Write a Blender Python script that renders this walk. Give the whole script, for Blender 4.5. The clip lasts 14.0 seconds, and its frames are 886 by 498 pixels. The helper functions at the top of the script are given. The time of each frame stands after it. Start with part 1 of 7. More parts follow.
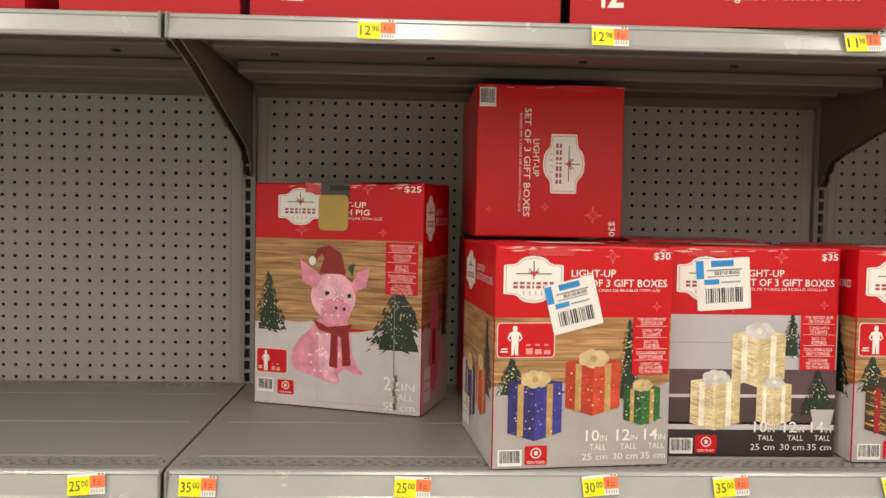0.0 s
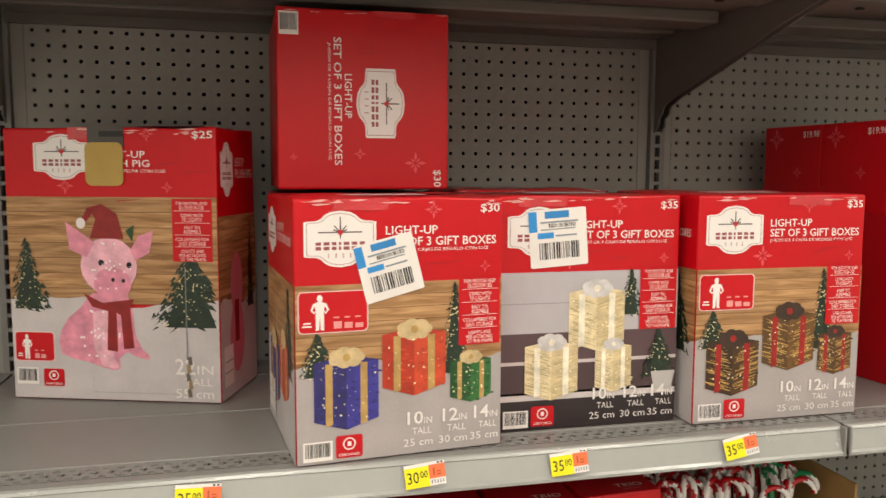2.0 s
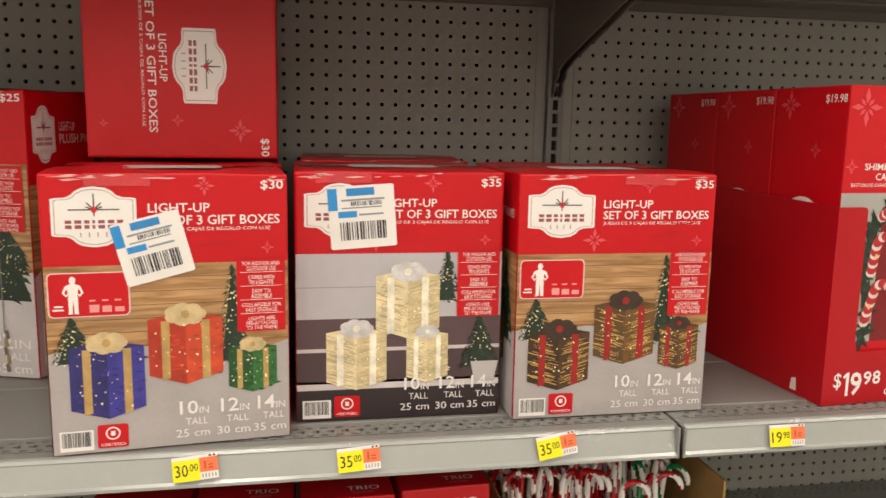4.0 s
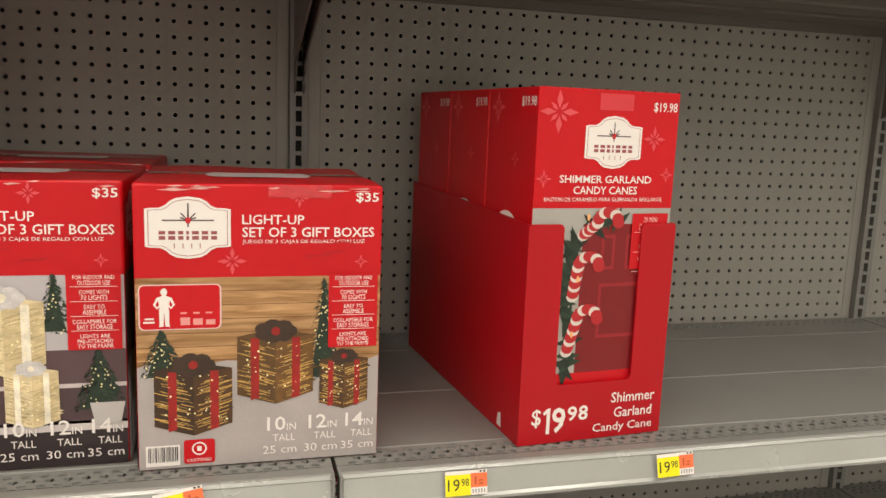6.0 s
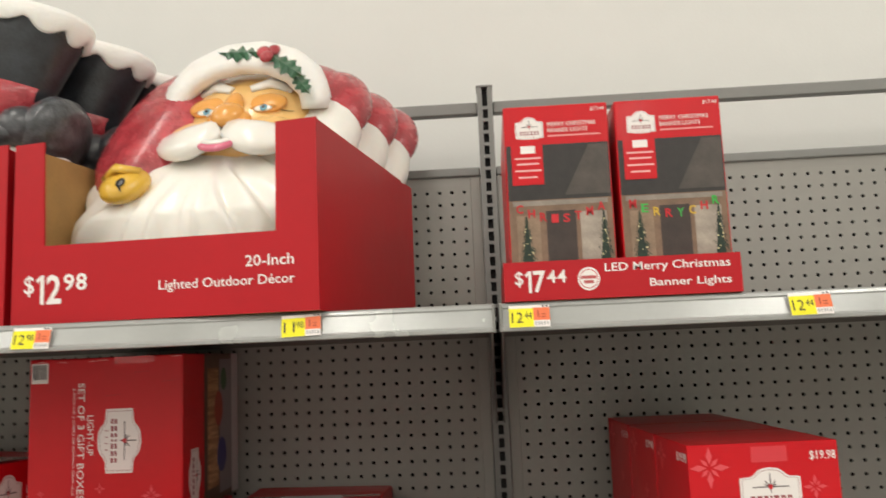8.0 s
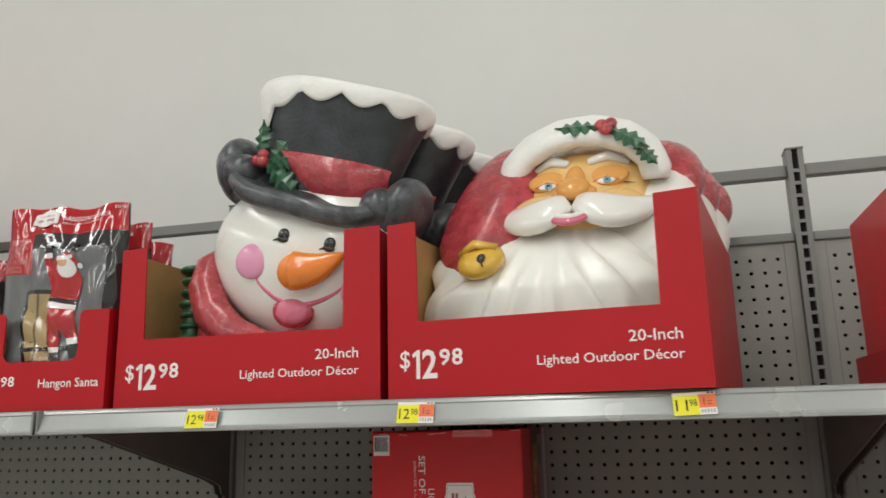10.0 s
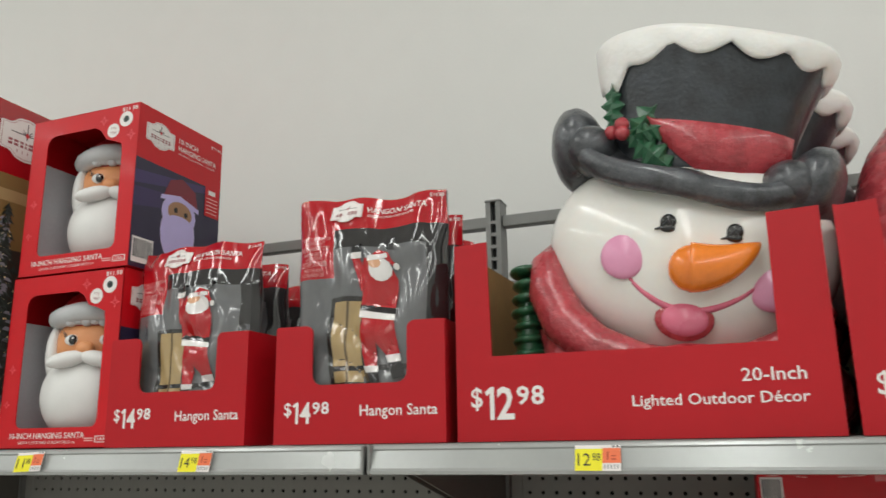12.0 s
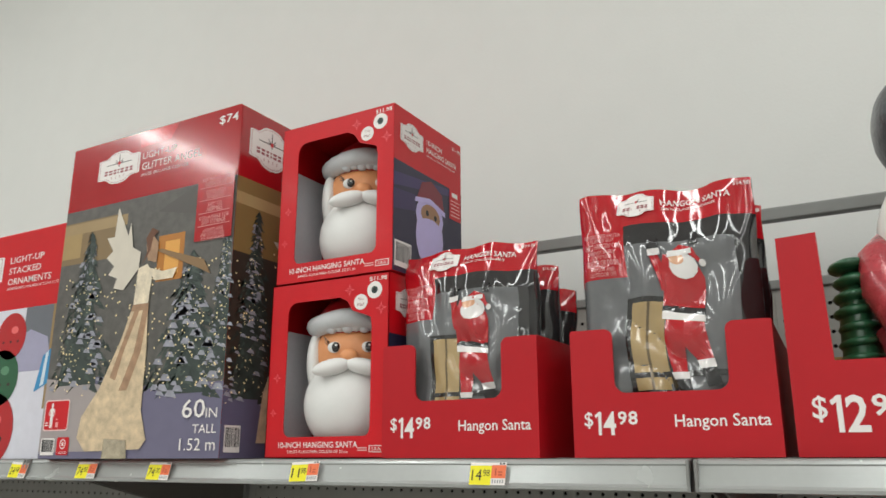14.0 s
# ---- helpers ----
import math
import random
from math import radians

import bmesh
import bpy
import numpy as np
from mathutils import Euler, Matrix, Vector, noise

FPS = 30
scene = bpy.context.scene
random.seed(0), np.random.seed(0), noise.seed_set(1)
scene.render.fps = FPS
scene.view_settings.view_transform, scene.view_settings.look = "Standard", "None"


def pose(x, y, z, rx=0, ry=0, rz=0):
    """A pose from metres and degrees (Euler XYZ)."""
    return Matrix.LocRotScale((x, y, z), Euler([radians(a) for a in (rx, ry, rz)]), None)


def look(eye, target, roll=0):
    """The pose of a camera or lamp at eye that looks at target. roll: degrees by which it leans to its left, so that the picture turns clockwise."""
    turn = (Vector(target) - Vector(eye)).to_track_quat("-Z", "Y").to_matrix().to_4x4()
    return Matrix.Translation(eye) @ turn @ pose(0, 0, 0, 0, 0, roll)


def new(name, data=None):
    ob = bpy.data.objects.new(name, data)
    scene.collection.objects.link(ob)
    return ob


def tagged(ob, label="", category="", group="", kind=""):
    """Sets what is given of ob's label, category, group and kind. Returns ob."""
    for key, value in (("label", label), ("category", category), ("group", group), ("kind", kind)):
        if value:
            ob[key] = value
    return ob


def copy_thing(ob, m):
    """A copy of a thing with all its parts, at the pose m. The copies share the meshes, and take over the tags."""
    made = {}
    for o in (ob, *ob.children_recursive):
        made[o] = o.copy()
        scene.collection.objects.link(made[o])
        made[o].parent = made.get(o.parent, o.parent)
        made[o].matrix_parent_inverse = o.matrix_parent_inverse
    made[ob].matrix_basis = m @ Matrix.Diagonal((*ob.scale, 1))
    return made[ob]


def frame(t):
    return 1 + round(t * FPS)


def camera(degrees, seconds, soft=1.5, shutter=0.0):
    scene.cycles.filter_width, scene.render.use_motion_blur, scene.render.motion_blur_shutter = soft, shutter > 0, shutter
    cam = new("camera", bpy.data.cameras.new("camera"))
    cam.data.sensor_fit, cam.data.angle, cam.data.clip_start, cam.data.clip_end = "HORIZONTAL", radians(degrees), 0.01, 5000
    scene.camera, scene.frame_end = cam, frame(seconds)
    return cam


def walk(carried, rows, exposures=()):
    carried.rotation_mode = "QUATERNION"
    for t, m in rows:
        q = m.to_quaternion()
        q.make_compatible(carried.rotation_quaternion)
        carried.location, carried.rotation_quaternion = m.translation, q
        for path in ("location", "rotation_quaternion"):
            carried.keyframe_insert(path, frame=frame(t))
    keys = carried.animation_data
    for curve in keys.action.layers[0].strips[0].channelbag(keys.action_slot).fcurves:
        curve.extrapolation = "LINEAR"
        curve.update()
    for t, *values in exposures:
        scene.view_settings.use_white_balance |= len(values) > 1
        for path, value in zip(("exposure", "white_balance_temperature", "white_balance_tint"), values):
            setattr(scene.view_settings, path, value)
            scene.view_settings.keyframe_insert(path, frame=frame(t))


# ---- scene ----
cam = camera(58.4, 14.0, shutter=0.25)
PATH = [
    (0, (0.005, -0.028, 1.383), (0.089, 1.968, 1.292), 1.0),
    (0.5, (0.004, 0.023, 1.386), (0.129, 2.018, 1.304), 0.4),
    (1, (0.024, 0.056, 1.377), (0.216, 2.042, 1.239), 0.3),
    (1.5, (0.062, 0.105, 1.377), (0.395, 2.069, 1.206), 0.4),
    (2, (0.086, 0.15, 1.371), (0.541, 2.087, 1.176), 0.2),
    (2.2, (0.108, 0.157, 1.373), (0.577, 2.091, 1.165), 0.1),
    (4.3, (0.452, 0.175, 1.403), (0.806, 2.118, 1.084), 1.1),
    (4.5, (0.487, 0.183, 1.405), (0.851, 2.123, 1.086), 1.2),
    (5, (0.595, 0.226, 1.409), (1.071, 2.143, 1.09), 2.0),
    (5.5, (0.696, 0.256, 1.413), (1.261, 2.148, 1.091), 2.5),
    (6, (0.773, 0.24, 1.418), (1.288, 2.145, 1.092), 2.2),
    (6.5, (0.874, 0.185, 1.429), (1.14, 2.145, 1.135), 2.2),
    (6.7, (0.88, 0.165, 1.442), (1.082, 2.142, 1.213), 2.0),
    (7, (0.898, 0.141, 1.491), (1.009, 2.135, 1.381), 1.0),
    (7.5, (0.905, 0.104, 1.568), (0.924, 2.101, 1.67), -1.1),
    (8, (0.88, 0.063, 1.591), (0.764, 2.043, 1.849), -2.4),
    (8.5, (0.827, 0.028, 1.599), (0.514, 1.973, 1.944), -2.4),
    (8.7, (0.801, 0.021, 1.605), (0.434, 1.953, 1.968), -2.2),
    (10.8, (0.425, 0.076, 1.617), (-0.137, 1.939, 2.077), -1.5),
    (11, (0.376, 0.11, 1.622), (-0.218, 1.964, 2.083), -1.5),
    (11.5, (0.252, 0.162, 1.634), (-0.421, 1.987, 2.102), -0.3),
    (12, (0.123, 0.155, 1.65), (-0.568, 1.97, 2.126), -0.9),
    (12.2, (0.075, 0.153, 1.646), (-0.617, 1.962, 2.142), -1.5),
    (12.5, (0.013, 0.137, 1.651), (-0.672, 1.948, 2.15), -1.9),
    (13, (-0.052, 0.138, 1.643), (-0.799, 1.918, 2.167), -1.2),
    (13.5, (-0.098, 0.129, 1.654), (-0.961, 1.857, 2.171), -0.5),
    (14, (-0.116, 0.129, 1.651), (-1.076, 1.808, 2.161), -0.1),
]
walk(cam, [(t, look(eye, target, roll)) for t, eye, target, roll in PATH],
     [(0, -0.35, 6900, 10), (5, -0.42, 6950, 10), (7.5, -0.43, 6650, 9), (8.5, -0.66, 6250, 7), (11, -0.88, 6000, 5), (14, -0.75, 5950, 5)])

# ---- room numbers ----
LIP_Y = 1.078            # front of both shelves' price rails
BACK_Y = 1.655           # pegboard face
UP_Z, LOW_Z, BOT_Z = 1.650, 1.018, 0.62
BAYS = [-2.771, -1.552, -0.333, 0.886, 2.105, 3.324]
TOP_Z = 2.128

# ---- world and lamps ----
world = bpy.data.worlds.new("world")
scene.world = world
world.use_nodes = True
world.node_tree.nodes["Background"].inputs[0].default_value = (1.0, 0.96, 0.9, 1)
world.node_tree.nodes["Background"].inputs[1].default_value = 0.02


def strip_lamp(x, y, z, sx, sy, watts):
    d = bpy.data.lights.new("ceiling_strip", "AREA")
    d.shape, d.size, d.size_y, d.energy = "RECTANGLE", sx, sy, watts
    d.color = (1.0, 0.945, 0.865)
    ob = new("ceiling_strip", d)
    ob.matrix_world = look((x, y, z), (x, y, 0))
    return ob


for lx in (-5.2, -2.6, 0.0, 2.6, 5.2):
    strip_lamp(lx, -4.4, 4.2, 0.22, 10.2, 190)


# ---- materials ----
def lin(c):
    return tuple(((v / 12.92) if v <= 0.04045 else ((v + 0.055) / 1.055) ** 2.4) for v in c)


def hexc(h):
    return lin(tuple(int(h[i:i + 2], 16) / 255 for i in (0, 2, 4)))


MATS = {}


def mat(name, color, rough=0.5, metal=0.0, var=0.08, scale=18.0, bump=0.0, bscale=200.0, coat=0.0, spec=0.5, dirt=0.0, sss=0.0):
    """A surface with colour drift at two scales, roughness drift, and optional fine relief and dirt."""
    if name in MATS:
        return MATS[name]
    m = bpy.data.materials.new(name)
    m.use_nodes = True
    nt = m.node_tree
    b = nt.nodes["Principled BSDF"]
    L = nt.links.new
    co = nt.nodes.new("ShaderNodeTexCoord")
    n1 = nt.nodes.new("ShaderNodeTexNoise")
    n1.inputs["Scale"].default_value, n1.inputs["Detail"].default_value = scale, 5
    n2 = nt.nodes.new("ShaderNodeTexNoise")
    n2.inputs["Scale"].default_value, n2.inputs["Detail"].default_value = scale * 9, 3
    L(co.outputs["Object"], n1.inputs["Vector"])
    L(co.outputs["Object"], n2.inputs["Vector"])
    add = nt.nodes.new("ShaderNodeMath")
    add.operation = "MULTIPLY_ADD"
    L(n2.outputs["Fac"], add.inputs[0])
    add.inputs[1].default_value = 0.4
    L(n1.outputs["Fac"], add.inputs[2])
    ramp = nt.nodes.new("ShaderNodeMapRange")
    ramp.inputs["From Min"].default_value, ramp.inputs["From Max"].default_value = 0.4, 1.0
    ramp.inputs["To Min"].default_value, ramp.inputs["To Max"].default_value = 1 - var, 1 + var
    L(add.outputs[0], ramp.inputs["Value"])
    mul = nt.nodes.new("ShaderNodeMix")
    mul.data_type, mul.blend_type = "RGBA", "MULTIPLY"
    mul.inputs["Factor"].default_value = 1.0
    mul.inputs["A"].default_value = (*color, 1)
    L(ramp.outputs["Result"], mul.inputs["B"])
    out = mul.outputs["Result"]
    if dirt:
        n3 = nt.nodes.new("ShaderNodeTexNoise")
        n3.inputs["Scale"].default_value, n3.inputs["Detail"].default_value = scale * 0.5, 8
        L(co.outputs["Object"], n3.inputs["Vector"])
        r3 = nt.nodes.new("ShaderNodeMapRange")
        r3.inputs["From Min"].default_value, r3.inputs["From Max"].default_value = 0.52, 0.75
        r3.inputs["To Min"].default_value, r3.inputs["To Max"].default_value = 0.0, dirt
        L(n3.outputs["Fac"], r3.inputs["Value"])
        mx = nt.nodes.new("ShaderNodeMix")
        mx.data_type = "RGBA"
        L(r3.outputs["Result"], mx.inputs["Factor"])
        L(out, mx.inputs["A"])
        mx.inputs["B"].default_value = (color[0] * 0.5, color[1] * 0.47, color[2] * 0.42, 1)
        out = mx.outputs["Result"]
    L(out, b.inputs["Base Color"])
    rr = nt.nodes.new("ShaderNodeMapRange")
    rr.inputs["To Min"].default_value, rr.inputs["To Max"].default_value = max(0.02, rough - 0.08), min(1, rough + 0.1)
    L(n1.outputs["Fac"], rr.inputs["Value"])
    L(rr.outputs["Result"], b.inputs["Roughness"])
    b.inputs["Metallic"].default_value = metal
    b.inputs["Specular IOR Level"].default_value = spec
    b.inputs["Coat Weight"].default_value = coat
    b.inputs["Coat Roughness"].default_value = 0.08
    if sss:
        b.inputs["Subsurface Weight"].default_value = sss
        b.inputs["Subsurface Radius"].default_value = (0.02, 0.015, 0.012)
    if bump:
        bn = nt.nodes.new("ShaderNodeTexNoise")
        bn.inputs["Scale"].default_value, bn.inputs["Detail"].default_value = bscale, 4
        L(co.outputs["Object"], bn.inputs["Vector"])
        bp = nt.nodes.new("ShaderNodeBump")
        bp.inputs["Strength"].default_value, bp.inputs["Distance"].default_value = bump, 0.002
        L(bn.outputs["Fac"], bp.inputs["Height"])
        L(bp.outputs["Normal"], b.inputs["Normal"])
    MATS[name] = m
    return m


def ink(h, rough=0.38):
    """Printed colour on coated card."""
    return mat("ink_" + h, hexc(h), rough, 0, 0.05, 40, 0.05, 60)


def pic(h):
    """Printed photograph colour, with the mottle of a picture."""
    return mat("pic_" + h, hexc(h), 0.38, 0, 0.32, 55, 0.05, 60)


def wood_ink():
    if "wood_ink" in MATS:
        return MATS["wood_ink"]
    m = mat("wood_ink", hexc("b98a5a"), 0.4, 0, 0.12, 30)
    nt = m.node_tree
    b = nt.nodes["Principled BSDF"]
    co = nt.nodes.new("ShaderNodeTexCoord")
    mp = nt.nodes.new("ShaderNodeMapping")
    mp.inputs["Scale"].default_value = (9, 9, 110)
    ns = nt.nodes.new("ShaderNodeTexNoise")
    ns.inputs["Scale"].default_value, ns.inputs["Detail"].default_value, ns.inputs["Distortion"].default_value = 1.2, 6, 0.6
    cr = nt.nodes.new("ShaderNodeValToRGB")
    cr.color_ramp.elements[0].position, cr.color_ramp.elements[1].position = 0.34, 0.68
    cr.color_ramp.elements[0].color = (*hexc("8d6237"), 1)
    cr.color_ramp.elements[1].color = (*hexc("cfa273"), 1)
    oi = nt.nodes.new("ShaderNodeNewGeometry")
    mr = nt.nodes.new("ShaderNodeMapRange")
    mr.inputs["To Min"].default_value, mr.inputs["To Max"].default_value = 0.72, 1.12
    nt.links.new(oi.outputs["Random Per Island"], mr.inputs["Value"])
    mul = nt.nodes.new("ShaderNodeMix")
    mul.data_type, mul.blend_type = "RGBA", "MULTIPLY"
    mul.inputs["Factor"].default_value = 1.0
    nt.links.new(co.outputs["Object"], mp.inputs["Vector"])
    nt.links.new(mp.outputs["Vector"], ns.inputs["Vector"])
    nt.links.new(ns.outputs["Fac"], cr.inputs["Fac"])
    nt.links.new(cr.outputs["Color"], mul.inputs["A"])
    nt.links.new(mr.outputs["Result"], mul.inputs["B"])
    nt.links.new(mul.outputs["Result"], b.inputs["Base Color"])
    return m


M_WALL = mat("wall_paint", (0.79, 0.79, 0.765), 0.6, 0, 0.03, 1.2, 0.12, 160)
M_FLOOR = mat("floor_tile", (0.50, 0.485, 0.455), 0.25, 0, 0.08, 3, dirt=0.2)
M_CEIL = mat("ceiling_paint", (0.75, 0.74, 0.72), 0.8, 0, 0.04, 2)
M_STEEL = mat("grey_enamel", hexc("868683"), 0.42, 0.0, 0.06, 7, 0.06, 300, dirt=0.18)
M_PEG = mat("grey_pegboard_enamel", hexc("9a9892"), 0.5, 0.0, 0.07, 4, 0.05, 260, dirt=0.15)
# near-black colour that paints shade into holes and slots; the bolts share it
M_DARK = mat("slot_shade_black", (0.012, 0.012, 0.012), 0.8)
# shelf underside: brown-grey with shade put into the colour, offsetting floor bounce
M_UNDER = mat("brown_grey_shaded_underside", hexc("645e58"), 0.5, 0, 0.08, 5, dirt=0.25)
M_RAIL = mat("silver_price_rail", hexc("afb1af"), 0.24, 0.25, 0.05, 14, 0.03, 90, dirt=0.12)
M_BRACKET = mat("bracket_steel", hexc("6b6762"), 0.45, 0.1, 0.08, 20)
M_RED = mat("red_carton", (0.585, 0.0035, 0.011), 0.36, 0, 0.07, 7, 0.08, 45, coat=0.06, spec=0.35)
M_TRAYRED = mat("red_tray_card", (0.455, 0.0045, 0.012), 0.42, 0, 0.06, 6, 0.10, 50, spec=0.35)
M_CARD = mat("brown_corrugated_card", hexc("b08a55"), 0.85, 0, 0.12, 25, 0.2, 120)
M_WHITE = mat("white_print", hexc("efe9e6"), 0.4, 0, 0.03, 30)
M_PINKRED = mat("pale_red_print", hexc("e0525a"), 0.4)
M_YEL = mat("yellow_tag_paper", hexc("f4ea1c"), 0.55, 0, 0.04, 40)
M_ORG = mat("orange_tag_paper", hexc("ef7a4c"), 0.55, 0, 0.06, 60)
M_BLACK = mat("black_print", hexc("17161a"), 0.45)
M_TAPE = mat("clear_tape", hexc("cc2a34"), 0.12, 0, 0.2, 60, 0.9, 90, coat=1.0)


# ---- building helpers ----
def finish(name, bm, mats, parent=None, label="", smooth=False, matrix=None):
    me = bpy.data.meshes.new(name)
    bm.normal_update()
    bm.to_mesh(me)
    bm.free()
    for m in (mats if isinstance(mats, (list, tuple)) else [mats]):
        me.materials.append(m)
    if smooth:
        me.polygons.foreach_set("use_smooth", [True] * len(me.polygons))
    ob = new(name, me)
    if parent is not None:
        ob.parent = parent
    if matrix is not None:
        ob.matrix_basis = matrix
    if label:
        ob["label"] = label
    return ob


def part(name, bm, material, parent, label="", smooth=False):
    return finish(name, bm, material, parent, label, smooth)


def thing(name, m, label, category, group="", kind=""):
    ob = new(name)
    ob.empty_display_size = 0.05
    ob.matrix_basis = m
    return tagged(ob, label, category, group, kind)


def add_box(bm, x0, y0, z0, x1, y1, z1, mi=0, bevel=0.0, segs=2):
    r = bmesh.ops.create_cube(bm, size=1.0)
    vs = r["verts"]
    for v in vs:
        v.co = Vector((x0 if v.co.x < 0 else x1, y0 if v.co.y < 0 else y1, z0 if v.co.z < 0 else z1))
    fs = {f for v in vs for f in v.link_faces}
    for f in fs:
        f.material_index = mi
    if bevel:
        es = {e for f in fs for e in f.edges}
        res = bmesh.ops.bevel(bm, geom=list(es), offset=bevel, segments=segs, affect="EDGES", profile=0.5)
        for f in res["faces"]:
            f.material_index = mi
    return bm


def box_bm(*a, **k):
    return add_box(bmesh.new(), *a, **k)


def slab(bm, pts, m, thick, mi=0, mi_back=None, mi_edge=None):
    """A sheet with the outline pts (x, z) in the plane y=0 of m, thick along +y."""
    a = [bm.verts.new(m @ Vector((x, 0, z))) for x, z in pts]
    b = [bm.verts.new(m @ Vector((x, thick, z))) for x, z in pts]
    f = bm.faces.new(a)
    f.material_index = mi
    g = bm.faces.new(b[::-1])
    g.material_index = mi if mi_back is None else mi_back
    n = len(pts)
    for i in range(n):
        s = bm.faces.new((a[i], b[i], b[(i + 1) % n], a[(i + 1) % n]))
        s.material_index = mi if mi_edge is None else mi_edge
    bmesh.ops.recalc_face_normals(bm, faces=[f, g])
    return bm


def arc(cx, cz, r, a0, a1, n=5):
    return [(cx + r * math.cos(radians(a0 + (a1 - a0) * i / n)), cz + r * math.sin(radians(a0 + (a1 - a0) * i / n))) for i in range(n + 1)]


def rrect(x0, z0, x1, z1, r, n=4):
    return arc(x1 - r, z0 + r, r, -90, 0, n) + arc(x1 - r, z1 - r, r, 0, 90, n) + arc(x0 + r, z1 - r, r, 90, 180, n) + arc(x0 + r, z0 + r, r, 180, 270, n)


GLYPHS = {}


def glyphs(s, bold=0.0):
    """Vertices and faces of a line of writing, scaled to the unit square."""
    key = (s, bold)
    if key not in GLYPHS:
        c = bpy.data.curves.new("writing", "FONT")
        c.body, c.resolution_u, c.offset, c.fill_mode = s, 2, bold, "FRONT"
        o = bpy.data.objects.new("writing", c)
        scene.collection.objects.link(o)
        dg = bpy.context.evaluated_depsgraph_get()
        me = bpy.data.meshes.new_from_object(o.evaluated_get(dg))
        vs = np.array([v.co[:2] for v in me.vertices])
        fs = [tuple(p.vertices) for p in me.polygons]
        bpy.data.objects.remove(o)
        bpy.data.curves.remove(c)
        bpy.data.meshes.remove(me)
        lo, hi = vs.min(0), vs.max(0)
        GLYPHS[key] = ((vs - lo) / (hi - lo), fs)
    return GLYPHS[key]


class Print:
    """Flat print laid on a face: u to the right and v up, both 0 to 1 over w x h metres; m takes (x, out, z) to the thing."""

    def __init__(self, parent, w, h, m=Matrix(), surf=None):
        self.parent, self.w, self.h, self.m, self.surf = parent, w, h, m, surf
        self.bm, self.mats, self.level = None, [], 1

    def start(self, level=1):
        self.bm, self.mats, self.level = bmesh.new(), [], level
        return self

    def end(self, name, label=""):
        return part(name, self.bm, self.mats, self.parent, label)

    def idx(self, m):
        if m not in self.mats:
            self.mats.append(m)
        return self.mats.index(m)

    def pt(self, u, v, lv=0.0):
        out = -0.0005 * (self.level + lv)
        if self.surf:
            return self.m @ (Vector(self.surf(u, v)) + Vector((0, out, 0)))
        return self.m @ Vector((u * self.w, out, v * self.h))

    def poly(self, pts, m, lv=0.0):
        f = self.bm.faces.new([self.bm.verts.new(self.pt(u, v, lv)) for u, v in pts])
        f.material_index = self.idx(m)
        return self

    def grid(self, u0, v0, u1, v1, m, lv=0.0, n=8):
        k = self.idx(m)
        g = [[self.bm.verts.new(self.pt(u0 + (u1 - u0) * i / n, v0 + (v1 - v0) * j / n, lv)) for i in range(n + 1)] for j in range(n + 1)]
        for j in range(n):
            for i in range(n):
                self.bm.faces.new((g[j][i], g[j][i + 1], g[j + 1][i + 1], g[j + 1][i])).material_index = k
        return self

    def rect(self, u0, v0, u1, v1, m, lv=0.0):
        return self.poly([(u0, v0), (u1, v0), (u1, v1), (u0, v1)], m, lv)

    def round(self, u0, v0, u1, v1, r, m, lv=0.0):
        return self.poly([(x / self.w, z / self.h) for x, z in rrect(u0 * self.w, v0 * self.h, u1 * self.w, v1 * self.h, r)], m, lv)

    def disc(self, u, v, ru, rv, m, lv=0.0, n=18, a0=0.0):
        return self.poly([(u + ru * math.cos(a0 + 2 * math.pi * i / n), v + rv * math.sin(a0 + 2 * math.pi * i / n)) for i in range(n)], m, lv)

    def text(self, s, u0, v0, u1, v1, m, lv=0.0, bold=0.0, turn=0):
        vs, fs = glyphs(s, bold)
        k = self.idx(m)
        made = []
        for a, b in vs:
            if turn == -90:
                a, b = b, 1 - a
            elif turn == 90:
                a, b = 1 - b, a
            made.append(self.bm.verts.new(self.pt(u0 + (u1 - u0) * a, v0 + (v1 - v0) * b, lv)))
        for f in fs:
            try:
                self.bm.faces.new([made[i] for i in f]).material_index = k
            except ValueError:
                pass
        return self

    def flake(self, u, v, r, m, lv=0.0):
        for i in range(8):
            a = i * math.pi / 4
            rr = r if i % 2 == 0 else r * 0.62
            du, dv = math.cos(a), math.sin(a)
            q = [(0.15 * rr, 0), (0.55 * rr, 0.16 * rr), (rr, 0), (0.55 * rr, -0.16 * rr)]
            self.poly([(u + (x * du - y * dv) / self.w, v + (x * dv + y * du) / self.h) for x, y in q], m, lv)
        return self

    def badge(self, u0, v0, u1, v1, lv=0.0, turn=0):
        """The maker's plaque: a white shield outline with a compass star and bars."""
        W, H = (u1 - u0), (v1 - v0)
        side = [(0, 0.80), (0, 0.20), (0.06, 0.185), (0.17, 0.18), (0.235, 0.14), (0.29, 0.07), (0.36, 0.025), (0.5, 0.0)]
        low = side[1:] + [(1 - x, y) for x, y in side[-2:0:-1]]
        pts = low + [(x, 1 - y) for x, y in low[::-1]]

        def q(x, y):
            if turn == -90:
                x, y = y, 1 - x
            return (u0 + W * x, v0 + H * y)
        self.poly([q(*p) for p in pts], M_WHITE, lv)
        inner = [(0.5 + (x - 0.5) * 0.93, 0.5 + (y - 0.5) * 0.92) for x, y in pts]
        inn2 = [(0.5 + (x - 0.5) * 0.91, 0.5 + (y - 0.5) * 0.895) for x, y in pts]
        n = len(pts)
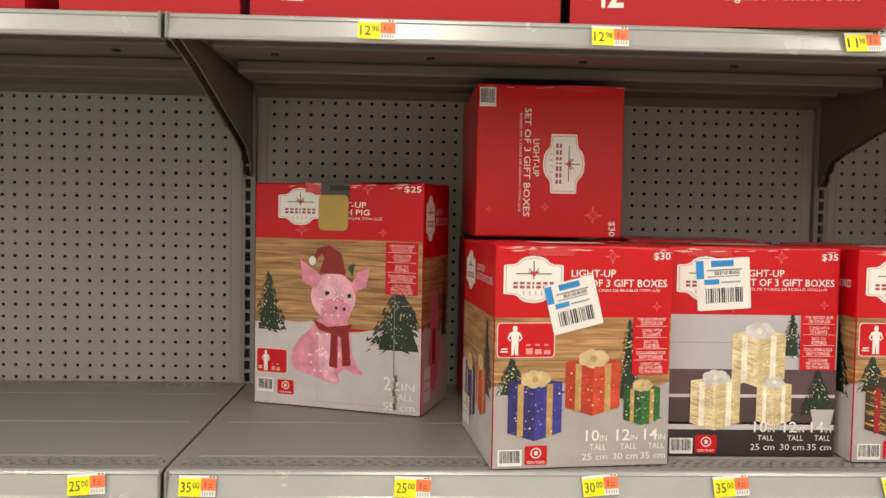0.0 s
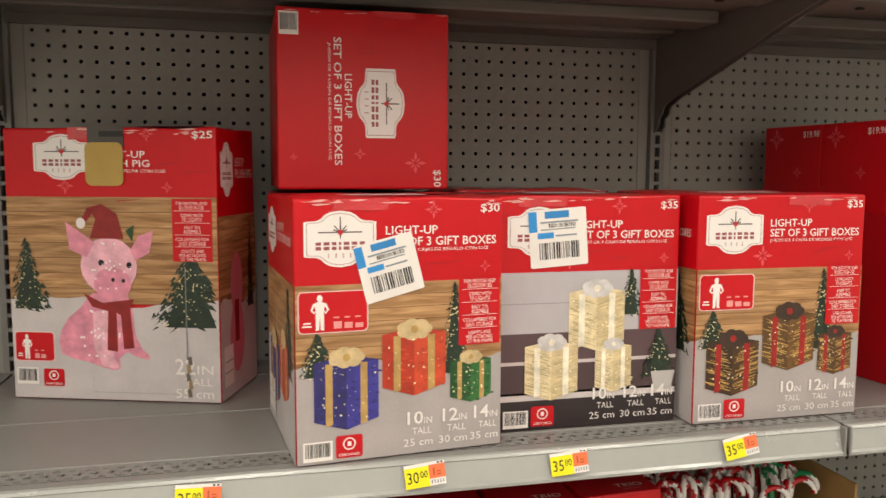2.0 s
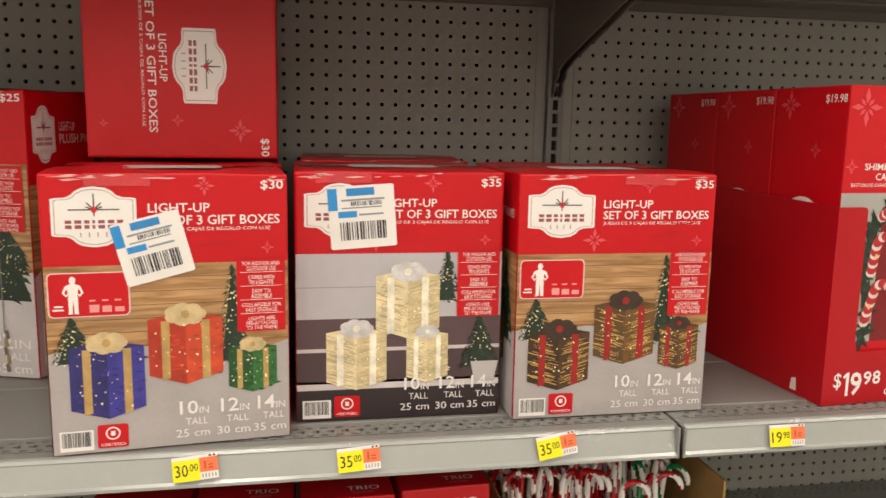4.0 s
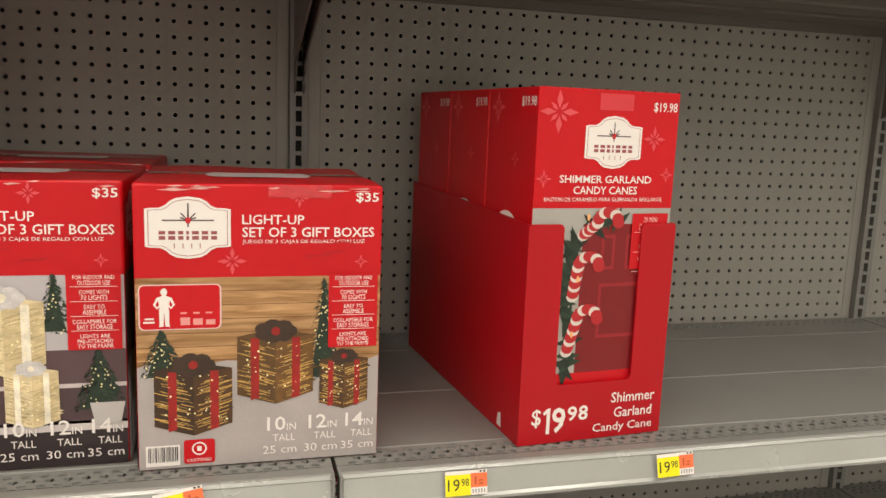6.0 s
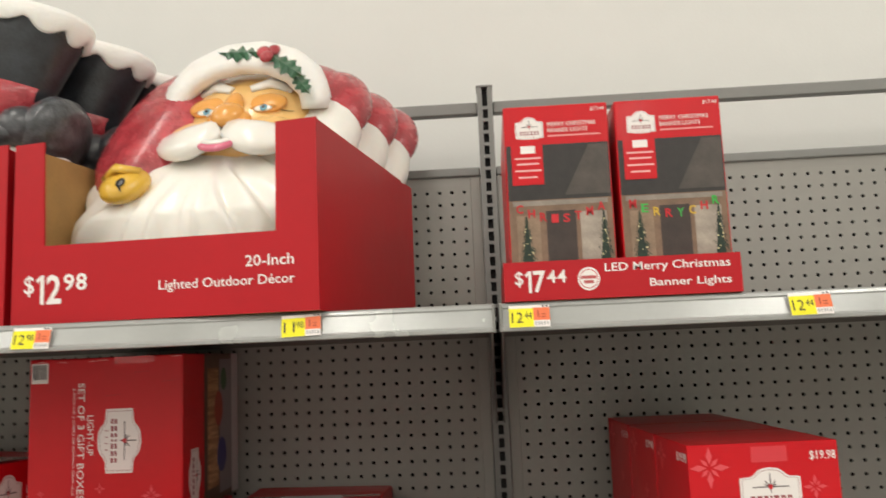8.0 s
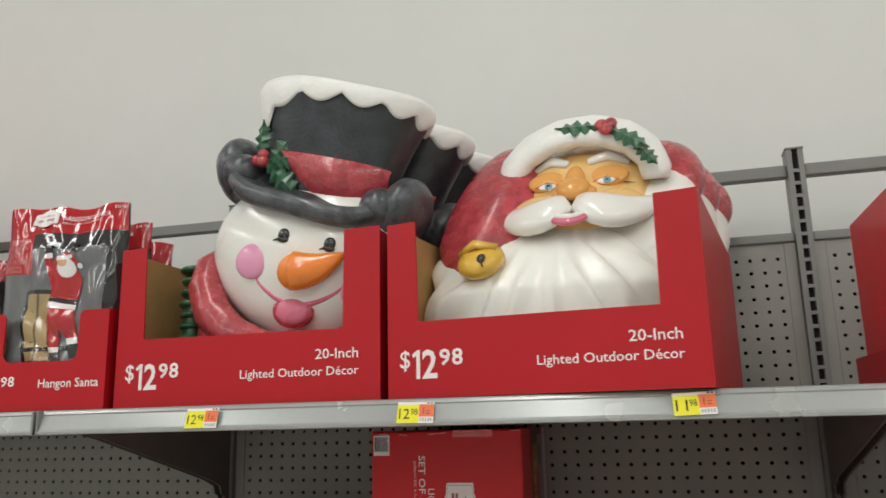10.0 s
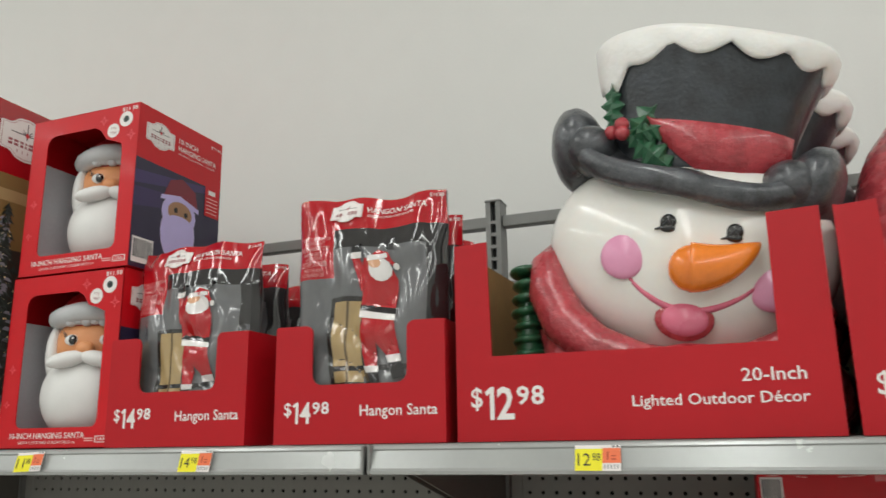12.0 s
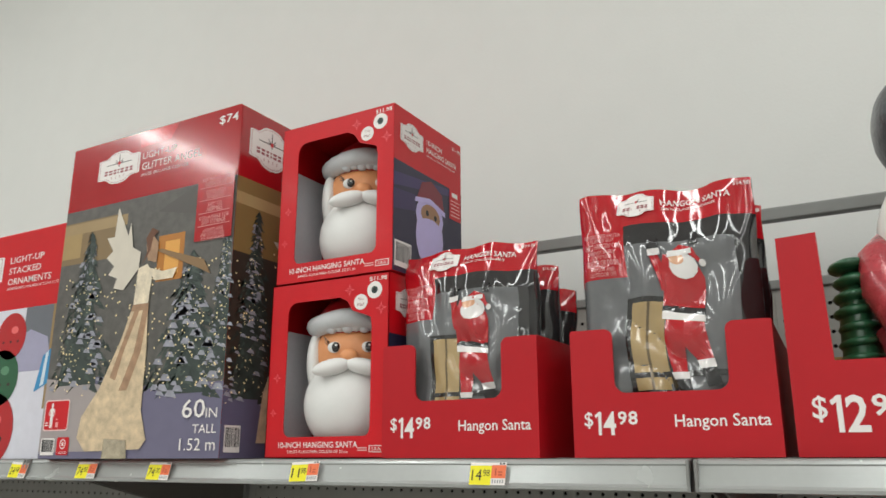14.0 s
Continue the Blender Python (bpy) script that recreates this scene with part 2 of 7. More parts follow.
        for i in range(n):
            j = (i + 1) % n
            self.poly([q(*inner[i]), q(*inner[j]), q(*inn2[j]), q(*inn2[i])], ink("b7898a"), lv + 0.5)
        for a, r in ((90, 0.2), (45, 0.12), (135, 0.12), (0, 0.3), (180, 0.3), (20, 0.1), (160, 0.1), (270, 0.08)):
            ca, sa = math.cos(radians(a)), math.sin(radians(a))
            w = 0.011
            self.poly([q(0.5 - w * sa, 0.62 + w * ca), q(0.5 + w * sa, 0.62 - w * ca), q(0.5 + r * ca + w * sa * 0.7, 0.62 + r * sa * 1.35 - w * ca), q(0.5 + r * ca - w * sa * 0.7, 0.62 + r * sa * 1.35 + w * ca)], ink("5a4a4a"), lv + 0.5)
        self.poly([q(0.5 + 0.035 * math.cos(i * 0.785), 0.62 + 0.055 * math.sin(i * 0.785)) for i in range(8)], ink("c9202b"), lv + 0.8)
        x = 0.16
        for wd in (0.075, 0.08, 0.06, 0.032, 0.08, 0.075, 0.07):
            for a, b in ((0.31, 0.37), (0.395, 0.45)):
                self.poly([q(x, a), q(x + wd, a), q(x + wd, b), q(x, b)], ink("9c5157"), lv + 0.5)
            x += wd + 0.034
        for i in range(4):
            self.poly([q(0.33 + i * 0.1, 0.17), q(0.345 + i * 0.1, 0.17), q(0.345 + i * 0.1, 0.25), q(0.33 + i * 0.1, 0.25)], ink("b98c8c"), lv + 0.5)
        return self

    def barcode(self, u0, v0, u1, v1, lv=0.0, seed=1):
        r = random.Random(seed)
        self.rect(u0, v0, u1, v1, M_WHITE, lv)
        du, x = u1 - u0, 0.07
        while x < 0.92:
            w = r.choice((0.012, 0.02, 0.035))
            self.rect(u0 + du * x, v0 + (v1 - v0) * 0.2, u0 + du * min(0.94, x + w), v0 + (v1 - v0) * 0.92, M_BLACK, lv + 0.5)
            x += w + r.choice((0.012, 0.02, 0.03))
        return self

    def lines(self, u0, v0, u1, rows, m, lv=0.0):
        """Small print, one word line each, from the top down; None leaves a rule."""
        v = v0
        for s, h in rows:
            if s is None:
                self.rect(u0, v - 0.0016, u1, v, m, lv)
                v -= h
            else:
                w = (u1 - u0) * min(1.0, len(s) / 16.0)
                c = (u0 + u1) / 2
                self.text(s, c - w / 2, v - h * 0.8, c + w / 2, v, m, lv)
                v -= h
        return self

    def tree(self, u, v0, v1, half, dark, lv=0.0, seed=0, lights=14):
        """A fir in the printed picture: many short sprays with points of light."""
        r = random.Random(seed)
        rise = v1 - v0
        asp = self.w / self.h
        n = 230
        self.poly([(max(0.005, u - half * 0.6), v0 + rise * 0.03), (min(0.995, u + half * 0.6), v0 + rise * 0.03), (u + half * 0.32, v0 + rise * 0.45), (u, v1 - rise * 0.06), (u - half * 0.32, v0 + rise * 0.45)], dark[0], lv - 0.1)
        for i in range(n):
            a = (i / n) ** 0.8
            hw = half * (1 - a) * (0.82 + 0.3 * r.random()) + 0.004
            x = (2 * r.random() - 1) * hw
            v = v0 + rise * a * 0.97
            s = half * (0.13 + 0.13 * r.random()) * (1 - 0.45 * a)
            dr = (-0.5 if x < 0 else 0.5) - x / hw * 0.2 + 0.3 * (r.random() - 0.5)
            tip = (x + s * 0.95 * (1 if x >= 0 else -1), v - s * asp * (0.2 + 0.35 * r.random()))
            q = [(u + x - s * 0.35, v), (u + tip[0], tip[1]), (u + x + s * 0.35, v + s * asp * 0.35), (u + x, v + s * asp * (0.5 + 0.6 * r.random()))]
            if min(a2 for a2, _ in q) > 0.004 and max(a2 for a2, _ in q) < 0.996:
                self.poly(q, dark[i % len(dark)], lv + 0.006 * i)
        self.poly([(u - half * 0.07, v1 - rise * 0.12), (u + half * 0.07, v1 - rise * 0.12), (u, v1)], dark[0], lv)
        for _ in range(lights * 2):
            a = r.random() * 0.85
            x = (r.random() - 0.5) * 1.7 * half * (1 - a)
            q = 0.0006 + 0.0006 * r.random()
            x = min(0.99 - u, max(0.01 - u, x))
            self.disc(u + x, v0 + rise * a, q / self.w, q / self.h, ink("fff0b8"), lv + 0.95, 6)
        return self

    def gift(self, u, v, s, h, front, side, ribbon, bow, lv=0.0, seed=0, mesh=None):
        """A printed gift box seen on its corner, with ribbons, bow and lights."""
        r = random.Random(seed)
        e = s * 0.13
        T = v + h
        self.poly([(u, v - e), (u + s / 2, v), (u + s / 2, T), (u, T - e * 0.4)], side, lv)
        self.poly([(u - s / 2, v), (u, v - e), (u, T - e * 0.4), (u - s / 2, T)], front, lv)
        self.poly([(u - s / 2, T), (u, T - e * 0.4), (u + s / 2, T), (u, T + e * 0.6)], front, lv + 0.1)
        if mesh:
            for i in range(110):
                vv = v + h * (0.02 + 0.93 * r.random())
                sg = -1 if i % 2 else 1
                f0 = r.random() * 0.7
                f1 = min(1.0, f0 + 0.15 + 0.4 * r.random())
                th2 = h * (0.006 + 0.012 * r.random())
                y0, y1 = vv - e * (1 - f0), vv - e * (1 - f1) + h * 0.012 * (r.random() - 0.5)
                self.poly([(u + sg * f0 * s / 2, y0), (u + sg * f1 * s / 2, y1), (u + sg * f1 * s / 2, y1 + th2), (u + sg * f0 * s / 2, y0 + th2)], mesh, lv + 0.28 + 0.002 * i)
        for c in (-0.27, 0.27):
            d = s * 0.055
            f = 1 - abs(c) * 2
            self.poly([(u + c * s - d, v - e * f - e * .1), (u + c * s + d, v - e * f + (e * .1)), (u + c * s + d, T - e * 0.4 * f), (u + c * s - d, T - e * 0.4 * f)], ribbon, lv + 0.5)
        for k in range(7):
            a = k * 0.9
            self.disc(u + s * 0.17 * math.cos(a), T + s * 0.05 + s * 0.07 * math.sin(a), s * 0.12, s * 0.07, bow, lv + 0.6 + 0.02 * k, 10, a)
        self.disc(u, T + s * 0.05, s * 0.06, s * 0.05, ribbon, lv + 0.8, 10)
        for _ in range(34):
            q = 0.0005 + 0.0009 * r.random() ** 2
            self.disc(u + (r.random() - 0.5) * 0.9 * s, v + h * (0.02 + 0.9 * r.random()), q / self.w, q / self.h, ink("fff2c4"), lv + 0.9, 6)
        for _ in range(40):
            x, y = (r.random() - 0.5) * 0.94, r.random() * 0.92
            q = 0.004 + 0.006 * r.random()
            vv = v + h * y - e * (1 - abs(x) * 2) * 0.9
            self.poly([(u + x * s, vv), (u + x * s + q / self.w * 0.5, vv + q * 0.2 / self.h), (u + x * s + q / self.w, vv), (u + x * s + q * 0.5 / self.w, vv - q * 0.15 / self.h)], side if x < 0 else front, lv + 0.25)
        return self


# ---- shell of the store ----
def plain(name, x0, y0, z0, x1, y1, z1, m, label, cat):
    ob = finish(name, box_bm(x0, y0, z0, x1, y1, z1), m)
    return tagged(ob, label, cat, kind="structure")


plain("floor", -8, -10, -0.1, 8, 2.1, 0.0, M_FLOOR, "pale speckled polished shop floor", "floor")
plain("wall_north", -8, 1.86, 0, 8, 2.06, 4.8, M_WALL, "smooth off-white painted wall behind the shelving", "wall")
plain("wall_south", -8, -10.2, 0, 8, -10.0, 4.8, M_WALL, "plain off-white painted shop wall", "wall")
plain("wall_west", -8.2, -10, 0, -8, 2.06, 4.8, M_WALL, "plain off-white painted shop wall", "wall")
plain("wall_east", 8, -10, 0, 8.2, 2.06, 4.8, M_WALL, "plain off-white painted shop wall", "wall")
plain("ceiling", -8.2, -10.2, 4.8, 8.2, 2.06, 4.9, M_CEIL, "plain white shop ceiling", "ceiling")


# ---- shelving ----
gondola = thing("wall_shelving", pose(0, 0, 0), "grey steel wall shelving with perforated back panels", "shelving")


def perforated(nx, ny, cw, ch, rx, rz, sides, depth, stagger=0.0):
    """Verts and faces of a sheet of nx by ny cells in the plane y=0, each with a hole that goes through."""
    vs, fs = [], []
    for j in range(ny):
        for i in range(nx):
            x0, z0 = i * cw, j * ch
            cx, cz = x0 + cw / 2 + (stagger * cw * (0.5 if j % 2 else 0)), z0 + ch / 2
            k = len(vs)
            vs += [(x0, 0, z0), (x0 + cw, 0, z0), (x0 + cw, 0, z0 + ch), (x0, 0, z0 + ch)]
            ring = []
            for s in range(sides):
                a = 2 * math.pi * (s + 0.5) / sides - 3 * math.pi / 4
                ring.append((cx + rx * math.cos(a), cz + rz * math.sin(a)))
            vs += [(x, 0, z) for x, z in ring] + [(x, depth, z) for x, z in ring]
            q = sides // 4
            for c in range(4):
                ids = [k + 4 + (c * q + d) % sides for d in range(q + 1)]
                fs.append((k + c, k + (c + 1) % 4, *ids[::-1][:1], *ids[::-1][1:]))
            for s in range(sides):
                t2 = (s + 1) % sides
                fs.append((k + 4 + s, k + 4 + t2, k + 4 + sides + t2, k + 4 + sides + s))
    return vs, fs


def sheet(name, vs, fs, m, parent, matrix=None, label=""):
    me = bpy.data.meshes.new(name)
    me.from_pydata(vs, [], fs)
    bm = bmesh.new()
    bm.from_mesh(me)
    bmesh.ops.remove_doubles(bm, verts=bm.verts[:], dist=1e-5)
    bm.to_mesh(me)
    bm.free()
    me.materials.append(m)
    ob = new(name, me)
    ob.parent = parent
    if matrix is not None:
        ob.matrix_basis = matrix
    if label:
        ob["label"] = label
    return ob


INCH = 0.0254
COLS = 45
PEG_TOP = 1.945
PZ0 = 0.25
ROWS_N = int((PEG_TOP - PZ0) / INCH)
peg_v, peg_f = perforated(COLS, ROWS_N, INCH, INCH, 0.0038, 0.0038, 8, 0.004)
for i in range(len(BAYS) - 1):
    x0, x1 = BAYS[i], BAYS[i + 1]
    pad = (x1 - x0 - COLS * INCH) / 2
    p = sheet("back_panel", peg_v, peg_f, M_PEG, gondola, pose(x0 + pad, BACK_Y, PZ0), "grey enamelled pegboard panel")
    part("panel_edge", box_bm(x0 + 0.016, BACK_Y - 0.001, PZ0, x0 + pad, BACK_Y + 0.02, PEG_TOP, 0, 0.002), M_PEG, gondola)
    part("panel_edge", box_bm(x1 - pad, BACK_Y - 0.001, PZ0, x1 - 0.016, BACK_Y + 0.02, PEG_TOP, 0, 0.002), M_PEG, gondola)
    part("kick_plate", box_bm(x0 + 0.002, LIP_Y + 0.03, 0.0, x1 - 0.002, LIP_Y + 0.045, 0.2), M_STEEL, gondola)
    # added near-black sheet: the shade seen through the peg holes is its colour
    part("backing", box_bm(x0 + pad, BACK_Y + 0.012, PZ0, x1 - pad, BACK_Y + 0.02, PZ0 + ROWS_N * INCH - 0.0005), M_DARK, gondola, "near-black sheet painting the shade behind the holes")
    part("panel_head", box_bm(x0 + pad, BACK_Y, PZ0 + ROWS_N * INCH, x1 - pad, BACK_Y + 0.02, PEG_TOP), M_PEG, gondola)
    part("panel_rail", box_bm(x0 + 0.016, BACK_Y - 0.006, PEG_TOP, x1 - 0.016, BACK_Y + 0.022, PEG_TOP + 0.018, 0, 0.003), M_STEEL, gondola)
    part("top_bar", box_bm(x0 + 0.016, BACK_Y - 0.002, 2.076, x1 - 0.016, BACK_Y + 0.022, 2.101, 0, 0.003), M_STEEL, gondola, "horizontal steel bar across the top")

# slotted uprights
slot_step = INCH
for x in BAYS:
    bm = bmesh.new()
    n = int((TOP_Z - 0.1) / slot_step)
    y0 = BACK_Y - 0.014
    add_box(bm, x - 0.0155, y0, 0.0, x - 0.0055, BACK_Y + 0.03, TOP_Z)
    add_box(bm, x + 0.0055, y0, 0.0, x + 0.0155, BACK_Y + 0.03, TOP_Z)
    for k in range(n):
        z = 0.1 + k * slot_step
        add_box(bm, x - 0.0054, y0 + 0.0004, z, x + 0.0054, y0 + 0.004, z + 0.0068)
    up = part("upright", bm, M_STEEL, gondola, "slotted steel upright")
    # near-black filler paints the shade inside the upright's slots
    part("slot_shade", box_bm(x - 0.0054, y0 + 0.012, 0.1, x + 0.0054, BACK_Y + 0.03, TOP_Z - 0.004), M_DARK, up)
    part("upright_cap", box_bm(x - 0.017, y0 - 0.002, TOP_Z, x + 0.017, BACK_Y + 0.032, TOP_Z + 0.004, 0, 0.001), M_STEEL, up)

# shelves
strip_v, strip_f = perforated(66, 3, 0.0181, 0.0115, 0.0052, 0.0034, 8, 0.003, 0.8)


def make_shelf(x0, x1, z, rail_h):
    a, b = x0 + 0.0025, x1 - 0.0025
    w = b - a
    yf, yb = LIP_Y + 0.012, BACK_Y - 0.006
    bm = bmesh.new()
    s0, s1 = yf + 0.010, yf + 0.010 + 3 * 0.0115
    r0, r1 = yb - 0.008 - 3 * 0.0115, yb - 0.008
    ins = (w - 66 * 0.0181) / 2
    t = 0.004
    add_box(bm, a, LIP_Y + 0.004, z - t, b, s0, z, 0, 0.0015)
    add_box(bm, a, s1, z - t, b, r0, z)
    add_box(bm, a, r1, z - t, b, yb, z)
    for q0, q1 in ((s0, s1), (r0, r1)):
        add_box(bm, a, q0, z - t, a + ins, q1, z)
        add_box(bm, b - ins, q0, z - t, b, q1, z)
    # pressed ribs across the deck
    for fr in (0.02, 0.42, 0.86):
        y = s1 + (r0 - s1) * fr
        add_box(bm, a + 0.03, y - 0.004, z - 0.001, b - 0.03, y + 0.004, z + 0.0012, 0, 0.0011, 1)
    sh = part("shelf", bm, M_STEEL, gondola, "grey steel shelf with perforated strips")
    for q in (s0, r0):
        sheet("perforated_strip", strip_v, strip_f, M_STEEL, sh, Matrix.Translation((a + ins, q, z)) @ Matrix.Rotation(radians(-90), 4, "X"))
    # added near-black strip, painted shade under the front perforations
    part("strip_hole_shade", box_bm(a + ins, s0, z - 0.012, b - ins, s1, z - 0.009), M_DARK, sh)
    # underside channels, in the colour darkened for shade
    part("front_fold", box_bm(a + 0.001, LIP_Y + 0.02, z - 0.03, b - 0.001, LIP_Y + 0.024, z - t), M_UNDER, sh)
    part("under_skin", box_bm(a + 0.012, s1 + 0.002, z - 0.0065, b - 0.012, r0 - 0.002, z - t - 0.0005), M_UNDER, sh, "brownish grey underside with shade in its colour")
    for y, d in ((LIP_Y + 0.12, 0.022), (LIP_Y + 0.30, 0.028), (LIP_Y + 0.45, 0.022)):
        part("channel", box_bm(a + 0.03, y, z - d, b - 0.03, y + 0.075, z - 0.0065, 0, 0.004), M_UNDER, sh, "brownish grey folded channel with shade in its colour")
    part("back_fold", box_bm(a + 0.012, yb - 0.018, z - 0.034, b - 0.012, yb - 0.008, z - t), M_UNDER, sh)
    for k in range(5):
        xx = a + 0.12 + k * (w - 0.24) / 4
        part("bolt", box_bm(xx - 0.006, LIP_Y + 0.155, z - 0.0255, xx + 0.006, LIP_Y + 0.163, z - 0.0225, 0, 0.001), M_DARK, sh)
    # price rail with rolled lips
    prof = [(0.016, 0.0), (0.006, -0.0005), (0.002, -0.0025), (0.0, -0.006), (0.0015, -0.008), (-0.0055, -rail_h + 0.007), (-0.0085, -rail_h + 0.004), (-0.0075, -rail_h), (-0.003, -rail_h - 0.001), (0.0, -rail_h + 0.004), (0.008, -0.010), (0.016, -0.006)]
    bm = bmesh.new()
    ends = []
    for x in (a, b):
        ends.append([bm.verts.new((x, LIP_Y + y, z + dz)) for y, dz in prof])
    n = len(prof)
    for i in range(n):
        j = (i + 1) % n
        bm.faces.new((ends[0][i], ends[0][j], ends[1][j], ends[1][i]))
    bm.faces.new(ends[0][::-1])
    bm.faces.new(ends[1])
    bmesh.ops.recalc_face_normals(bm, faces=bm.faces[:])
    part("price_rail", bm, M_RAIL, sh, "pale silver curved price rail")
    for x, s in ((a, 1), (b, -1)):
        bm = bmesh.new()
        add_box(bm, min(x, x + s * 0.004), LIP_Y - 0.009, z - rail_h - 0.001, max(x, x + s * 0.004), LIP_Y + 0.012, z - 0.001, 0, 0.0015)
        part("end_cap", bm, M_STEEL, sh)
    # brackets at both ends
    for x in (x0 + 0.006, x1 - 0.009):
        bm = bmesh.new()
        pts = [(LIP_Y + 0.03, z - 0.006), (LIP_Y + 0.03, z - 0.022), (LIP_Y + 0.14, z - 0.045), (BACK_Y - 0.09, z - 0.135), (BACK_Y - 0.05, z - 0.15), (BACK_Y - 0.045, z - 0.165),
               (BACK_Y - 0.030, z - 0.172), (BACK_Y - 0.030, z - 0.186), (BACK_Y - 0.014, z - 0.20), (BACK_Y - 0.006, z - 0.20), (BACK_Y - 0.006, z - 0.006)]
        slab(bm, pts, Matrix.Translation((x, 0, 0)) @ Matrix(((0, 1, 0, 0), (1, 0, 0, 0), (0, 0, 1, 0), (0, 0, 0, 1))), 0.003)
        bmesh.ops.recalc_face_normals(bm, faces=bm.faces[:])
        part("bracket", bm, M_BRACKET, sh, "stepped steel shelf bracket")
    return sh


for i in range(len(BAYS) - 1):
    make_shelf(BAYS[i], BAYS[i + 1], UP_Z, 0.036)
    make_shelf(BAYS[i], BAYS[i + 1], LOW_Z, 0.042)
    make_shelf(BAYS[i], BAYS[i + 1], BOT_Z, 0.042)


# ---- price tags ----
def price_tag(x, z, price, roll=0.0, rail_h=0.036):
    tilt = math.degrees(math.atan2(0.007, rail_h - 0.013))
    w, h = 0.051, 0.0285
    m = pose(x, LIP_Y - 0.004, z) @ pose(0, 0, 0, 0, 0, 0) @ Matrix.Rotation(radians(-tilt * 0.9), 4, "X") @ Matrix.Rotation(radians(roll), 4, "Y") @ Matrix.Translation((0, -0.0012, -h))
    tg = thing("price_tag", m, "yellow and orange paper price tag on the shelf rail", "price tag", "price tags on the shelf rails")
    part("card", box_bm(0, 0, 0, w, 0.0006, h), M_WHITE, tg)
    p = Print(tg, w, h)
    p.start(0.5).rect(0.0, 0.0, 0.60, 0.86, M_YEL).end("yellow_field")
    p.start(0.5).rect(0.60, 0.30, 1.0, 0.88, M_ORG).end("orange_field")
    big, small = price[:-2], price[-2:]
    p.start(1.0).text(big, 0.06, 0.2, 0.06 + 0.14 * len(big), 0.68, M_BLACK).text(small, 0.1 + 0.14 * len(big), 0.38, 0.28 + 0.14 * len(big), 0.68, M_BLACK).end("price")
    p.start(1.0).rect(0.70, 0.42, 0.74, 0.74, ink("c2502e")).rect(0.79, 0.42, 0.9, 0.48, ink("c2502e")).rect(0.79, 0.55, 0.9, 0.6, ink("c2502e")).rect(0.82, 0.91, 0.87, 0.98, M_BLACK).rect(0.91, 0.91, 0.96, 0.98, M_BLACK)
    for k in range(5):
        p.rect(0.64 + k * 0.07, 0.08, 0.67 + k * 0.07, 0.24, ink("9a9a9a"))
    p.end("small_print")
    return tg


for x, pr, r in ((-0.463, "2500", -4), (-0.310, "3500", 1), (-0.011, "2500", 2), (0.254, "3000", -5), (0.443, "3500", -4), (0.690, "3500", -9), (1.011, "1998", 0), (1.285, "1998", -2), (1.66, "998", -6), (-0.80, "2500", 0)):
    price_tag(x, LOW_Z - 0.006, pr, r, 0.042)
for x, pr, r in ((-1.594, "2498", 2), (-1.399, "7400", 0), (-1.217, "7400", 1), (-0.913, "1198", -2), (-0.614, "1498", 0), (-0.070, "1298", 0), (0.252, "1298", 1), (0.609, "1198", -2), (0.901, "1244", 0), (1.247, "1244", -1)):
    price_tag(x, UP_Z - 0.005, pr, r)


# ---- cartons on the lower shelf ----
def carton_body(th, w, d, h, m=None, dent=0.0, seed=0):
    """A carton with soft, slightly swollen faces, flap seam and worn edges; front at y=0, base at z=0."""
    bm = box_bm(0, 0, 0, w, d, h, bevel=0.003, segs=2)
    bmesh.ops.subdivide_edges(bm, edges=[e for e in bm.edges if e.calc_length() > 0.1], cuts=5, use_grid_fill=True)
    for v in bm.verts:
        x, y, z = v.co
        nz = noise.noise(Vector((x * 9 + seed, y * 9, z * 9)))
        if z > h - 0.01:
            v.co.z += dent * nz * 0.5
    body = part("carton", bm, m or M_RED, th)
    bm = bmesh.new()
    add_box(bm, 0.004, d / 2 - 0.0008, h - 0.0002, w - 0.004, d / 2 + 0.0008, h + 0.0006)
    part("flap_seam", bm, ink("6d0a12"), th)
    return body


def wear(th, w, h, seed, n=9):
    """Scuffed white paper along the upper front edge."""
    r = random.Random(seed)
    p = Print(th, w, h)
    p.start(2.2)
    for _ in range(n):
        u = r.random() * 0.94 + 0.02
        v = 1 - r.random() * 0.02 - 0.006
        s = 0.004 + 0.012 * r.random()
        p.poly([(u - s / w * (0.5 + r.random()), v), (u, v - 0.004 * r.random() - 0.001), (u + s / w * (0.5 + r.random()), v + 0.001), (u + s * 0.3 / w, v + 0.004)], ink("e6a9a6"))
    p.end("scuffs", "whitish scuffs along the edge")
    a = 0.08 + 0.5 * r.random()
    p.start(2.0).grid(a, 0.955, a + 0.26, 0.9985, M_TAPE, 0, 4).end("edge_tape", "crumpled clear tape over the edge")
    p.start(1.9)
    for _ in range(3):
        u, v = 0.1 + 0.8 * r.random(), 0.72 + 0.2 * r.random()
        p.poly([(u, v), (u + 0.10, v + 0.006), (u + 0.11, v + 0.009), (u + 0.01, v + 0.004)], ink("a80f1a"))
    p.end("creases", "faint creases in the card")


BULLETS = [("FOR INDOOR AND", .022), ("OUTDOOR USE", .026), (None, .016), ("COMES WITH", .022), ("70 LIGHTS", .026), (None, .016), ("EASY TO", .022), ("ASSEMBLE", .026), (None, .016), ("COLLAPSIBLE FOR", .022), ("EASY STORAGE", .026), (None, .016), ("LIGHTS ARE", .022), ("PRE-ATTACHED", .022), ("TO THE FRAME", .022)]
FIR = [pic("1f3124"), pic("18271d"), pic("2b3f2f"), pic("223428")]


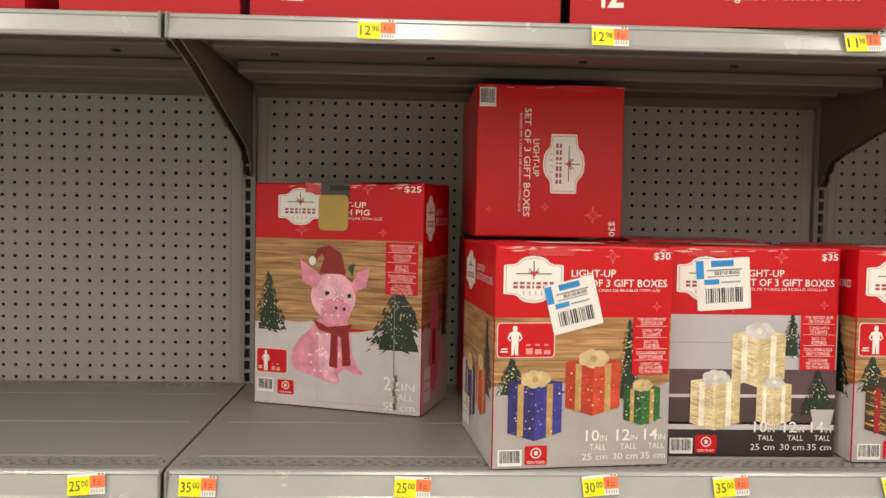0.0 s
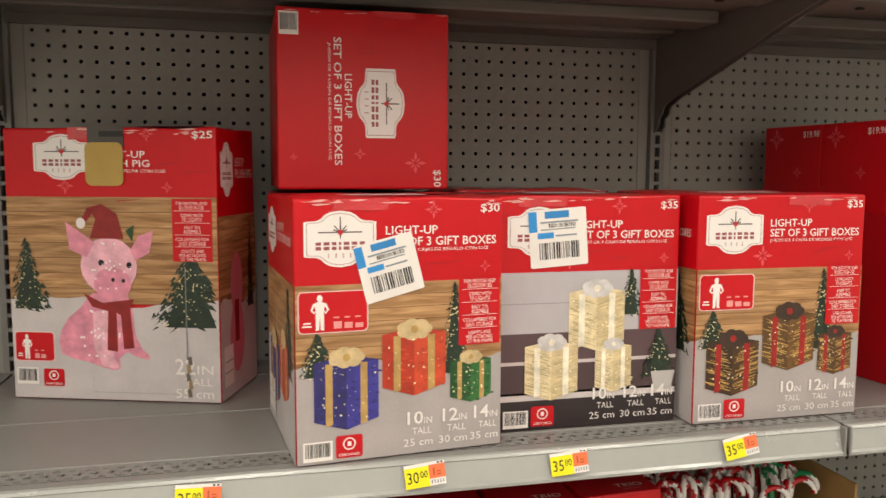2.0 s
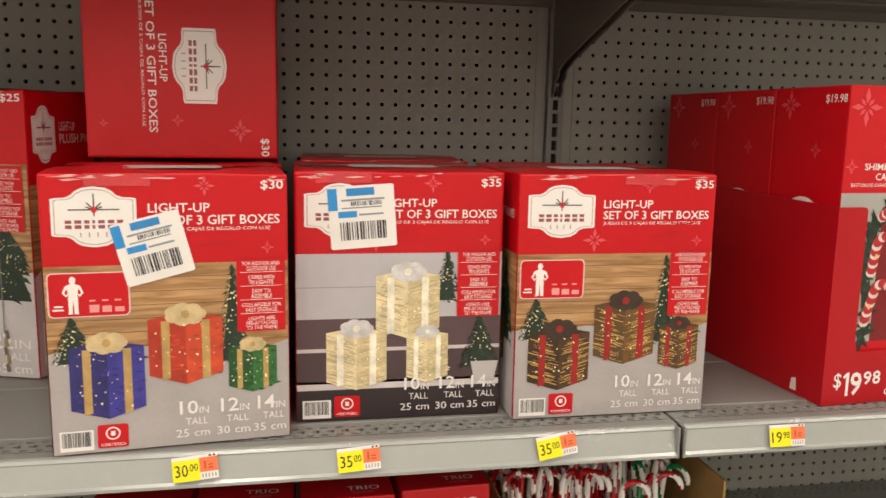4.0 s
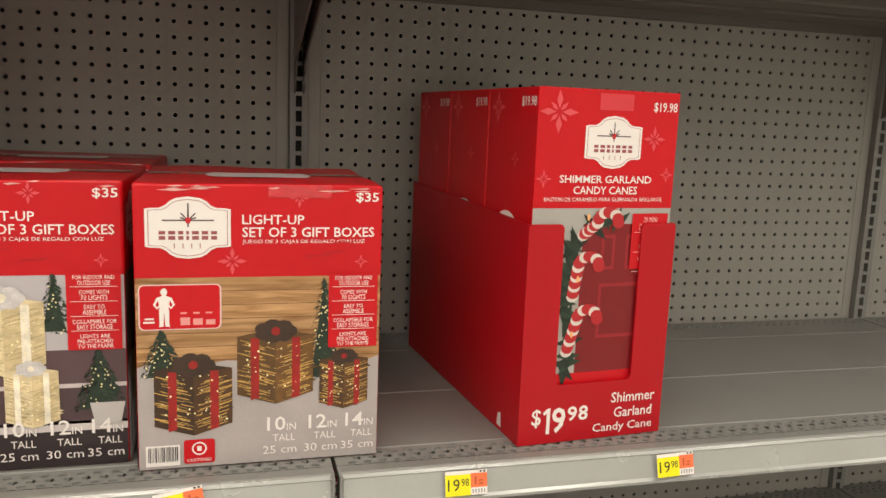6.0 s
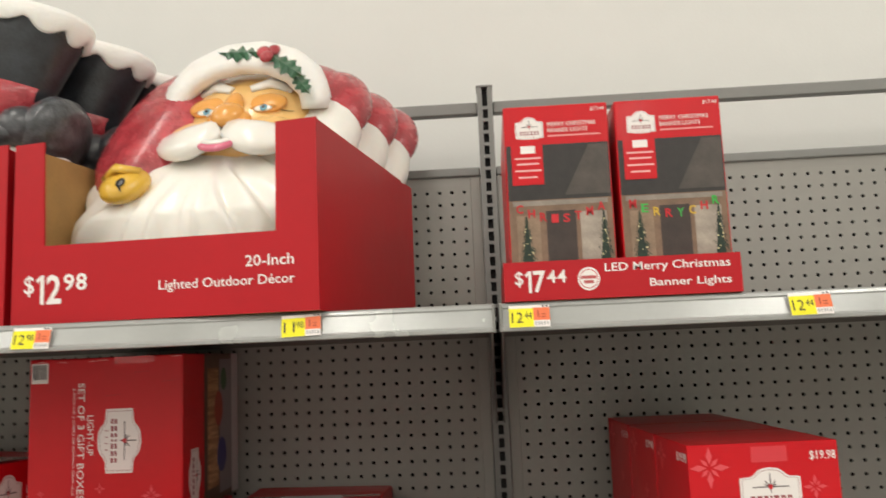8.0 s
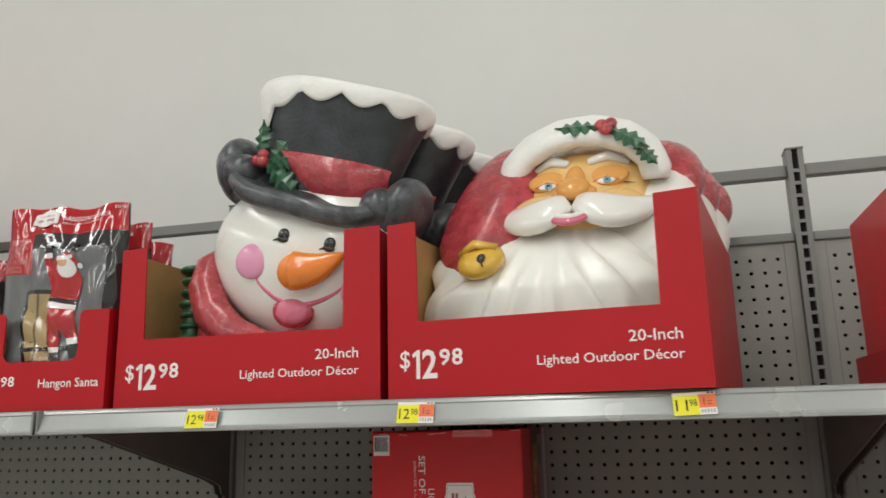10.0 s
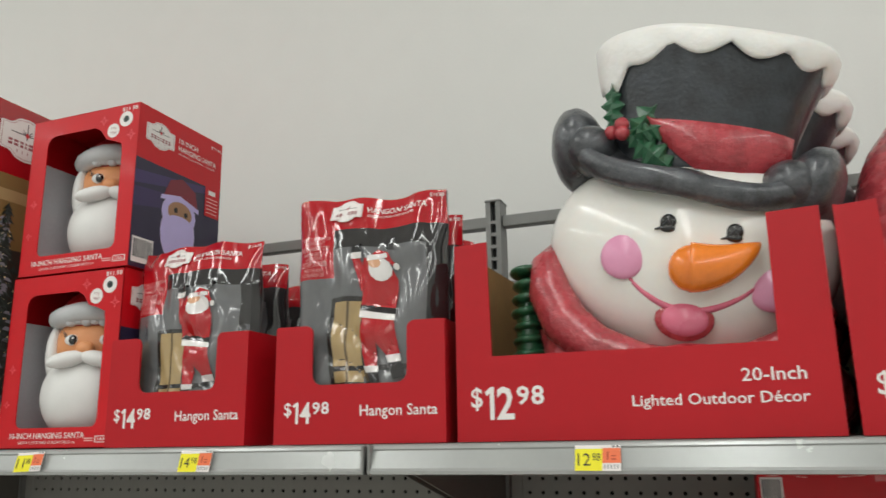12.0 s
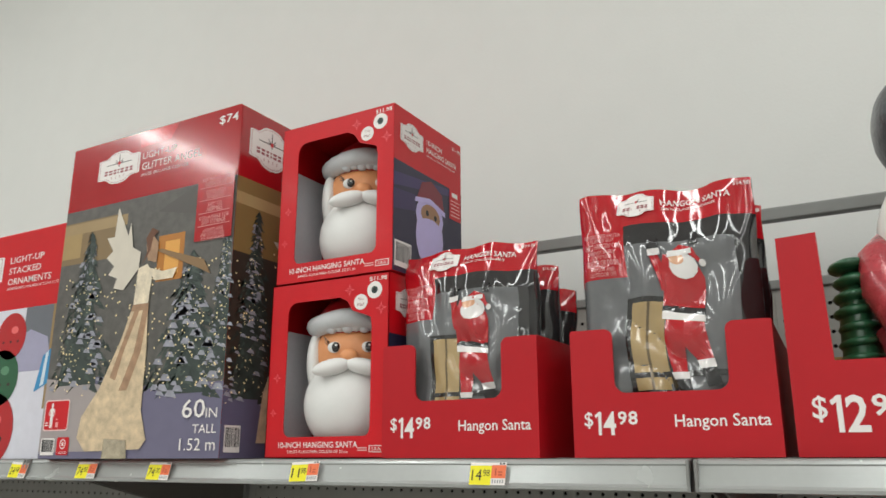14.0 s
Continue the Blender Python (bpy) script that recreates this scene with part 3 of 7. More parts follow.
def planks(p, u0, v0, u1, v1, n):
    p.start(0.6)
    p.rect(u0, v0, u1, v1, ink("6b4526"), -0.2)
    hgt = (v1 - v0) / n
    for k in range(n):
        p.rect(u0, v0 + hgt * k + 0.0022, u1, v0 + hgt * (k + 1), wood_ink(), 0.2)
    p.end("plank_picture", "printed picture of tan boards")


def snow(p, vtop, col="aea6a6", lv=1.2):
    pts = [(0.004, 0.004), (0.996, 0.004)]
    n = 14
    for i in range(n + 1):
        u = 0.996 - 0.992 * i / n
        pts.append((u, vtop + 0.018 * math.sin(u * 7) + 0.01 * math.sin(u * 19)))
    p.start(lv).poly(pts, mat("pic_" + col, hexc(col), 0.38, 0, 0.10, 20)).end("snow_picture", "printed picture of snow")


def figure_icon(p, u0, v0, u1, v1, lv, n=3):
    p.start(lv)
    p.round(u0 - 0.006, v0 - 0.004, u1 + 0.006, v1 + 0.004, 0.006, ink("e9c9c6"), -0.3)
    p.round(u0, v0, u1, v1, 0.005, M_RED)
    W, H = u1 - u0, v1 - v0
    c = u0 + W * 0.3
    for sd in (-1, 1):
        body = [(0.0, 0.40), (0.012, 0.06), (0.07, 0.05), (0.06, 0.10), (0.062, 0.42), (0.055, 0.52), (0.085, 0.46), (0.135, 0.56), (0.095, 0.72), (0.025, 0.77), (0.0, 0.77)]
        p.poly([(c + sd * W * x, v0 + H * y) for x, y in body], M_WHITE, 0.5)
        arm = [(0.062, 0.56), (0.085, 0.51), (0.105, 0.56), (0.075, 0.66)]
        p.poly([(c + sd * W * x, v0 + H * y) for x, y in arm], M_RED, 0.8)
    p.disc(c, v0 + H * 0.85, W * 0.042, H * 0.09, M_WHITE, 0.6, 12)
    for k in range(n):
        a = u0 + W * (0.5 + 0.16 * k)
        p.rect(a, v0 + H * 0.08, a + W * 0.12, v0 + H * (0.26 - 0.03 * k), ink("e79a98"), 0.5)
        p.rect(a, v0 + H * 0.34, a + W * 0.08, v0 + H * 0.38, ink("e79a98"), 0.5)
    p.rect(u0 + W * 0.06, v0 + H * 0.22, u0 + W * 0.17, v0 + H * 0.26, M_WHITE, 0.5)
    p.rect(u0 + W * 0.04, v0 + H * 0.14, u0 + W * 0.18, v0 + H * 0.18, M_WHITE, 0.5)
    p.end("size_panel", "red panel with a height scale")


def mark(p, u0, v0, u1, v1, lv):
    p.start(lv).round(u0, v0, u1, v1, 0.003, M_RED)
    cu, cv = (u0 + u1) / 2, v0 + (v1 - v0) * 0.62
    p.disc(cu, cv, (u1 - u0) * 0.24, (v1 - v0) * 0.28, M_WHITE, 0.4, 16).disc(cu, cv, (u1 - u0) * 0.19, (v1 - v0) * 0.22, M_RED, 0.6, 16)
    p.rect(cu - (u1 - u0) * 0.07, cv - (v1 - v0) * 0.1, cu + (u1 - u0) * 0.07, cv + (v1 - v0) * 0.1, M_WHITE, 0.8)
    p.text("CERTIFIED", u0 + (u1 - u0) * 0.1, v0 + (v1 - v0) * 0.08, u1 - (u1 - u0) * 0.1, v0 + (v1 - v0) * 0.2, M_WHITE, 0.5).end("safety_mark", "red square safety mark")


def sizes(p, cols, m, lv):
    p.start(lv)
    for (u, big, cm) in cols:
        p.text(big, u, 0.12, u + 0.078, 0.172, m, 0, 0.012)
        p.text("IN", u + 0.083, 0.12, u + 0.122, 0.146, m)
        p.text("TALL", u + 0.024, 0.080, u + 0.118, 0.106, m)
        p.text(cm, u - 0.018, 0.034, u + 0.125, 0.064, m)
    p.end("size_writing")


def sticker(th, w, h, u, v, sw, sh, ang, lv=4.0):
    m = Matrix.Translation((u * w, 0, v * h)) @ Matrix.Rotation(radians(-ang), 4, "Y")
    p = Print(th, sw, sh, m)
    p.start(lv).round(0, 0, 1, 1, 0.003, M_WHITE).end("sticker", "white return label")
    p.start(lv + 0.8).rect(0.0, 0.62, 0.14, 0.97, ink("2b8fd6")).rect(0.28, 0.84, 0.7, 0.96, ink("2f86c9")).rect(0.14, 0.5, 0.42, 0.6, ink("2b8fd6"))
    p.rect(0.2, 0.76, 0.85, 0.79, ink("8e96a0")).rect(0.45, 0.52, 0.82, 0.55, ink("8e96a0")).rect(0.2, 0.64, 0.8, 0.66, ink("8e96a0"))
    p.barcode(0.3, 0.66, 0.85, 0.76, 0.2, 5).barcode(0.1, 0.06, 0.92, 0.46, 0.2, 9).end("sticker_print")


def gift_front(th, w, h, price, style, seed):
    p = Print(th, w, h)
    if style == "cream":
        p.start(0.6).rect(0.004, 0.42, 0.996, 0.68, ink("b9b3b8")).rect(0.004, 0.30, 0.996, 0.42, ink("5a4348")).rect(0.004, 0.285, 0.996, 0.30, ink("c9bdbd")).rect(0.004, 0.155, 0.996, 0.285, ink("4c383c")).rect(0.004, 0.13, 0.996, 0.165, ink("cfc6c6")).rect(0.004, 0.004, 0.996, 0.13, ink("2d2225"))
        p.rect(0.0, 0.545, 0.42, 0.549, ink("9a949b"), 0.2)
        p.end("porch_picture", "printed picture of grey steps")
        p.start(1.4).tree(0.725, 0.48, 0.69, 0.075, FIR, 0, 3, 10).tree(0.89, 0.2, 0.42, 0.11, FIR, 1.0, 4, 16)
        p.poly([(0.87, 0.15), (0.97, 0.15), (0.99, 0.23), (0.85, 0.23)], ink("bdb7b6"), 2.2)
        p.end("tree_picture")
        c, s, rb, bw, me = pic("e2d0a8"), pic("d3bf95"), pic("efe6d2"), pic("cfcaca"), pic("b9a57c")
        p.start(3.0).gift(0.535, 0.375, 0.31, 0.215, c, s, rb, bw, 0, 1, me).gift(0.288, 0.165, 0.29, 0.20, c, s, rb, bw, 1.0, 2, me).gift(0.632, 0.175, 0.205, 0.175, c, s, rb, bw, 1.0, 3, me).end("gifts_picture", "printed picture of glowing cream gift boxes")
        wtxt = M_WHITE
    else:
        planks(p, 0.004, 0.34, 0.996, 0.68, 7)
        snow(p, 0.37)
        p.start(2.0).tree(0.10, 0.33, 0.50, 0.10, FIR, 0, 5, 20).end("tree_picture")
        p.start(2.0).tree(0.755, 0.30, 0.68, 0.085, FIR, 0, 6, 22).end("tree_picture")
        if style == "bright":
            cs = [(pic("2c2869"), pic("3a3690"), 0.232, 0.165, 0.30, 0.225), (pic("b23520"), pic("c8472a"), 0.555, 0.275, 0.31, 0.205), (pic("1c4a24"), pic("2f6a34"), 0.838, 0.215, 0.21, 0.145)]
            rb, bw, me = pic("b8955a"), pic("cdb488"), None
        else:
            cs = [(pic("3a2616"), pic("4c321a"), 0.222, 0.16, 0.31, 0.20), (pic("5a3f20"), pic("6d4b25"), 0.555, 0.26, 0.315, 0.21), (pic("4c331b"), pic("5e3f20"), 0.845, 0.215, 0.21, 0.16)]
            rb, bw, me = pic("9a1c1b"), pic("3c2a20"), pic("c89f58")
        p.start(3.2)
        for k, (c, s, u, v, sz, hh) in enumerate(cs):
            p.gift(u, v, sz, hh, c, s, rb, bw, 0.0, k + seed, me)
        p.end("gifts_picture", "printed picture of lit gift boxes")
        figure_icon(p, 0.02, 0.505, 0.33, 0.655, 3.0)
        wtxt = M_WHITE
    p.start(1.2).flake(0.38, 0.735, 0.016, M_PINKRED).flake(0.91, 0.73, 0.008, M_PINKRED).flake(0.65, 0.955, 0.012, M_PINKRED).end("snowflake_print")
    p.start(2.0).badge(0.045, 0.745, 0.375, 0.955).end("maker_badge", "white plaque with a compass star")
    p.start(1.2).text("LIGHT-UP", 0.42, 0.862, 0.67, 0.895, M_WHITE, 0, 0.01).text("SET OF 3 GIFT BOXES", 0.42, 0.818, 0.965, 0.852, M_WHITE, 0, 0.01).text("JUEGO DE 3 CAJAS DE REGALO CON LUZ", 0.42, 0.793, 0.925, 0.809, M_WHITE).end("title")
    p.start(1.2).text(price, 0.885, 0.938, 0.982, 0.975, M_WHITE, 0, 0.012).end("price")
    p.start(4.6).rect(0.775, 0.42, 0.985, 0.69, M_RED).lines(0.79, 0.680, 0.972, [(s, q * 0.8) for s, q in BULLETS], M_WHITE, 0.4).end("feature_panel", "red panel of small white print")
    sizes(p, ((0.52, "10", "25 cm"), (0.695, "12", "30 cm"), (0.855, "14", "35 cm")), wtxt, 4.6)
    p.start(3.4).barcode(0.03, 0.015, 0.165, 0.09, 0, seed).end("barcode")
    mark(p, 0.18, 0.018, 0.305, 0.105, 3.4)


def side_print(th, w, d, h, which, style):
    """The print on a carton's side: red head with plaque, picture below."""
    if which == "left":
        m = Matrix.Translation((0, d, 0)) @ Matrix.Rotation(radians(-90), 4, "Z")
    else:
        m = Matrix.Translation((w, 0, 0)) @ Matrix.Rotation(radians(90), 4, "Z")
    p = Print(th, d, h, m)
    planks(p, 0.004, 0.34, 0.996, 0.68, 7) if style != "cream" else p.start(0.6).rect(0.004, 0.1, 0.996, 0.68, ink("6b585d")).end("porch_picture")
    snow(p, 0.36, "c9c3c4", 1.2)
    c = {"bright": ("2f2a78", "c63c22"), "cream": ("e8d7ae", "e8d7ae"), "twig": ("4a3018", "6f4d24"), "pig": ("e68fa0", "e68fa0")}[style]
    p.start(2.2).tree(0.82, 0.3, 0.66, 0.14, FIR, 0, 8, 12)
    if style != "pig":
        p.gift(0.3, 0.15, 0.34, 0.22, ink(c[0]), ink(c[0]), ink("c9a45c"), ink("d9bd86"), 1.2, 4).gift(0.66, 0.22, 0.3, 0.2, ink(c[1]), ink(c[1]), ink("c9a45c"), ink("d9bd86"), 1.0, 5)
    else:
        p.disc(0.42, 0.42, 0.16, 0.12, ink("d77f92"), 1.0).disc(0.42, 0.22, 0.19, 0.14, ink("d77f92"), 1.0).rect(0.36, 0.2, 0.47, 0.36, ink("8e1d22"), 1.4)
    p.end("side_picture", "printed side picture")
    p.start(1.2).badge(0.08, 0.75, 0.4, 0.95).text("LIGHT-UP", 0.46, 0.862, 0.7, 0.895, M_WHITE).text("SET OF 3 GIFT BOXES" if style != "pig" else "PLUSH PIG", 0.46, 0.818, 0.93, 0.852, M_WHITE).end("side_title")
    p.start(1.4).rect(0.06, 0.05, 0.3, 0.2, M_WHITE, 2.2).rect(0.08, 0.1, 0.28, 0.105, ink("999999"), 2.6).rect(0.08, 0.14, 0.28, 0.145, ink("999999"), 2.6).end("info_panel")


def top_label(th, w, d, h, u0=0.3, u1=0.7, v0=0.3, v1=0.55):
    m = Matrix.Translation((0, 0, h)) @ Matrix.Rotation(radians(-90), 4, "X")
    p = Print(th, w, d, m)
    p.start(2.5).poly([(u0, v0), (u1, v0), (u1 + 0.03, v0 + (v1 - v0) * .3), (u1 + 0.03, v0 + (v1 - v0) * .7), (u1, v1), (u0, v1), (u0 - 0.03, v0 + (v1 - v0) * .7), (u0 - 0.03, v0 + (v1 - v0) * .3)], ink("d9cfcf")).end("top_plaque")
    p.start(2.0).rect(0.02, 0.46, 0.98, 0.56, M_TAPE).end("packing_tape", "shiny clear packing tape")


def gift_carton(name, x, y, yaw, w, d, h, price, style, seed, sides=("left",), z=LOW_Z, label=""):
    th = thing(name, pose(x, y, z + 0.001, 0, 0, yaw), label, "carton", "gift box cartons")
    carton_body(th, w, d, h, None, 0.008, seed)
    gift_front(th, w, h, price, style, seed)
    for s in sides:
        side_print(th, w, d, h, s, style)
    top_label(th, w, d, h)
    wear(th, w, h, seed, 12)
    return th


g1 = gift_carton("gift_box_carton", 0.126, 1.080, 6.0, 0.264, 0.245, 0.320, "$30", "bright", 11, label="red carton of three bright gift boxes with a return label")
sticker(g1, 0.264, 0.320, 0.33, 0.60, 0.075, 0.072, 14)
g2 = gift_carton("gift_box_carton", 0.396, 1.148, 0.0, 0.264, 0.25, 0.320, "$35", "cream", 12, ("left", "right"), label="red carton of three cream gift boxes with a return label")
sticker(g2, 0.264, 0.320, 0.17, 0.695, 0.082, 0.078, 4)
g3 = gift_carton("gift_box_carton", 0.672, 1.121, 0.3, 0.267, 0.25, 0.321, "$35", "twig", 13, ("left",), label="scuffed red carton of three twig gift boxes")
gift_carton("gift_box_carton", 0.120, 1.345, 3.0, 0.258, 0.25, 0.317, "$30", "bright", 14, (), label="red gift box carton behind another carton")
gift_carton("gift_box_carton", 0.405, 1.405, -0.8, 0.262, 0.235, 0.322, "$35", "cream", 15, (), label="red gift box carton behind another carton")


# the plush pig carton
def pig_carton():
    w, d, h = 0.331, 0.165, 0.416
    th = thing("pig_carton", pose(-0.285, 1.473, LOW_Z + 0.001, 0, 0, -18.4), "worn red carton with a pink pig picture and torn flap", "carton")
    carton_body(th, w, d, h, None, 0.010, 3)
    p = Print(th, w, h)
    planks(p, 0.004, 0.36, 0.996, 0.75, 7)
    snow(p, 0.37, "cbc3c5")
    p.start(2.0).tree(0.09, 0.33, 0.60, 0.11, FIR, 0, 21, 30).end("tree_picture")
    p.start(2.0).tree(0.865, 0.27, 0.56, 0.20, FIR, 0, 22, 40).end("tree_picture")
    pk, pk2, rd = pic("e391a8"), pic("efb3c4"), pic("8e1f1f")
    p.start(3.2)
    p.poly([(0.40, 0.40), (0.34, 0.345), (0.28, 0.305), (0.245, 0.26), (0.232, 0.215), (0.245, 0.172), (0.30, 0.155), (0.376, 0.143), (0.44, 0.125), (0.50, 0.115), (0.525, 0.125), (0.52, 0.16), (0.56, 0.185), (0.61, 0.165), (0.66, 0.158), (0.665, 0.172), (0.632, 0.195), (0.60, 0.25), (0.592, 0.33), (0.57, 0.40)], pk)
    p.poly([(0.40, 0.33), (0.47, 0.34), (0.50, 0.25), (0.495, 0.16), (0.52, 0.13), (0.50, 0.12), (0.44, 0.13), (0.40, 0.2)], pk2, 0.2)
    p.disc(0.485, 0.50, 0.135, 0.105, pk2, 0.3).disc(0.50, 0.435, 0.09, 0.06, pk, 0.4)
    p.poly([(0.38, 0.53), (0.30, 0.56), (0.285, 0.66), (0.36, 0.62), (0.42, 0.585)], pk, 0.35).poly([(0.59, 0.56), (0.63, 0.61), (0.70, 0.63), (0.68, 0.55), (0.61, 0.52)], pk, 0.35)
    p.disc(0.45, 0.512, 0.014, 0.012, M_BLACK, 0.8, 10).disc(0.582, 0.505, 0.013, 0.011, M_BLACK, 0.8, 10).disc(0.503, 0.45, 0.009, 0.008, M_BLACK, 0.8, 8).disc(0.552, 0.447, 0.009, 0.008, M_BLACK, 0.8, 8)
    p.end("pig_picture", "printed pink toy shape")
    p.start(4.4)
    p.poly([(0.40, 0.60), (0.56, 0.60), (0.53, 0.69), (0.46, 0.725), (0.39, 0.71), (0.36, 0.66), (0.385, 0.66), (0.415, 0.69), (0.43, 0.67)], rd).disc(0.36, 0.655, 0.022, 0.02, ink("efe6e6"), 0.2)
    p.poly([(0.36, 0.40), (0.45, 0.365), (0.6, 0.38), (0.58, 0.34), (0.595, 0.20), (0.545, 0.195), (0.535, 0.32), (0.515, 0.33), (0.515, 0.185), (0.465, 0.19), (0.475, 0.335), (0.40, 0.35)], rd)
    p.poly([(0.57, 0.63), (0.61, 0.65), (0.60, 0.59)], ink("1f4a2a"), 0.3)
    r = random.Random(5)
    for _ in range(22):
        a, q = r.random() * 6.28, r.random()
        p.disc(0.42 + 0.12 * q * math.cos(a), 0.25 + 0.09 * q * math.sin(a), 0.006, 0.005, ink("fdeef0"), -0.3, 8)
        p.disc(0.485 + 0.12 * q * math.cos(a), 0.50 + 0.09 * q * math.sin(a), 0.005, 0.004, ink("fdeef0"), -0.4, 8)
    p.end("scarf_picture")
    p.start(1.2).flake(0.29, 0.79, 0.014, M_PINKRED).flake(0.77, 0.785, 0.009, M_PINKRED).flake(0.68, 0.975, 0.012, M_PINKRED).end("snowflake_print")
    p.start(1.4).badge(0.145, 0.81, 0.415, 0.975).end("maker_badge", "white plaque with a compass star")
    p.start(1.4).text("LIGHT-UP", 0.43, 0.89, 0.672, 0.915, M_WHITE, 0, 0.01).text("PLUSH PIG", 0.43, 0.858, 0.692, 0.883, M_WHITE, 0, 0.01).text("CERDO DE FELPA CON LUZ", 0.43, 0.838, 0.765, 0.849, M_WHITE).end("title")
    p.start(1.4).text("$25", 0.89, 0.955, 0.985, 0.985, M_WHITE, 0, 0.012).end("price")
    p.start(3.4).rect(0.79, 0.52, 0.975, 0.745, M_RED).lines(0.80, 0.735, 0.965, [(s, q * 0.67) for s, q in BULLETS], ink("f6dcda"), 0.4).end("feature_panel", "red panel of small white print")
    figure_icon(p, 0.02, 0.145, 0.205, 0.25, 3.4, 2)
    p.start(3.4).barcode(0.02, 0.055, 0.125, 0.118, 0, 44).end("barcode")
    mark(p, 0.15, 0.05, 0.25, 0.115, 3.4)
    p.start(3.4).text("22", 0.785, 0.105, 0.88, 0.165, M_WHITE, 0, 0.012).text("IN", 0.89, 0.108, 0.965, 0.14, M_WHITE).text("TALL", 0.83, 0.065, 0.96, 0.092, M_WHITE).text("55 cm", 0.785, 0.018, 0.965, 0.052, M_WHITE).end("size_writing")
    # notch at the top with the folded-down card flap
    p.start(2.6).rect(0.405, 0.93, 0.575, 1.0, ink("4a4744")).rect(0.46, 0.965, 0.575, 0.985, ink("1c1a1a"), 0.3).end("torn_opening", "dark torn opening in the carton top")
    bm = bmesh.new()
    pts = rrect(0.395 * w, 0.79 * h, 0.572 * w, 0.945 * h, 0.010)
    slab(bm, pts, Matrix.Translation((0, -0.004, 0)), 0.0015)
    part("card_flap", bm, mat("gold_brown_card", hexc("b99a52"), 0.6, 0, 0.08, 30), th, "plain brown folded card flap")
    p.start(4.6)
    for k in range(5):
        u = 0.845 + 0.006 * math.sin(k * 2.0)
        p.poly([(u, 0.02 + 0.03 * k), (u + 0.02, 0.025 + 0.03 * k), (u + 0.012, 0.055 + 0.03 * k), (u - 0.004, 0.05 + 0.03 * k)], ink("a08a66" if k % 2 else "6f655c"))
    p.rect(0.842, 0.16, 0.847, 0.50, ink("7c7f80"), -0.4)
    p.end("scrape", "torn scrape down the print")
    p.start(2.4).rect(0.39, 0.03, 0.392, 0.09, ink("b5afb0")).rect(0.392, 0.03, 0.8, 0.033, ink("b5afb0")).end("crease")
    side_print(th, w, d, h, "right", "pig")
    wear(th, w, h, 61, 16)
    m2 = Matrix.Translation((0, 0, h)) @ Matrix.Rotation(radians(-90), 4, "X")
    q = Print(th, w, d, m2)
    q.start(1.5).rect(0.6, 0.0, 0.95, 0.6, M_TAPE).rect(0.02, 0.42, 0.98, 0.55, M_TAPE, 0.3).end("packing_tape", "shiny clear packing tape")


pig_carton()


# carton lying on its side on top of the others
def stacked_carton():
    w, d, h = 0.256, 0.29, 0.262
    th = thing("gift_box_carton", pose(0.117, 1.335, LOW_Z + 0.326, 0, 0, 1.0), "red gift box carton lying on top of other cartons", "carton", "gift box cartons")
    carton_body(th, w, d, h, None, 0.004, 9)
    p = Print(th, w, h)
    p.start(1.2).flake(0.80, 0.15, 0.017, M_PINKRED).flake(0.47, 0.20, 0.009, M_PINKRED).flake(0.09, 0.18, 0.006, M_PINKRED).end("snowflake_print")
    p.start(1.6).badge(0.45, 0.29, 0.735, 0.68, 0, -90).end("maker_badge", "white plaque with a compass star")
    p.start(1.2).text("LIGHT-UP", 0.383, 0.40, 0.425, 0.645, M_WHITE, 0, 0.008, -90).text("SET OF 3 GIFT BOXES", 0.322, 0.135, 0.366, 0.845, M_WHITE, 0, 0.008, -90).text("JUEGO DE 3 CAJAS DE REGALO CON LUZ", 0.285, 0.165, 0.305, 0.815, M_WHITE, 0, 0, -90).end("title")
    p.start(1.2).text("$30", 0.905, 0.012, 0.955, 0.11, M_WHITE, 0, 0.012, -90).end("price")
    p.start(1.2).barcode(0.016, 0.85, 0.125, 0.975, 0, 33).end("barcode")
    m = Matrix.Translation((w, 0, 0)) @ Matrix.Rotation(radians(90), 4, "Z")
    q = Print(th, d, h, m)
    q.start(1.0).rect(0.34, 0.0, 0.86, 1.0, ink("5b4433")).rect(0.62, 0.04, 0.86, 0.96, ink("8d8588"), 0.3).rect(0.40, 0.1, 0.6, 0.9, wood_ink(), 0.3).disc(0.66, 0.3, 0.09, 0.12, ink("2f2a78"), 0.6).disc(0.60, 0.62, 0.08, 0.12, ink("a3361f"), 0.6).disc(0.7, 0.82, 0.06, 0.08, ink("1f5a2a"), 0.6).rect(0.86, 0.0, 1.0, 1.0, ink("cfc8c8"), 0.2).end("side_picture", "printed side picture")
    q.start(1.4).badge(0.08, 0.06, 0.28, 0.40, 0, -90).end("side_badge")
    wear(th, w, h, 8, 6)


stacked_carton()


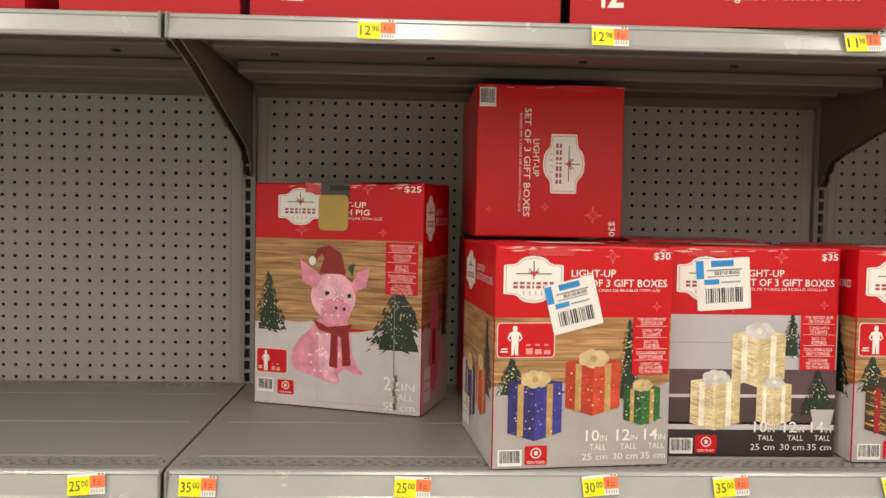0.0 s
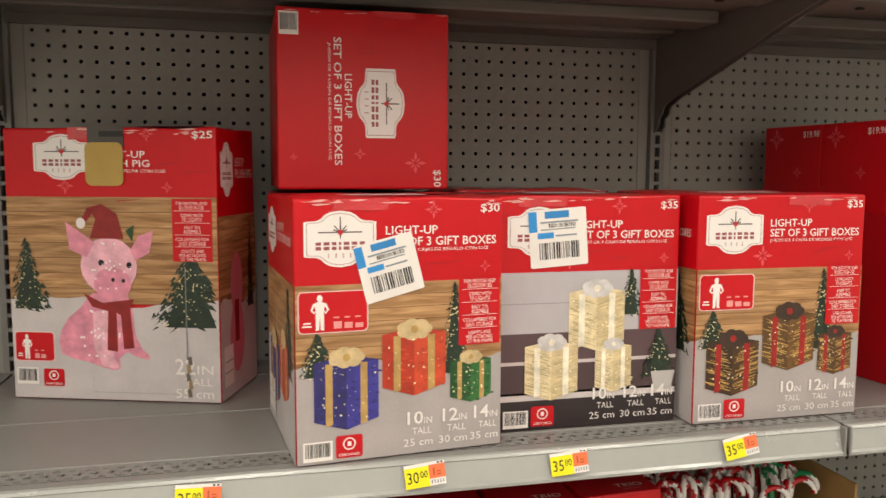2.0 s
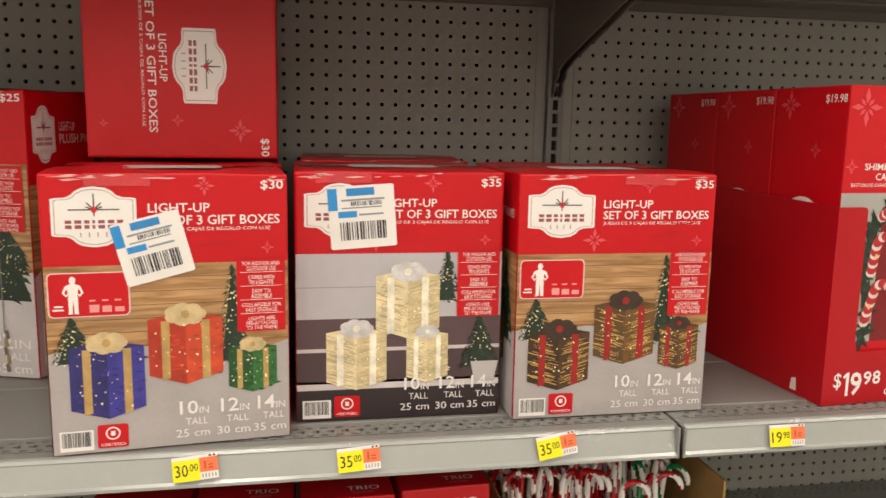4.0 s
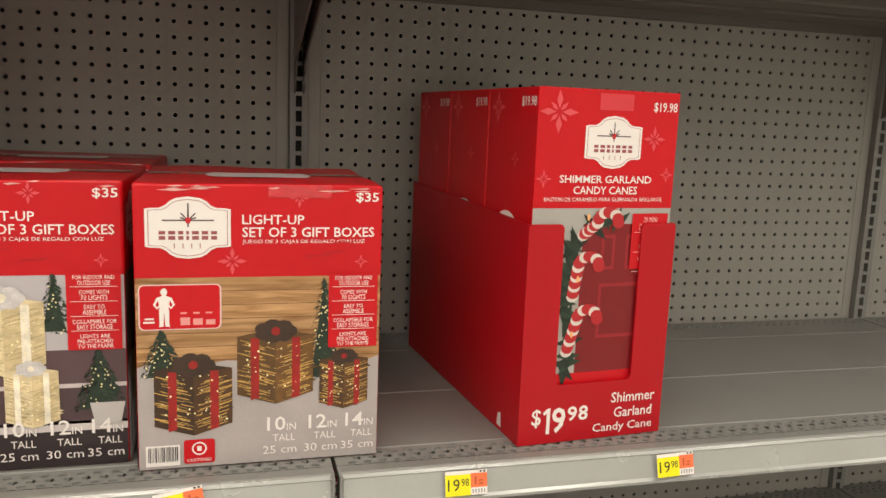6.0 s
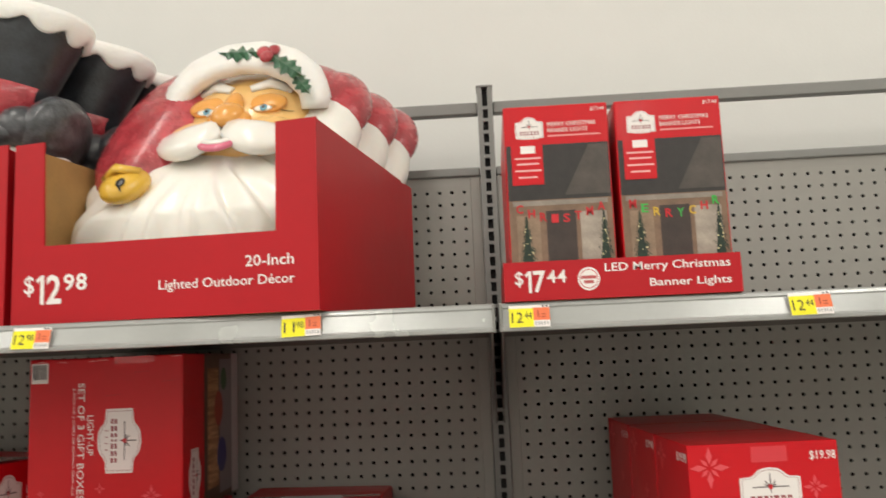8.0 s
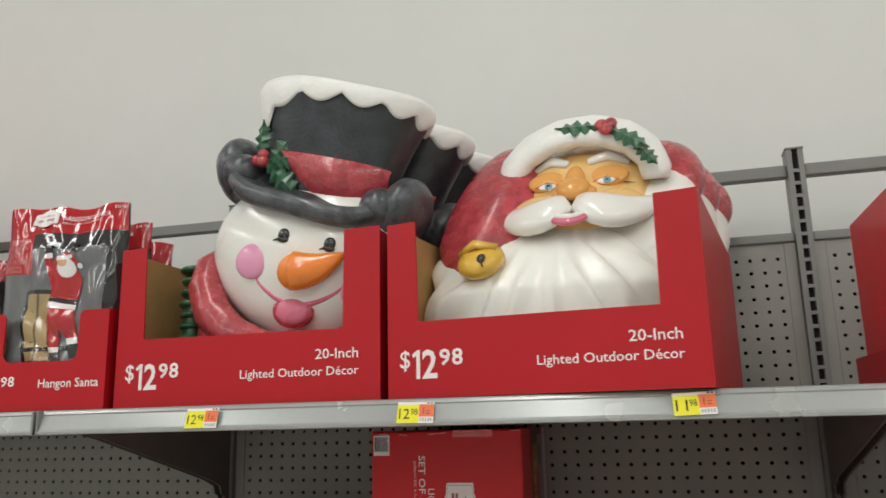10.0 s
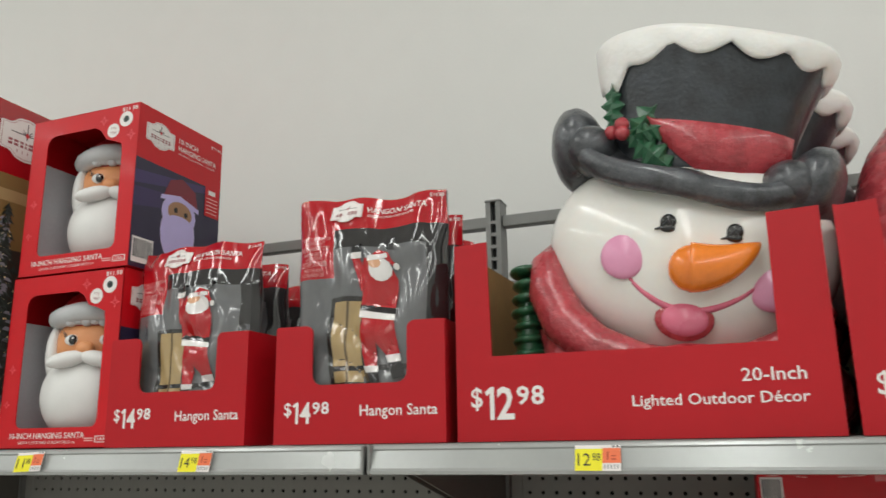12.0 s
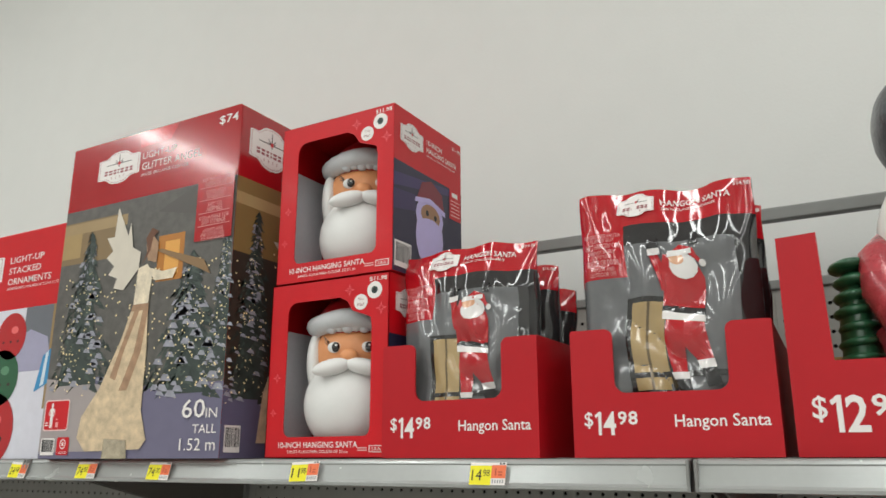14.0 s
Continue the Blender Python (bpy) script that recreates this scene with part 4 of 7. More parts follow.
# ---- display trays ----
def tray(th, w, d, outline, side_h, base=0.004, t=0.003, m=Matrix(), slope=0.0, back_h=None):
    """A card display tray: cut front panel, two sides, back and bottom; red outside, brown card inside."""
    def slant(bm):
        for v in bm.verts:
            v.co = m @ v.co
    bm = bmesh.new()
    slab(bm, outline, Matrix(), t, 0, 1, 0)
    slant(bm)
    part("front_panel", bm, [M_TRAYRED, M_CARD], th, "cut-out red front panel")
    for x, nm in ((0.0, 0), (w - t, 1)):
        bm = bmesh.new()
        pts = [(t, 0.0), (d, 0.0), (d, side_h + slope), (t, side_h)]
        mm = Matrix.Translation((x, 0, 0)) @ Matrix(((0, 1, 0, 0), (1, 0, 0, 0), (0, 0, 1, 0), (0, 0, 0, 1)))
        slab(bm, pts, mm, t, 0 if nm == 0 else 1, 1 if nm == 0 else 0, 0)
        bmesh.ops.recalc_face_normals(bm, faces=bm.faces[:])
        slant(bm)
        part("side_panel", bm, [M_TRAYRED, M_CARD], th, "red card side panel")
    bm = box_bm(t, d - t, 0, w - t, d, back_h or side_h)
    slant(bm)
    part("back_panel", bm, M_CARD, th, "brown card back panel")
    bm = box_bm(t, t, 0.0, w - t, d - t, base)
    slant(bm)
    part("bottom", bm, M_CARD, th)


def u_cut(w, h, a, b, v, r, hl=None, hr=None):
    """Front outline with a round-cornered cut from a to b down to v."""
    hl, hr = hl or h, hr or h
    s = r * 0.7
    return ([(0, 0), (w, 0)] + arc(w - 0.004, hr - 0.004, 0.004, 0, 90, 3) + arc(b + s, hr - s, s, 90, 180, 4) + arc(b - r, v + r, r, 0, -90, 4)
            + arc(a + r, v + r, r, 270, 180, 4) + arc(a - s, hl - s, s, 0, 90, 4) + arc(0.004, hl - 0.004, 0.004, 90, 180, 3))


def price_text(p, dollars, cents, u, v, h, lv=1.2, name="price"):
    """Shop price: dollar sign, large figures, raised cents; u, v, h in metres from the lower left corner."""
    W, H = p.w, p.h
    p.start(lv)
    p.text("$", u / W, (v + h * 0.28) / H, (u + h * 0.38) / W, (v + h * 1.0) / H, M_WHITE, 0, 0.01)
    x = u + h * 0.45
    for ch in dollars:
        cw = h * (0.30 if ch == "1" else 0.56)
        if ch == "1":
            one = ((0.16, 0), (0.30, 0), (0.30, 1), (0.19, 1), (0.0, 0.84), (0.055, 0.73), (0.16, 0.81))
            p.poly([((x + h * a) / W, (v + h * b) / H) for a, b in one], M_WHITE)
        else:
            p.text(ch, x / W, v / H, (x + cw) / W, (v + h) / H, M_WHITE, 0, 0.02)
        x += cw + h * 0.08
    for ch in cents:
        p.text(ch, x / W, (v + h * 0.42) / H, (x + h * 0.4) / W, (v + h) / H, M_WHITE, 0, 0.02)
        x += h * 0.46
    p.end(name, "large white price figures")


# ---- candy cane garland display ----
def garland_box(th0, x, y, w, d, h, front):
    th = th0
    body = part("carton", box_bm(x, y, 0.005, x + w, y + d, h, bevel=0.002), M_RED, th, "red carton standing in the tray")
    ml = Matrix.Translation((x, y + d, 0)) @ Matrix.Rotation(radians(-90), 4, "Z")
    p = Print(body, d, h, ml)
    p.start(1.0).text("$19.98", 0.70, 0.945, 0.97, 0.975, M_WHITE, 0, 0.01).end("price")
    p.start(1.0).flake(0.22, 0.945, 0.022, M_PINKRED).flake(0.62, 0.80, 0.012, M_PINKRED).end("snowflake_print")
    p.start(1.0).disc(0.5, 0.61, 0.2, 0.04, M_WHITE).end("side_badge")
    if not front:
        return
    p = Print(body, w, h, Matrix.Translation((x, y, 0)))
    p.start(0.6).rect(0.0, 0.2, 1.0, 0.675, ink("a9a7a2")).rect(0.36, 0.2, 0.995, 0.63, ink("7d1219"), 0.2).end("door_picture", "printed picture of a red door")
    p.start(1.2)
    for a, b, c, e in ((0.5, 0.3, 0.84, 0.46), (0.5, 0.5, 0.6, 0.6), (0.68, 0.5, 0.84, 0.6)):
        p.rect(a, b, c, e, ink("99202a")).rect(a + 0.02, b + 0.01, c - 0.02, e - 0.01, ink("7a1119"), 0.3)
    p.end("door_panels_picture")
    r = random.Random(3)
    p.start(2.0)
    for k in range(46):
        f = k / 45
        cu = 0.28 + 0.03 * math.sin(f * 9) + max(0, f - 0.82) * 1.9
        cv = 0.2 + 0.475 * min(f, 0.93)
        a = r.random() * 6.28
        s = 0.07 + 0.05 * r.random()
        p.poly([(cu - s * 0.3 * math.sin(a), cv + s * 0.14 * math.cos(a)), (cu + s * math.cos(a), cv + s * 0.45 * math.sin(a)), (cu + s * 0.3 * math.sin(a), cv - s * 0.14 * math.cos(a)), (cu - s * math.cos(a), cv - s * 0.45 * math.sin(a))], FIR[k % 3], 0.02 * k)
    p.end("garland_picture", "printed picture of a fir garland")
    p.start(3.4)
    for (u, v, L2, lean) in ((0.36, 0.60, 0.055, 52), (0.31, 0.425, 0.085, 8), (0.29, 0.265, 0.095, 16)):
        sx, cx2 = math.sin(radians(lean)), math.cos(radians(lean))
        path = [(u + sx * f * L2 / 9 * p.h / p.w, v + cx2 * f * L2 / 9) for f in range(10)]
        for k in range(1, 9):
            a = math.pi * k / 8
            path.append((path[9][0] + 0.075 * (1 - math.cos(a)), path[9][1] + 0.030 * math.sin(a)))
        for k, (uu, vv) in enumerate(path):
            p.disc(uu, vv, 0.044, 0.0165, ink("d9cfc8") if k % 3 == 0 else ink("b5232a"), 0.03 * k, 10)
        p.disc(u + 0.03, v + 0.05, 0.012, 0.010, ink("f2b27a"), 0.9, 8)
    p.end("canes_picture", "printed picture of candy canes")
    p.start(4.6).rect(0.71, 0.50, 0.975, 0.66, M_RED).lines(0.73, 0.65, 0.96, [("20 MINI", .019), ("LIGHT BULBS", .024), (None, .014), ("6 LIGHTED", .019), ("ON GARLAND", .024), (None, .014), ("NO ASSEMBLY", .019), ("REQUIRED", .024), (None, .012)], ink("eebdb9"), 0.4).end("feature_panel", "red panel of small white print")
    p.start(1.0).rect(0.0, 0.675, 1.0, 1.0, M_RED).end("red_header")
    p.start(2.2).flake(0.14, 0.935, 0.026, M_PINKRED).flake(0.83, 0.87, 0.016, M_PINKRED).flake(0.06, 0.755, 0.011, M_PINKRED).flake(0.94, 0.77, 0.010, M_PINKRED).end("snowflake_print")
    p.start(2.6).badge(0.33, 0.785, 0.735, 0.93).end("maker_badge", "white plaque with a compass star")
    p.start(2.2).text("SHIMMER GARLAND", 0.17, 0.745, 0.83, 0.766, M_WHITE, 0, 0.012).text("CANDY CANES", 0.27, 0.714, 0.73, 0.736, M_WHITE, 0, 0.012).text("BASTON DE CARAMELO PARA GUIRNALDA BRILLANTE", 0.07, 0.694, 0.92, 0.705, M_WHITE).end("title")
    p.start(2.2).text("$19.98", 0.81, 0.943, 0.985, 0.972, M_WHITE, 0, 0.01).end("price")
    p.start(2.0).rect(0.42, 0.945, 0.66, 0.99, ink("d43a43")).end("tab_seal")


def garland_display():
    w, d = 0.206, 0.458
    th = thing("candy_cane_display", pose(1.114, 1.113, LOW_Z + 0.001, 0, 0, 4.8), "red card tray of three candy cane garland cartons", "display tray")
    h = 0.278
    tray(th, w, d, u_cut(w, h, 0.23 * w, 0.76 * w, 0.27 * h, 0.008), h, slope=0.012)
    p = Print(th, w, h)
    price_text(p, "19", "98", 0.085 * w, 0.03 * h + 0.004, 0.034)
    p.start(1.2).text("Shimmer", 0.63, 0.165, 0.945, 0.215, M_WHITE, 0, 0.008).text("Garland", 0.655, 0.093, 0.93, 0.142, M_WHITE, 0, 0.008).text("Candy Cane", 0.51, 0.018, 0.94, 0.07, M_WHITE, 0, 0.008).end("name_writing")
    for k in range(3):
        garland_box(th, 0.006, 0.006 + k * 0.1495, w - 0.012, 0.147, 0.440, k == 0)
    m = Matrix.Translation((0, d, 0)) @ Matrix.Rotation(radians(-90), 4, "Z")
    q = Print(th, d, h, m)
    q.start(1.2).poly([(0.86, 0.02), (0.89, 0.02), (0.885, 0.09), (0.865, 0.08)], ink("e7dcd8")).end("tear", "small white tear at the corner")


garland_display()


# ---- goods on the bottom shelf, seen past the lower rail ----
def red_goods(x, y, yaw, hh):
    th = thing("red_carton", pose(x, y, BOT_Z + 0.001, 0, 0, yaw), "plain red carton with small white lettering", "carton", "red cartons on the bottom shelf")
    part("carton", box_bm(0, 0, 0, 0.125, 0.2, hh, bevel=0.003), M_RED, th)
    p = Print(th, 0.125, 0.2, Matrix.Translation((0, 0, hh)) @ Matrix.Rotation(radians(-90), 4, "X"))
    p.start(1.5).text("TRIO", 0.5, 0.1, 0.85, 0.16, M_WHITE).rect(0.55, 0.05, 0.78, 0.075, M_PINKRED).end("lettering")
    p = Print(th, 0.125, hh)
    p.start(1.5).text("TRIO", 0.5, 0.9, 0.85, 0.94, M_WHITE).end("front_lettering")


for k in range(4):
    red_goods(0.13 + 0.135 * k, 1.16 + 0.01 * (k % 2), -3 + 2 * k, 0.285)


def cane_mesh(green):
    """A candy cane: a tube bent to a crook, with turning stripes."""
    bm = bmesh.new()
    path = [(0, 0, 0.012 * i) for i in range(18)]
    r0 = 0.020
    for k in range(1, 11):
        a = math.pi * k / 10 * 1.05
        path.append((r0 * (1 - math.cos(a)), 0, 0.204 + r0 * math.sin(a)))
    rad, S = 0.0052, 8
    rings = []
    for i, p in enumerate(path):
        a = Vector(path[max(0, i - 1)])
        b = Vector(path[min(len(path) - 1, i + 1)])
        t = (b - a).normalized()
        s = Vector((0, 1, 0))
        u = s.cross(t)
        rings.append([bm.verts.new(Vector(p) + rad * (math.cos(2 * math.pi * k / S) * u + math.sin(2 * math.pi * k / S) * s)) for k in range(S)])
    for i in range(len(rings) - 1):
        for k in range(S):
            f = bm.faces.new((rings[i][k], rings[i][(k + 1) % S], rings[i + 1][(k + 1) % S], rings[i + 1][k]))
            f.material_index = 1 if ((i + k) % S) < 4 else 0
    bm.faces.new(rings[0][::-1])
    bm.faces.new(rings[-1])
    return bm


M_CANEW = mat("candy_white", hexc("f0ebe8"), 0.2, 0, 0.03, 40, coat=0.6)
M_CANER = mat("candy_red", hexc("b8131c"), 0.2, 0, 0.05, 40, coat=0.6)
M_CANEG = mat("candy_green", hexc("1f8a52"), 0.2, 0, 0.05, 40, coat=0.6)
carton_t = thing("open_carton", pose(0.70, 1.24, BOT_Z + 0.001), "open brown corrugated carton full of candy canes", "carton")
CW, CD, CH = 0.36, 0.26, 0.21
for a in ((0, 0, 0, CW, 0.004, CH - 0.07), (0, CD - 0.004, 0, CW, CD, CH + 0.035), (0, 0.004, 0, 0.004, CD - 0.004, CH), (CW - 0.004, 0.004, 0, CW, CD - 0.004, CH + 0.02), (0, 0, 0, CW, CD, 0.004)):
    part("card_wall", box_bm(*a), M_CARD, carton_t)
part("corner_flap", box_bm(CW - 0.05, CD - 0.012, 0.05, CW - 0.004, CD - 0.005, CH + 0.04, bevel=0.001), M_CARD, carton_t)
proto = [finish("candy_cane", cane_mesh(False), [M_CANEW, M_CANER], smooth=True), finish("candy_cane", cane_mesh(True), [M_CANEW, M_CANEG], smooth=True)]
tagged(proto[0], "red and white striped candy cane in a carton", "candy cane", "candy canes in the carton")
tagged(proto[1], "green and white striped candy cane in a carton", "candy cane", "candy canes in the carton")
rc = random.Random(12)
for k in range(64):
    gx = 0.035 + 0.245 * rc.random() if k < 56 else 0.24 + 0.07 * rc.random()
    gy = 0.03 + 0.17 * rc.random()
    src = proto[0] if k < 56 else proto[1]
    m = pose(0.70 + gx, 1.24 + gy, BOT_Z + 0.005 + 0.010 * rc.random(), rc.uniform(-5, 5), rc.uniform(-5, 5), rc.uniform(-150, 150))
    if k in (0, 56):
        src.matrix_basis = m
    else:
        copy_thing(src, m)


# ---- moulded lanterns on the upper shelf: each one mesh ----
M_MW = mat("moulded_white", hexc("f2efe9"), 0.22, 0, 0.03, 12, 0.12, 90, coat=0.5, sss=0.15)
M_MBEARD = mat("moulded_beard", hexc("f6f3ec"), 0.3, 0, 0.04, 10, 0.25, 70, coat=0.3, sss=0.15)
M_MBLK = mat("moulded_black", hexc("2d3136"), 0.34, 0, 0.7, 34, 0.5, 150, coat=0.3)
M_MBRIM = mat("moulded_grey_black", hexc("4b4d51"), 0.30, 0, 0.95, 48, 0.6, 170, coat=0.35)
M_MRED = mat("moulded_red", hexc("b03e46"), 0.26, 0, 0.4, 40, 0.8, 150, coat=0.4)
M_MGRN = mat("moulded_green", hexc("2f5e40"), 0.3, 0, 0.35, 40, 0.3, 140, coat=0.4)
M_MORG = mat("moulded_orange", hexc("ee8428"), 0.22, 0, 0.14, 20, coat=0.5)
M_MPINK = mat("moulded_pink", hexc("e39bbd"), 0.3, 0, 0.06, 30, coat=0.3)
M_MPINK2 = mat("moulded_rose", hexc("d9708a"), 0.25, 0, 0.08, 30, coat=0.4)
M_MSKIN = mat("moulded_tan", hexc("f0c47e"), 0.24, 0, 0.06, 18, coat=0.5, sss=0.1)
M_MSKIN2 = mat("moulded_amber", hexc("e9a552"), 0.24, 0, 0.06, 18, coat=0.5)
M_MGOLD = mat("moulded_gold", hexc("e3b543"), 0.25, 0, 0.1, 30, coat=0.5)
M_MEYE = mat("eye_black", hexc("121214"), 0.15, coat=0.8)
M_MBLUE = mat("eye_blue", hexc("6fa5ba"), 0.2, coat=0.6)
M_MSNOW = mat("moulded_snow", hexc("f6f4f0"), 0.35, 0, 0.04, 40, 0.5, 120, sss=0.15)
M_FELT = mat("figure_white", hexc("e7e6e4"), 0.45, 0, 0.03, 30, 0.1, 120)
M_FACE = mat("figure_tan", hexc("e09a66"), 0.4, 0, 0.05, 20)
M_GREYHAIR = mat("figure_grey", hexc("c3c4c6"), 0.5, 0, 0.06, 40, 0.3, 90)
M_FRED = mat("figure_red", hexc("a8121d"), 0.4, 0, 0.06, 30)


def blob(bm, c, r, mi, rot=None, seg=24, ring=14, push=None):
    """An ellipsoid; push(direction) scales it locally."""
    res = bmesh.ops.create_uvsphere(bm, u_segments=seg, v_segments=ring, radius=1.0)
    vs = res["verts"]
    for v in vs:
        n = v.co.copy()
        k = push(n) if push else 1.0
        q = Vector((n.x * r[0], n.y * r[1], n.z * r[2])) * k
        v.co = Vector(c) + (rot @ q if rot else q)
    for f in {f for v in vs for f in v.link_faces}:
        f.material_index, f.smooth = mi, True


def tube(bm, pts, radii, mi, S=10, flat=1.0):
    """A rounded tube along pts with its own radius at each."""
    rings = []
    n = len(pts)
    for i in range(n):
        a, b = Vector(pts[max(0, i - 1)]), Vector(pts[min(n - 1, i + 1)])
        t = (b - a).normalized()
        s = t.cross(Vector((0, 1, 0)))
        s = s.normalized() if s.length > 1e-4 else Vector((1, 0, 0))
        u = s.cross(t).normalized()
        rings.append([bm.verts.new(Vector(pts[i]) + radii[i] * (math.cos(2 * math.pi * k / S) * s + flat * math.sin(2 * math.pi * k / S) * u)) for k in range(S)])
    for i in range(n - 1):
        for k in range(S):
            f = bm.faces.new((rings[i][k], rings[i][(k + 1) % S], rings[i + 1][(k + 1) % S], rings[i + 1][k]))
            f.material_index, f.smooth = mi, True
    for e in (rings[0][::-1], rings[-1]):
        f = bm.faces.new(e)
        f.material_index, f.smooth = mi, True


def turned(bm, rows, mi, S=40, fn=None):
    """Stacked ellipse rings: rows of (u, v, radius_u, radius_w, w)."""
    rings = []
    for i, (cu, cv, ru, rw, cw) in enumerate(rows):
        ring = []
        for k in range(S):
            a = 2 * math.pi * k / S
            p = Vector((cu + ru * math.cos(a), cw - rw * math.sin(a), cv))
            if fn:
                p = fn(p, a, i)
            ring.append(bm.verts.new(p))
        rings.append(ring)
    for i in range(len(rings) - 1):
        for k in range(S):
            f = bm.faces.new((rings[i][k], rings[i][(k + 1) % S], rings[i + 1][(k + 1) % S], rings[i + 1][k]))
            f.material_index, f.smooth = mi, True
    for e in (rings[0][::-1], rings[-1]):
        f = bm.faces.new(e)
        f.material_index, f.smooth = mi, True


def leaf(bm, c, ang, L, W, mi, tilt=0.0):
    """A moulded holly leaf with points and a raised rib."""
    prof = [(0, 0.05), (0.12, 0.5), (0.2, 0.3), (0.32, 0.8), (0.42, 0.45), (0.55, 0.95), (0.66, 0.45), (0.78, 0.65), (0.86, 0.25), (1.0, 0.0)]
    ca, sa = math.cos(ang), math.sin(ang)

    def put(x, y, out):
        return bm.verts.new(Vector(c) + Vector((x * ca - y * sa, -out + tilt * x, x * sa + y * ca)))
    mid = [put(x * L, 0, 0.010) for x, _ in prof]
    up = [put(x * L, y * W, 0.002) for x, y in prof]
    dn = [put(x * L, -y * W, 0.002) for x, y in prof]
    for i in range(len(prof) - 1):
        for a, b in ((up, mid), (mid, dn)):
            try:
                f = bm.faces.new((a[i], a[i + 1], b[i + 1], b[i]))
                f.material_index = mi
            except ValueError:
                pass


def snowman_bm():
    """A moulded snowman's head with top hat, tilted; base at z=0. Slots: white, black, brim, red, green, orange, pink, rose, eye, snow."""
    bm = bmesh.new()
    fw, HU, HV = 0.088, 0.177, 0.135
    # head, a little fuller at the jaw
    blob(bm, (0, 0, 0), (HU, fw, HV), 0, seg=56, ring=32, push=lambda n: 1 + 0.035 * (n.z < 0) * n.z * n.z)

    def on(u, v):
        return -fw * math.sqrt(max(0.0, 1 - (u / HU) ** 2 - (v / HV) ** 2))
    # crown: waisted at the band, flaring to the top
    def girth(q):
        f = max(0.0, min(1.0, (q - 0.09) / 0.165))
        return 0.110 + 0.038 * f ** 1.5, 0.064 + 0.024 * f ** 1.3
    rows = [(-0.010, 0.085 + 0.17 * i / 14, *girth(0.085 + 0.17 * i / 14), 0.0) for i in range(15)]
    turned(bm, rows, 1, 56, lambda p, a, i: p + Vector((0, 0.004 * math.cos(5 * a) * i / 14, 0)))
    # red band swelling at the front, pointed at its holly end
    S, rings = 26, []
    for k in range(S + 1):
        f = k / S
        u = -0.068 + 0.172 * f
        top = 0.150 - 0.002 * math.sin(math.pi * f)
        low = 0.150 - 0.060 * min(1.0, f * 2.6) ** 0.7 + 0.012 * max(0.0, f - 0.7) / 0.3
        ring = []
        for j in range(7):
            q = low + (top - low) * j / 6
            ru, rw = girth(q)
            w = rw * math.sqrt(max(0.02, 1 - ((u + 0.010) / (ru + 0.003)) ** 2))
            ring.append(bm.verts.new((u, -w - 0.003 - 0.011 * math.sin(math.pi * j / 6) ** 0.6, q)))
        rings.append(ring)
    for k in range(S):
        for j in range(6):
            f = bm.faces.new((rings[k][j], rings[k + 1][j], rings[k + 1][j + 1], rings[k][j + 1]))
            f.material_index, f.smooth = 3, True
    # brim: thick, dipping at the front, rolled up into fat curls at both ends
    S, rings = 72, []
    prof = [(0.098, 0.004), (0.116, -0.012), (0.140, -0.020), (0.160, -0.018), (0.174, -0.007), (0.178, 0.006), (0.170, 0.014), (0.150, 0.010), (0.128, 0.008), (0.104, 0.016)]
    for k in range(S):
        a = 2 * math.pi * k / S
        c, t = math.cos(a), math.sin(a)
        curl = abs(c) ** 4
        ring = []
        for r, z in prof:
            e = (r - 0.098) / 0.08
            lift = 0.030 * curl * e ** 1.2 - 0.040 * max(0, t) ** 1.5 * (0.6 + 0.4 * e) + 0.003 * math.sin(5 * a)
            ring.append(bm.verts.new((-0.015 + r * c * (1 - 0.06 * curl * e), -r * t * 0.62 - 0.004, 0.096 + z * (1 + 0.5 * curl) + lift - 0.09 * r * c)))
        rings.append(ring)
    M = len(prof)
    for k in range(S):
        for j in range(M):
            f = bm.faces.new((rings[k][j], rings[(k + 1) % S][j], rings[(k + 1) % S][(j + 1) % M], rings[k][(j + 1) % M]))
            f.material_index, f.smooth = 2, True
    for sd in (-1, 1):
        blob(bm, (-0.015 + sd * 0.146, 0.0, 0.104 - 0.013 * sd), (0.037, 0.074, 0.058), 2, Matrix.Rotation(radians(sd * 14), 3, "Y"), 32, 20, lambda n: 1 + 0.03 * noise.noise(n * 3))
        blob(bm, (-0.015 + sd * 0.122, -0.035, 0.096 - 0.011 * sd), (0.034, 0.050, 0.034), 2, Matrix.Rotation(radians(sd * 30), 3, "Y"), 28, 16)
    # snow on the hat, with scalloped drips, longest at the holly side
    def drip(a):
        return 0.013 + 0.017 * abs(math.sin(a * 6.5 + 0.5)) + 0.004 * math.sin(a * 3 + 1) + 0.046 * max(0, math.cos(a - math.pi * 0.88)) ** 9
    top, S = [], 96
    for m, z, d in ((0.84, 0.262, 0), (0.93, 0.268, 0), (0.99, 0.267, 0), (1.02, 0.262, 0.1), (1.03, 0.258, 0.5), (1.026, 0.258, 0.85), (1.01, 0.258, 1.0), (0.97, 0.258, 0.97)):
        ring = []
        for k in range(S):
            a = 2 * math.pi * k / S
            zz = z - d * drip(a)
            ru, rw = girth(zz)
            lump = 1 + 0.012 * noise.noise(Vector((3 * math.cos(a), 3 * math.sin(a), zz * 30)))
            ring.append(bm.verts.new((-0.010 + (ru * m + 0.003) * math.cos(a) * lump, -(rw * m + 0.003) * math.sin(a) * lump, zz + 0.002 * math.sin(4 * a))))
        top.append(ring)
    for j in range(len(top) - 1):
        for k in range(S):
            f = bm.faces.new((top[j][k], top[j + 1][k], top[j + 1][(k + 1) % S], top[j][(k + 1) % S]))
            f.material_index, f.smooth = 9, True
    f = bm.faces.new(top[0])
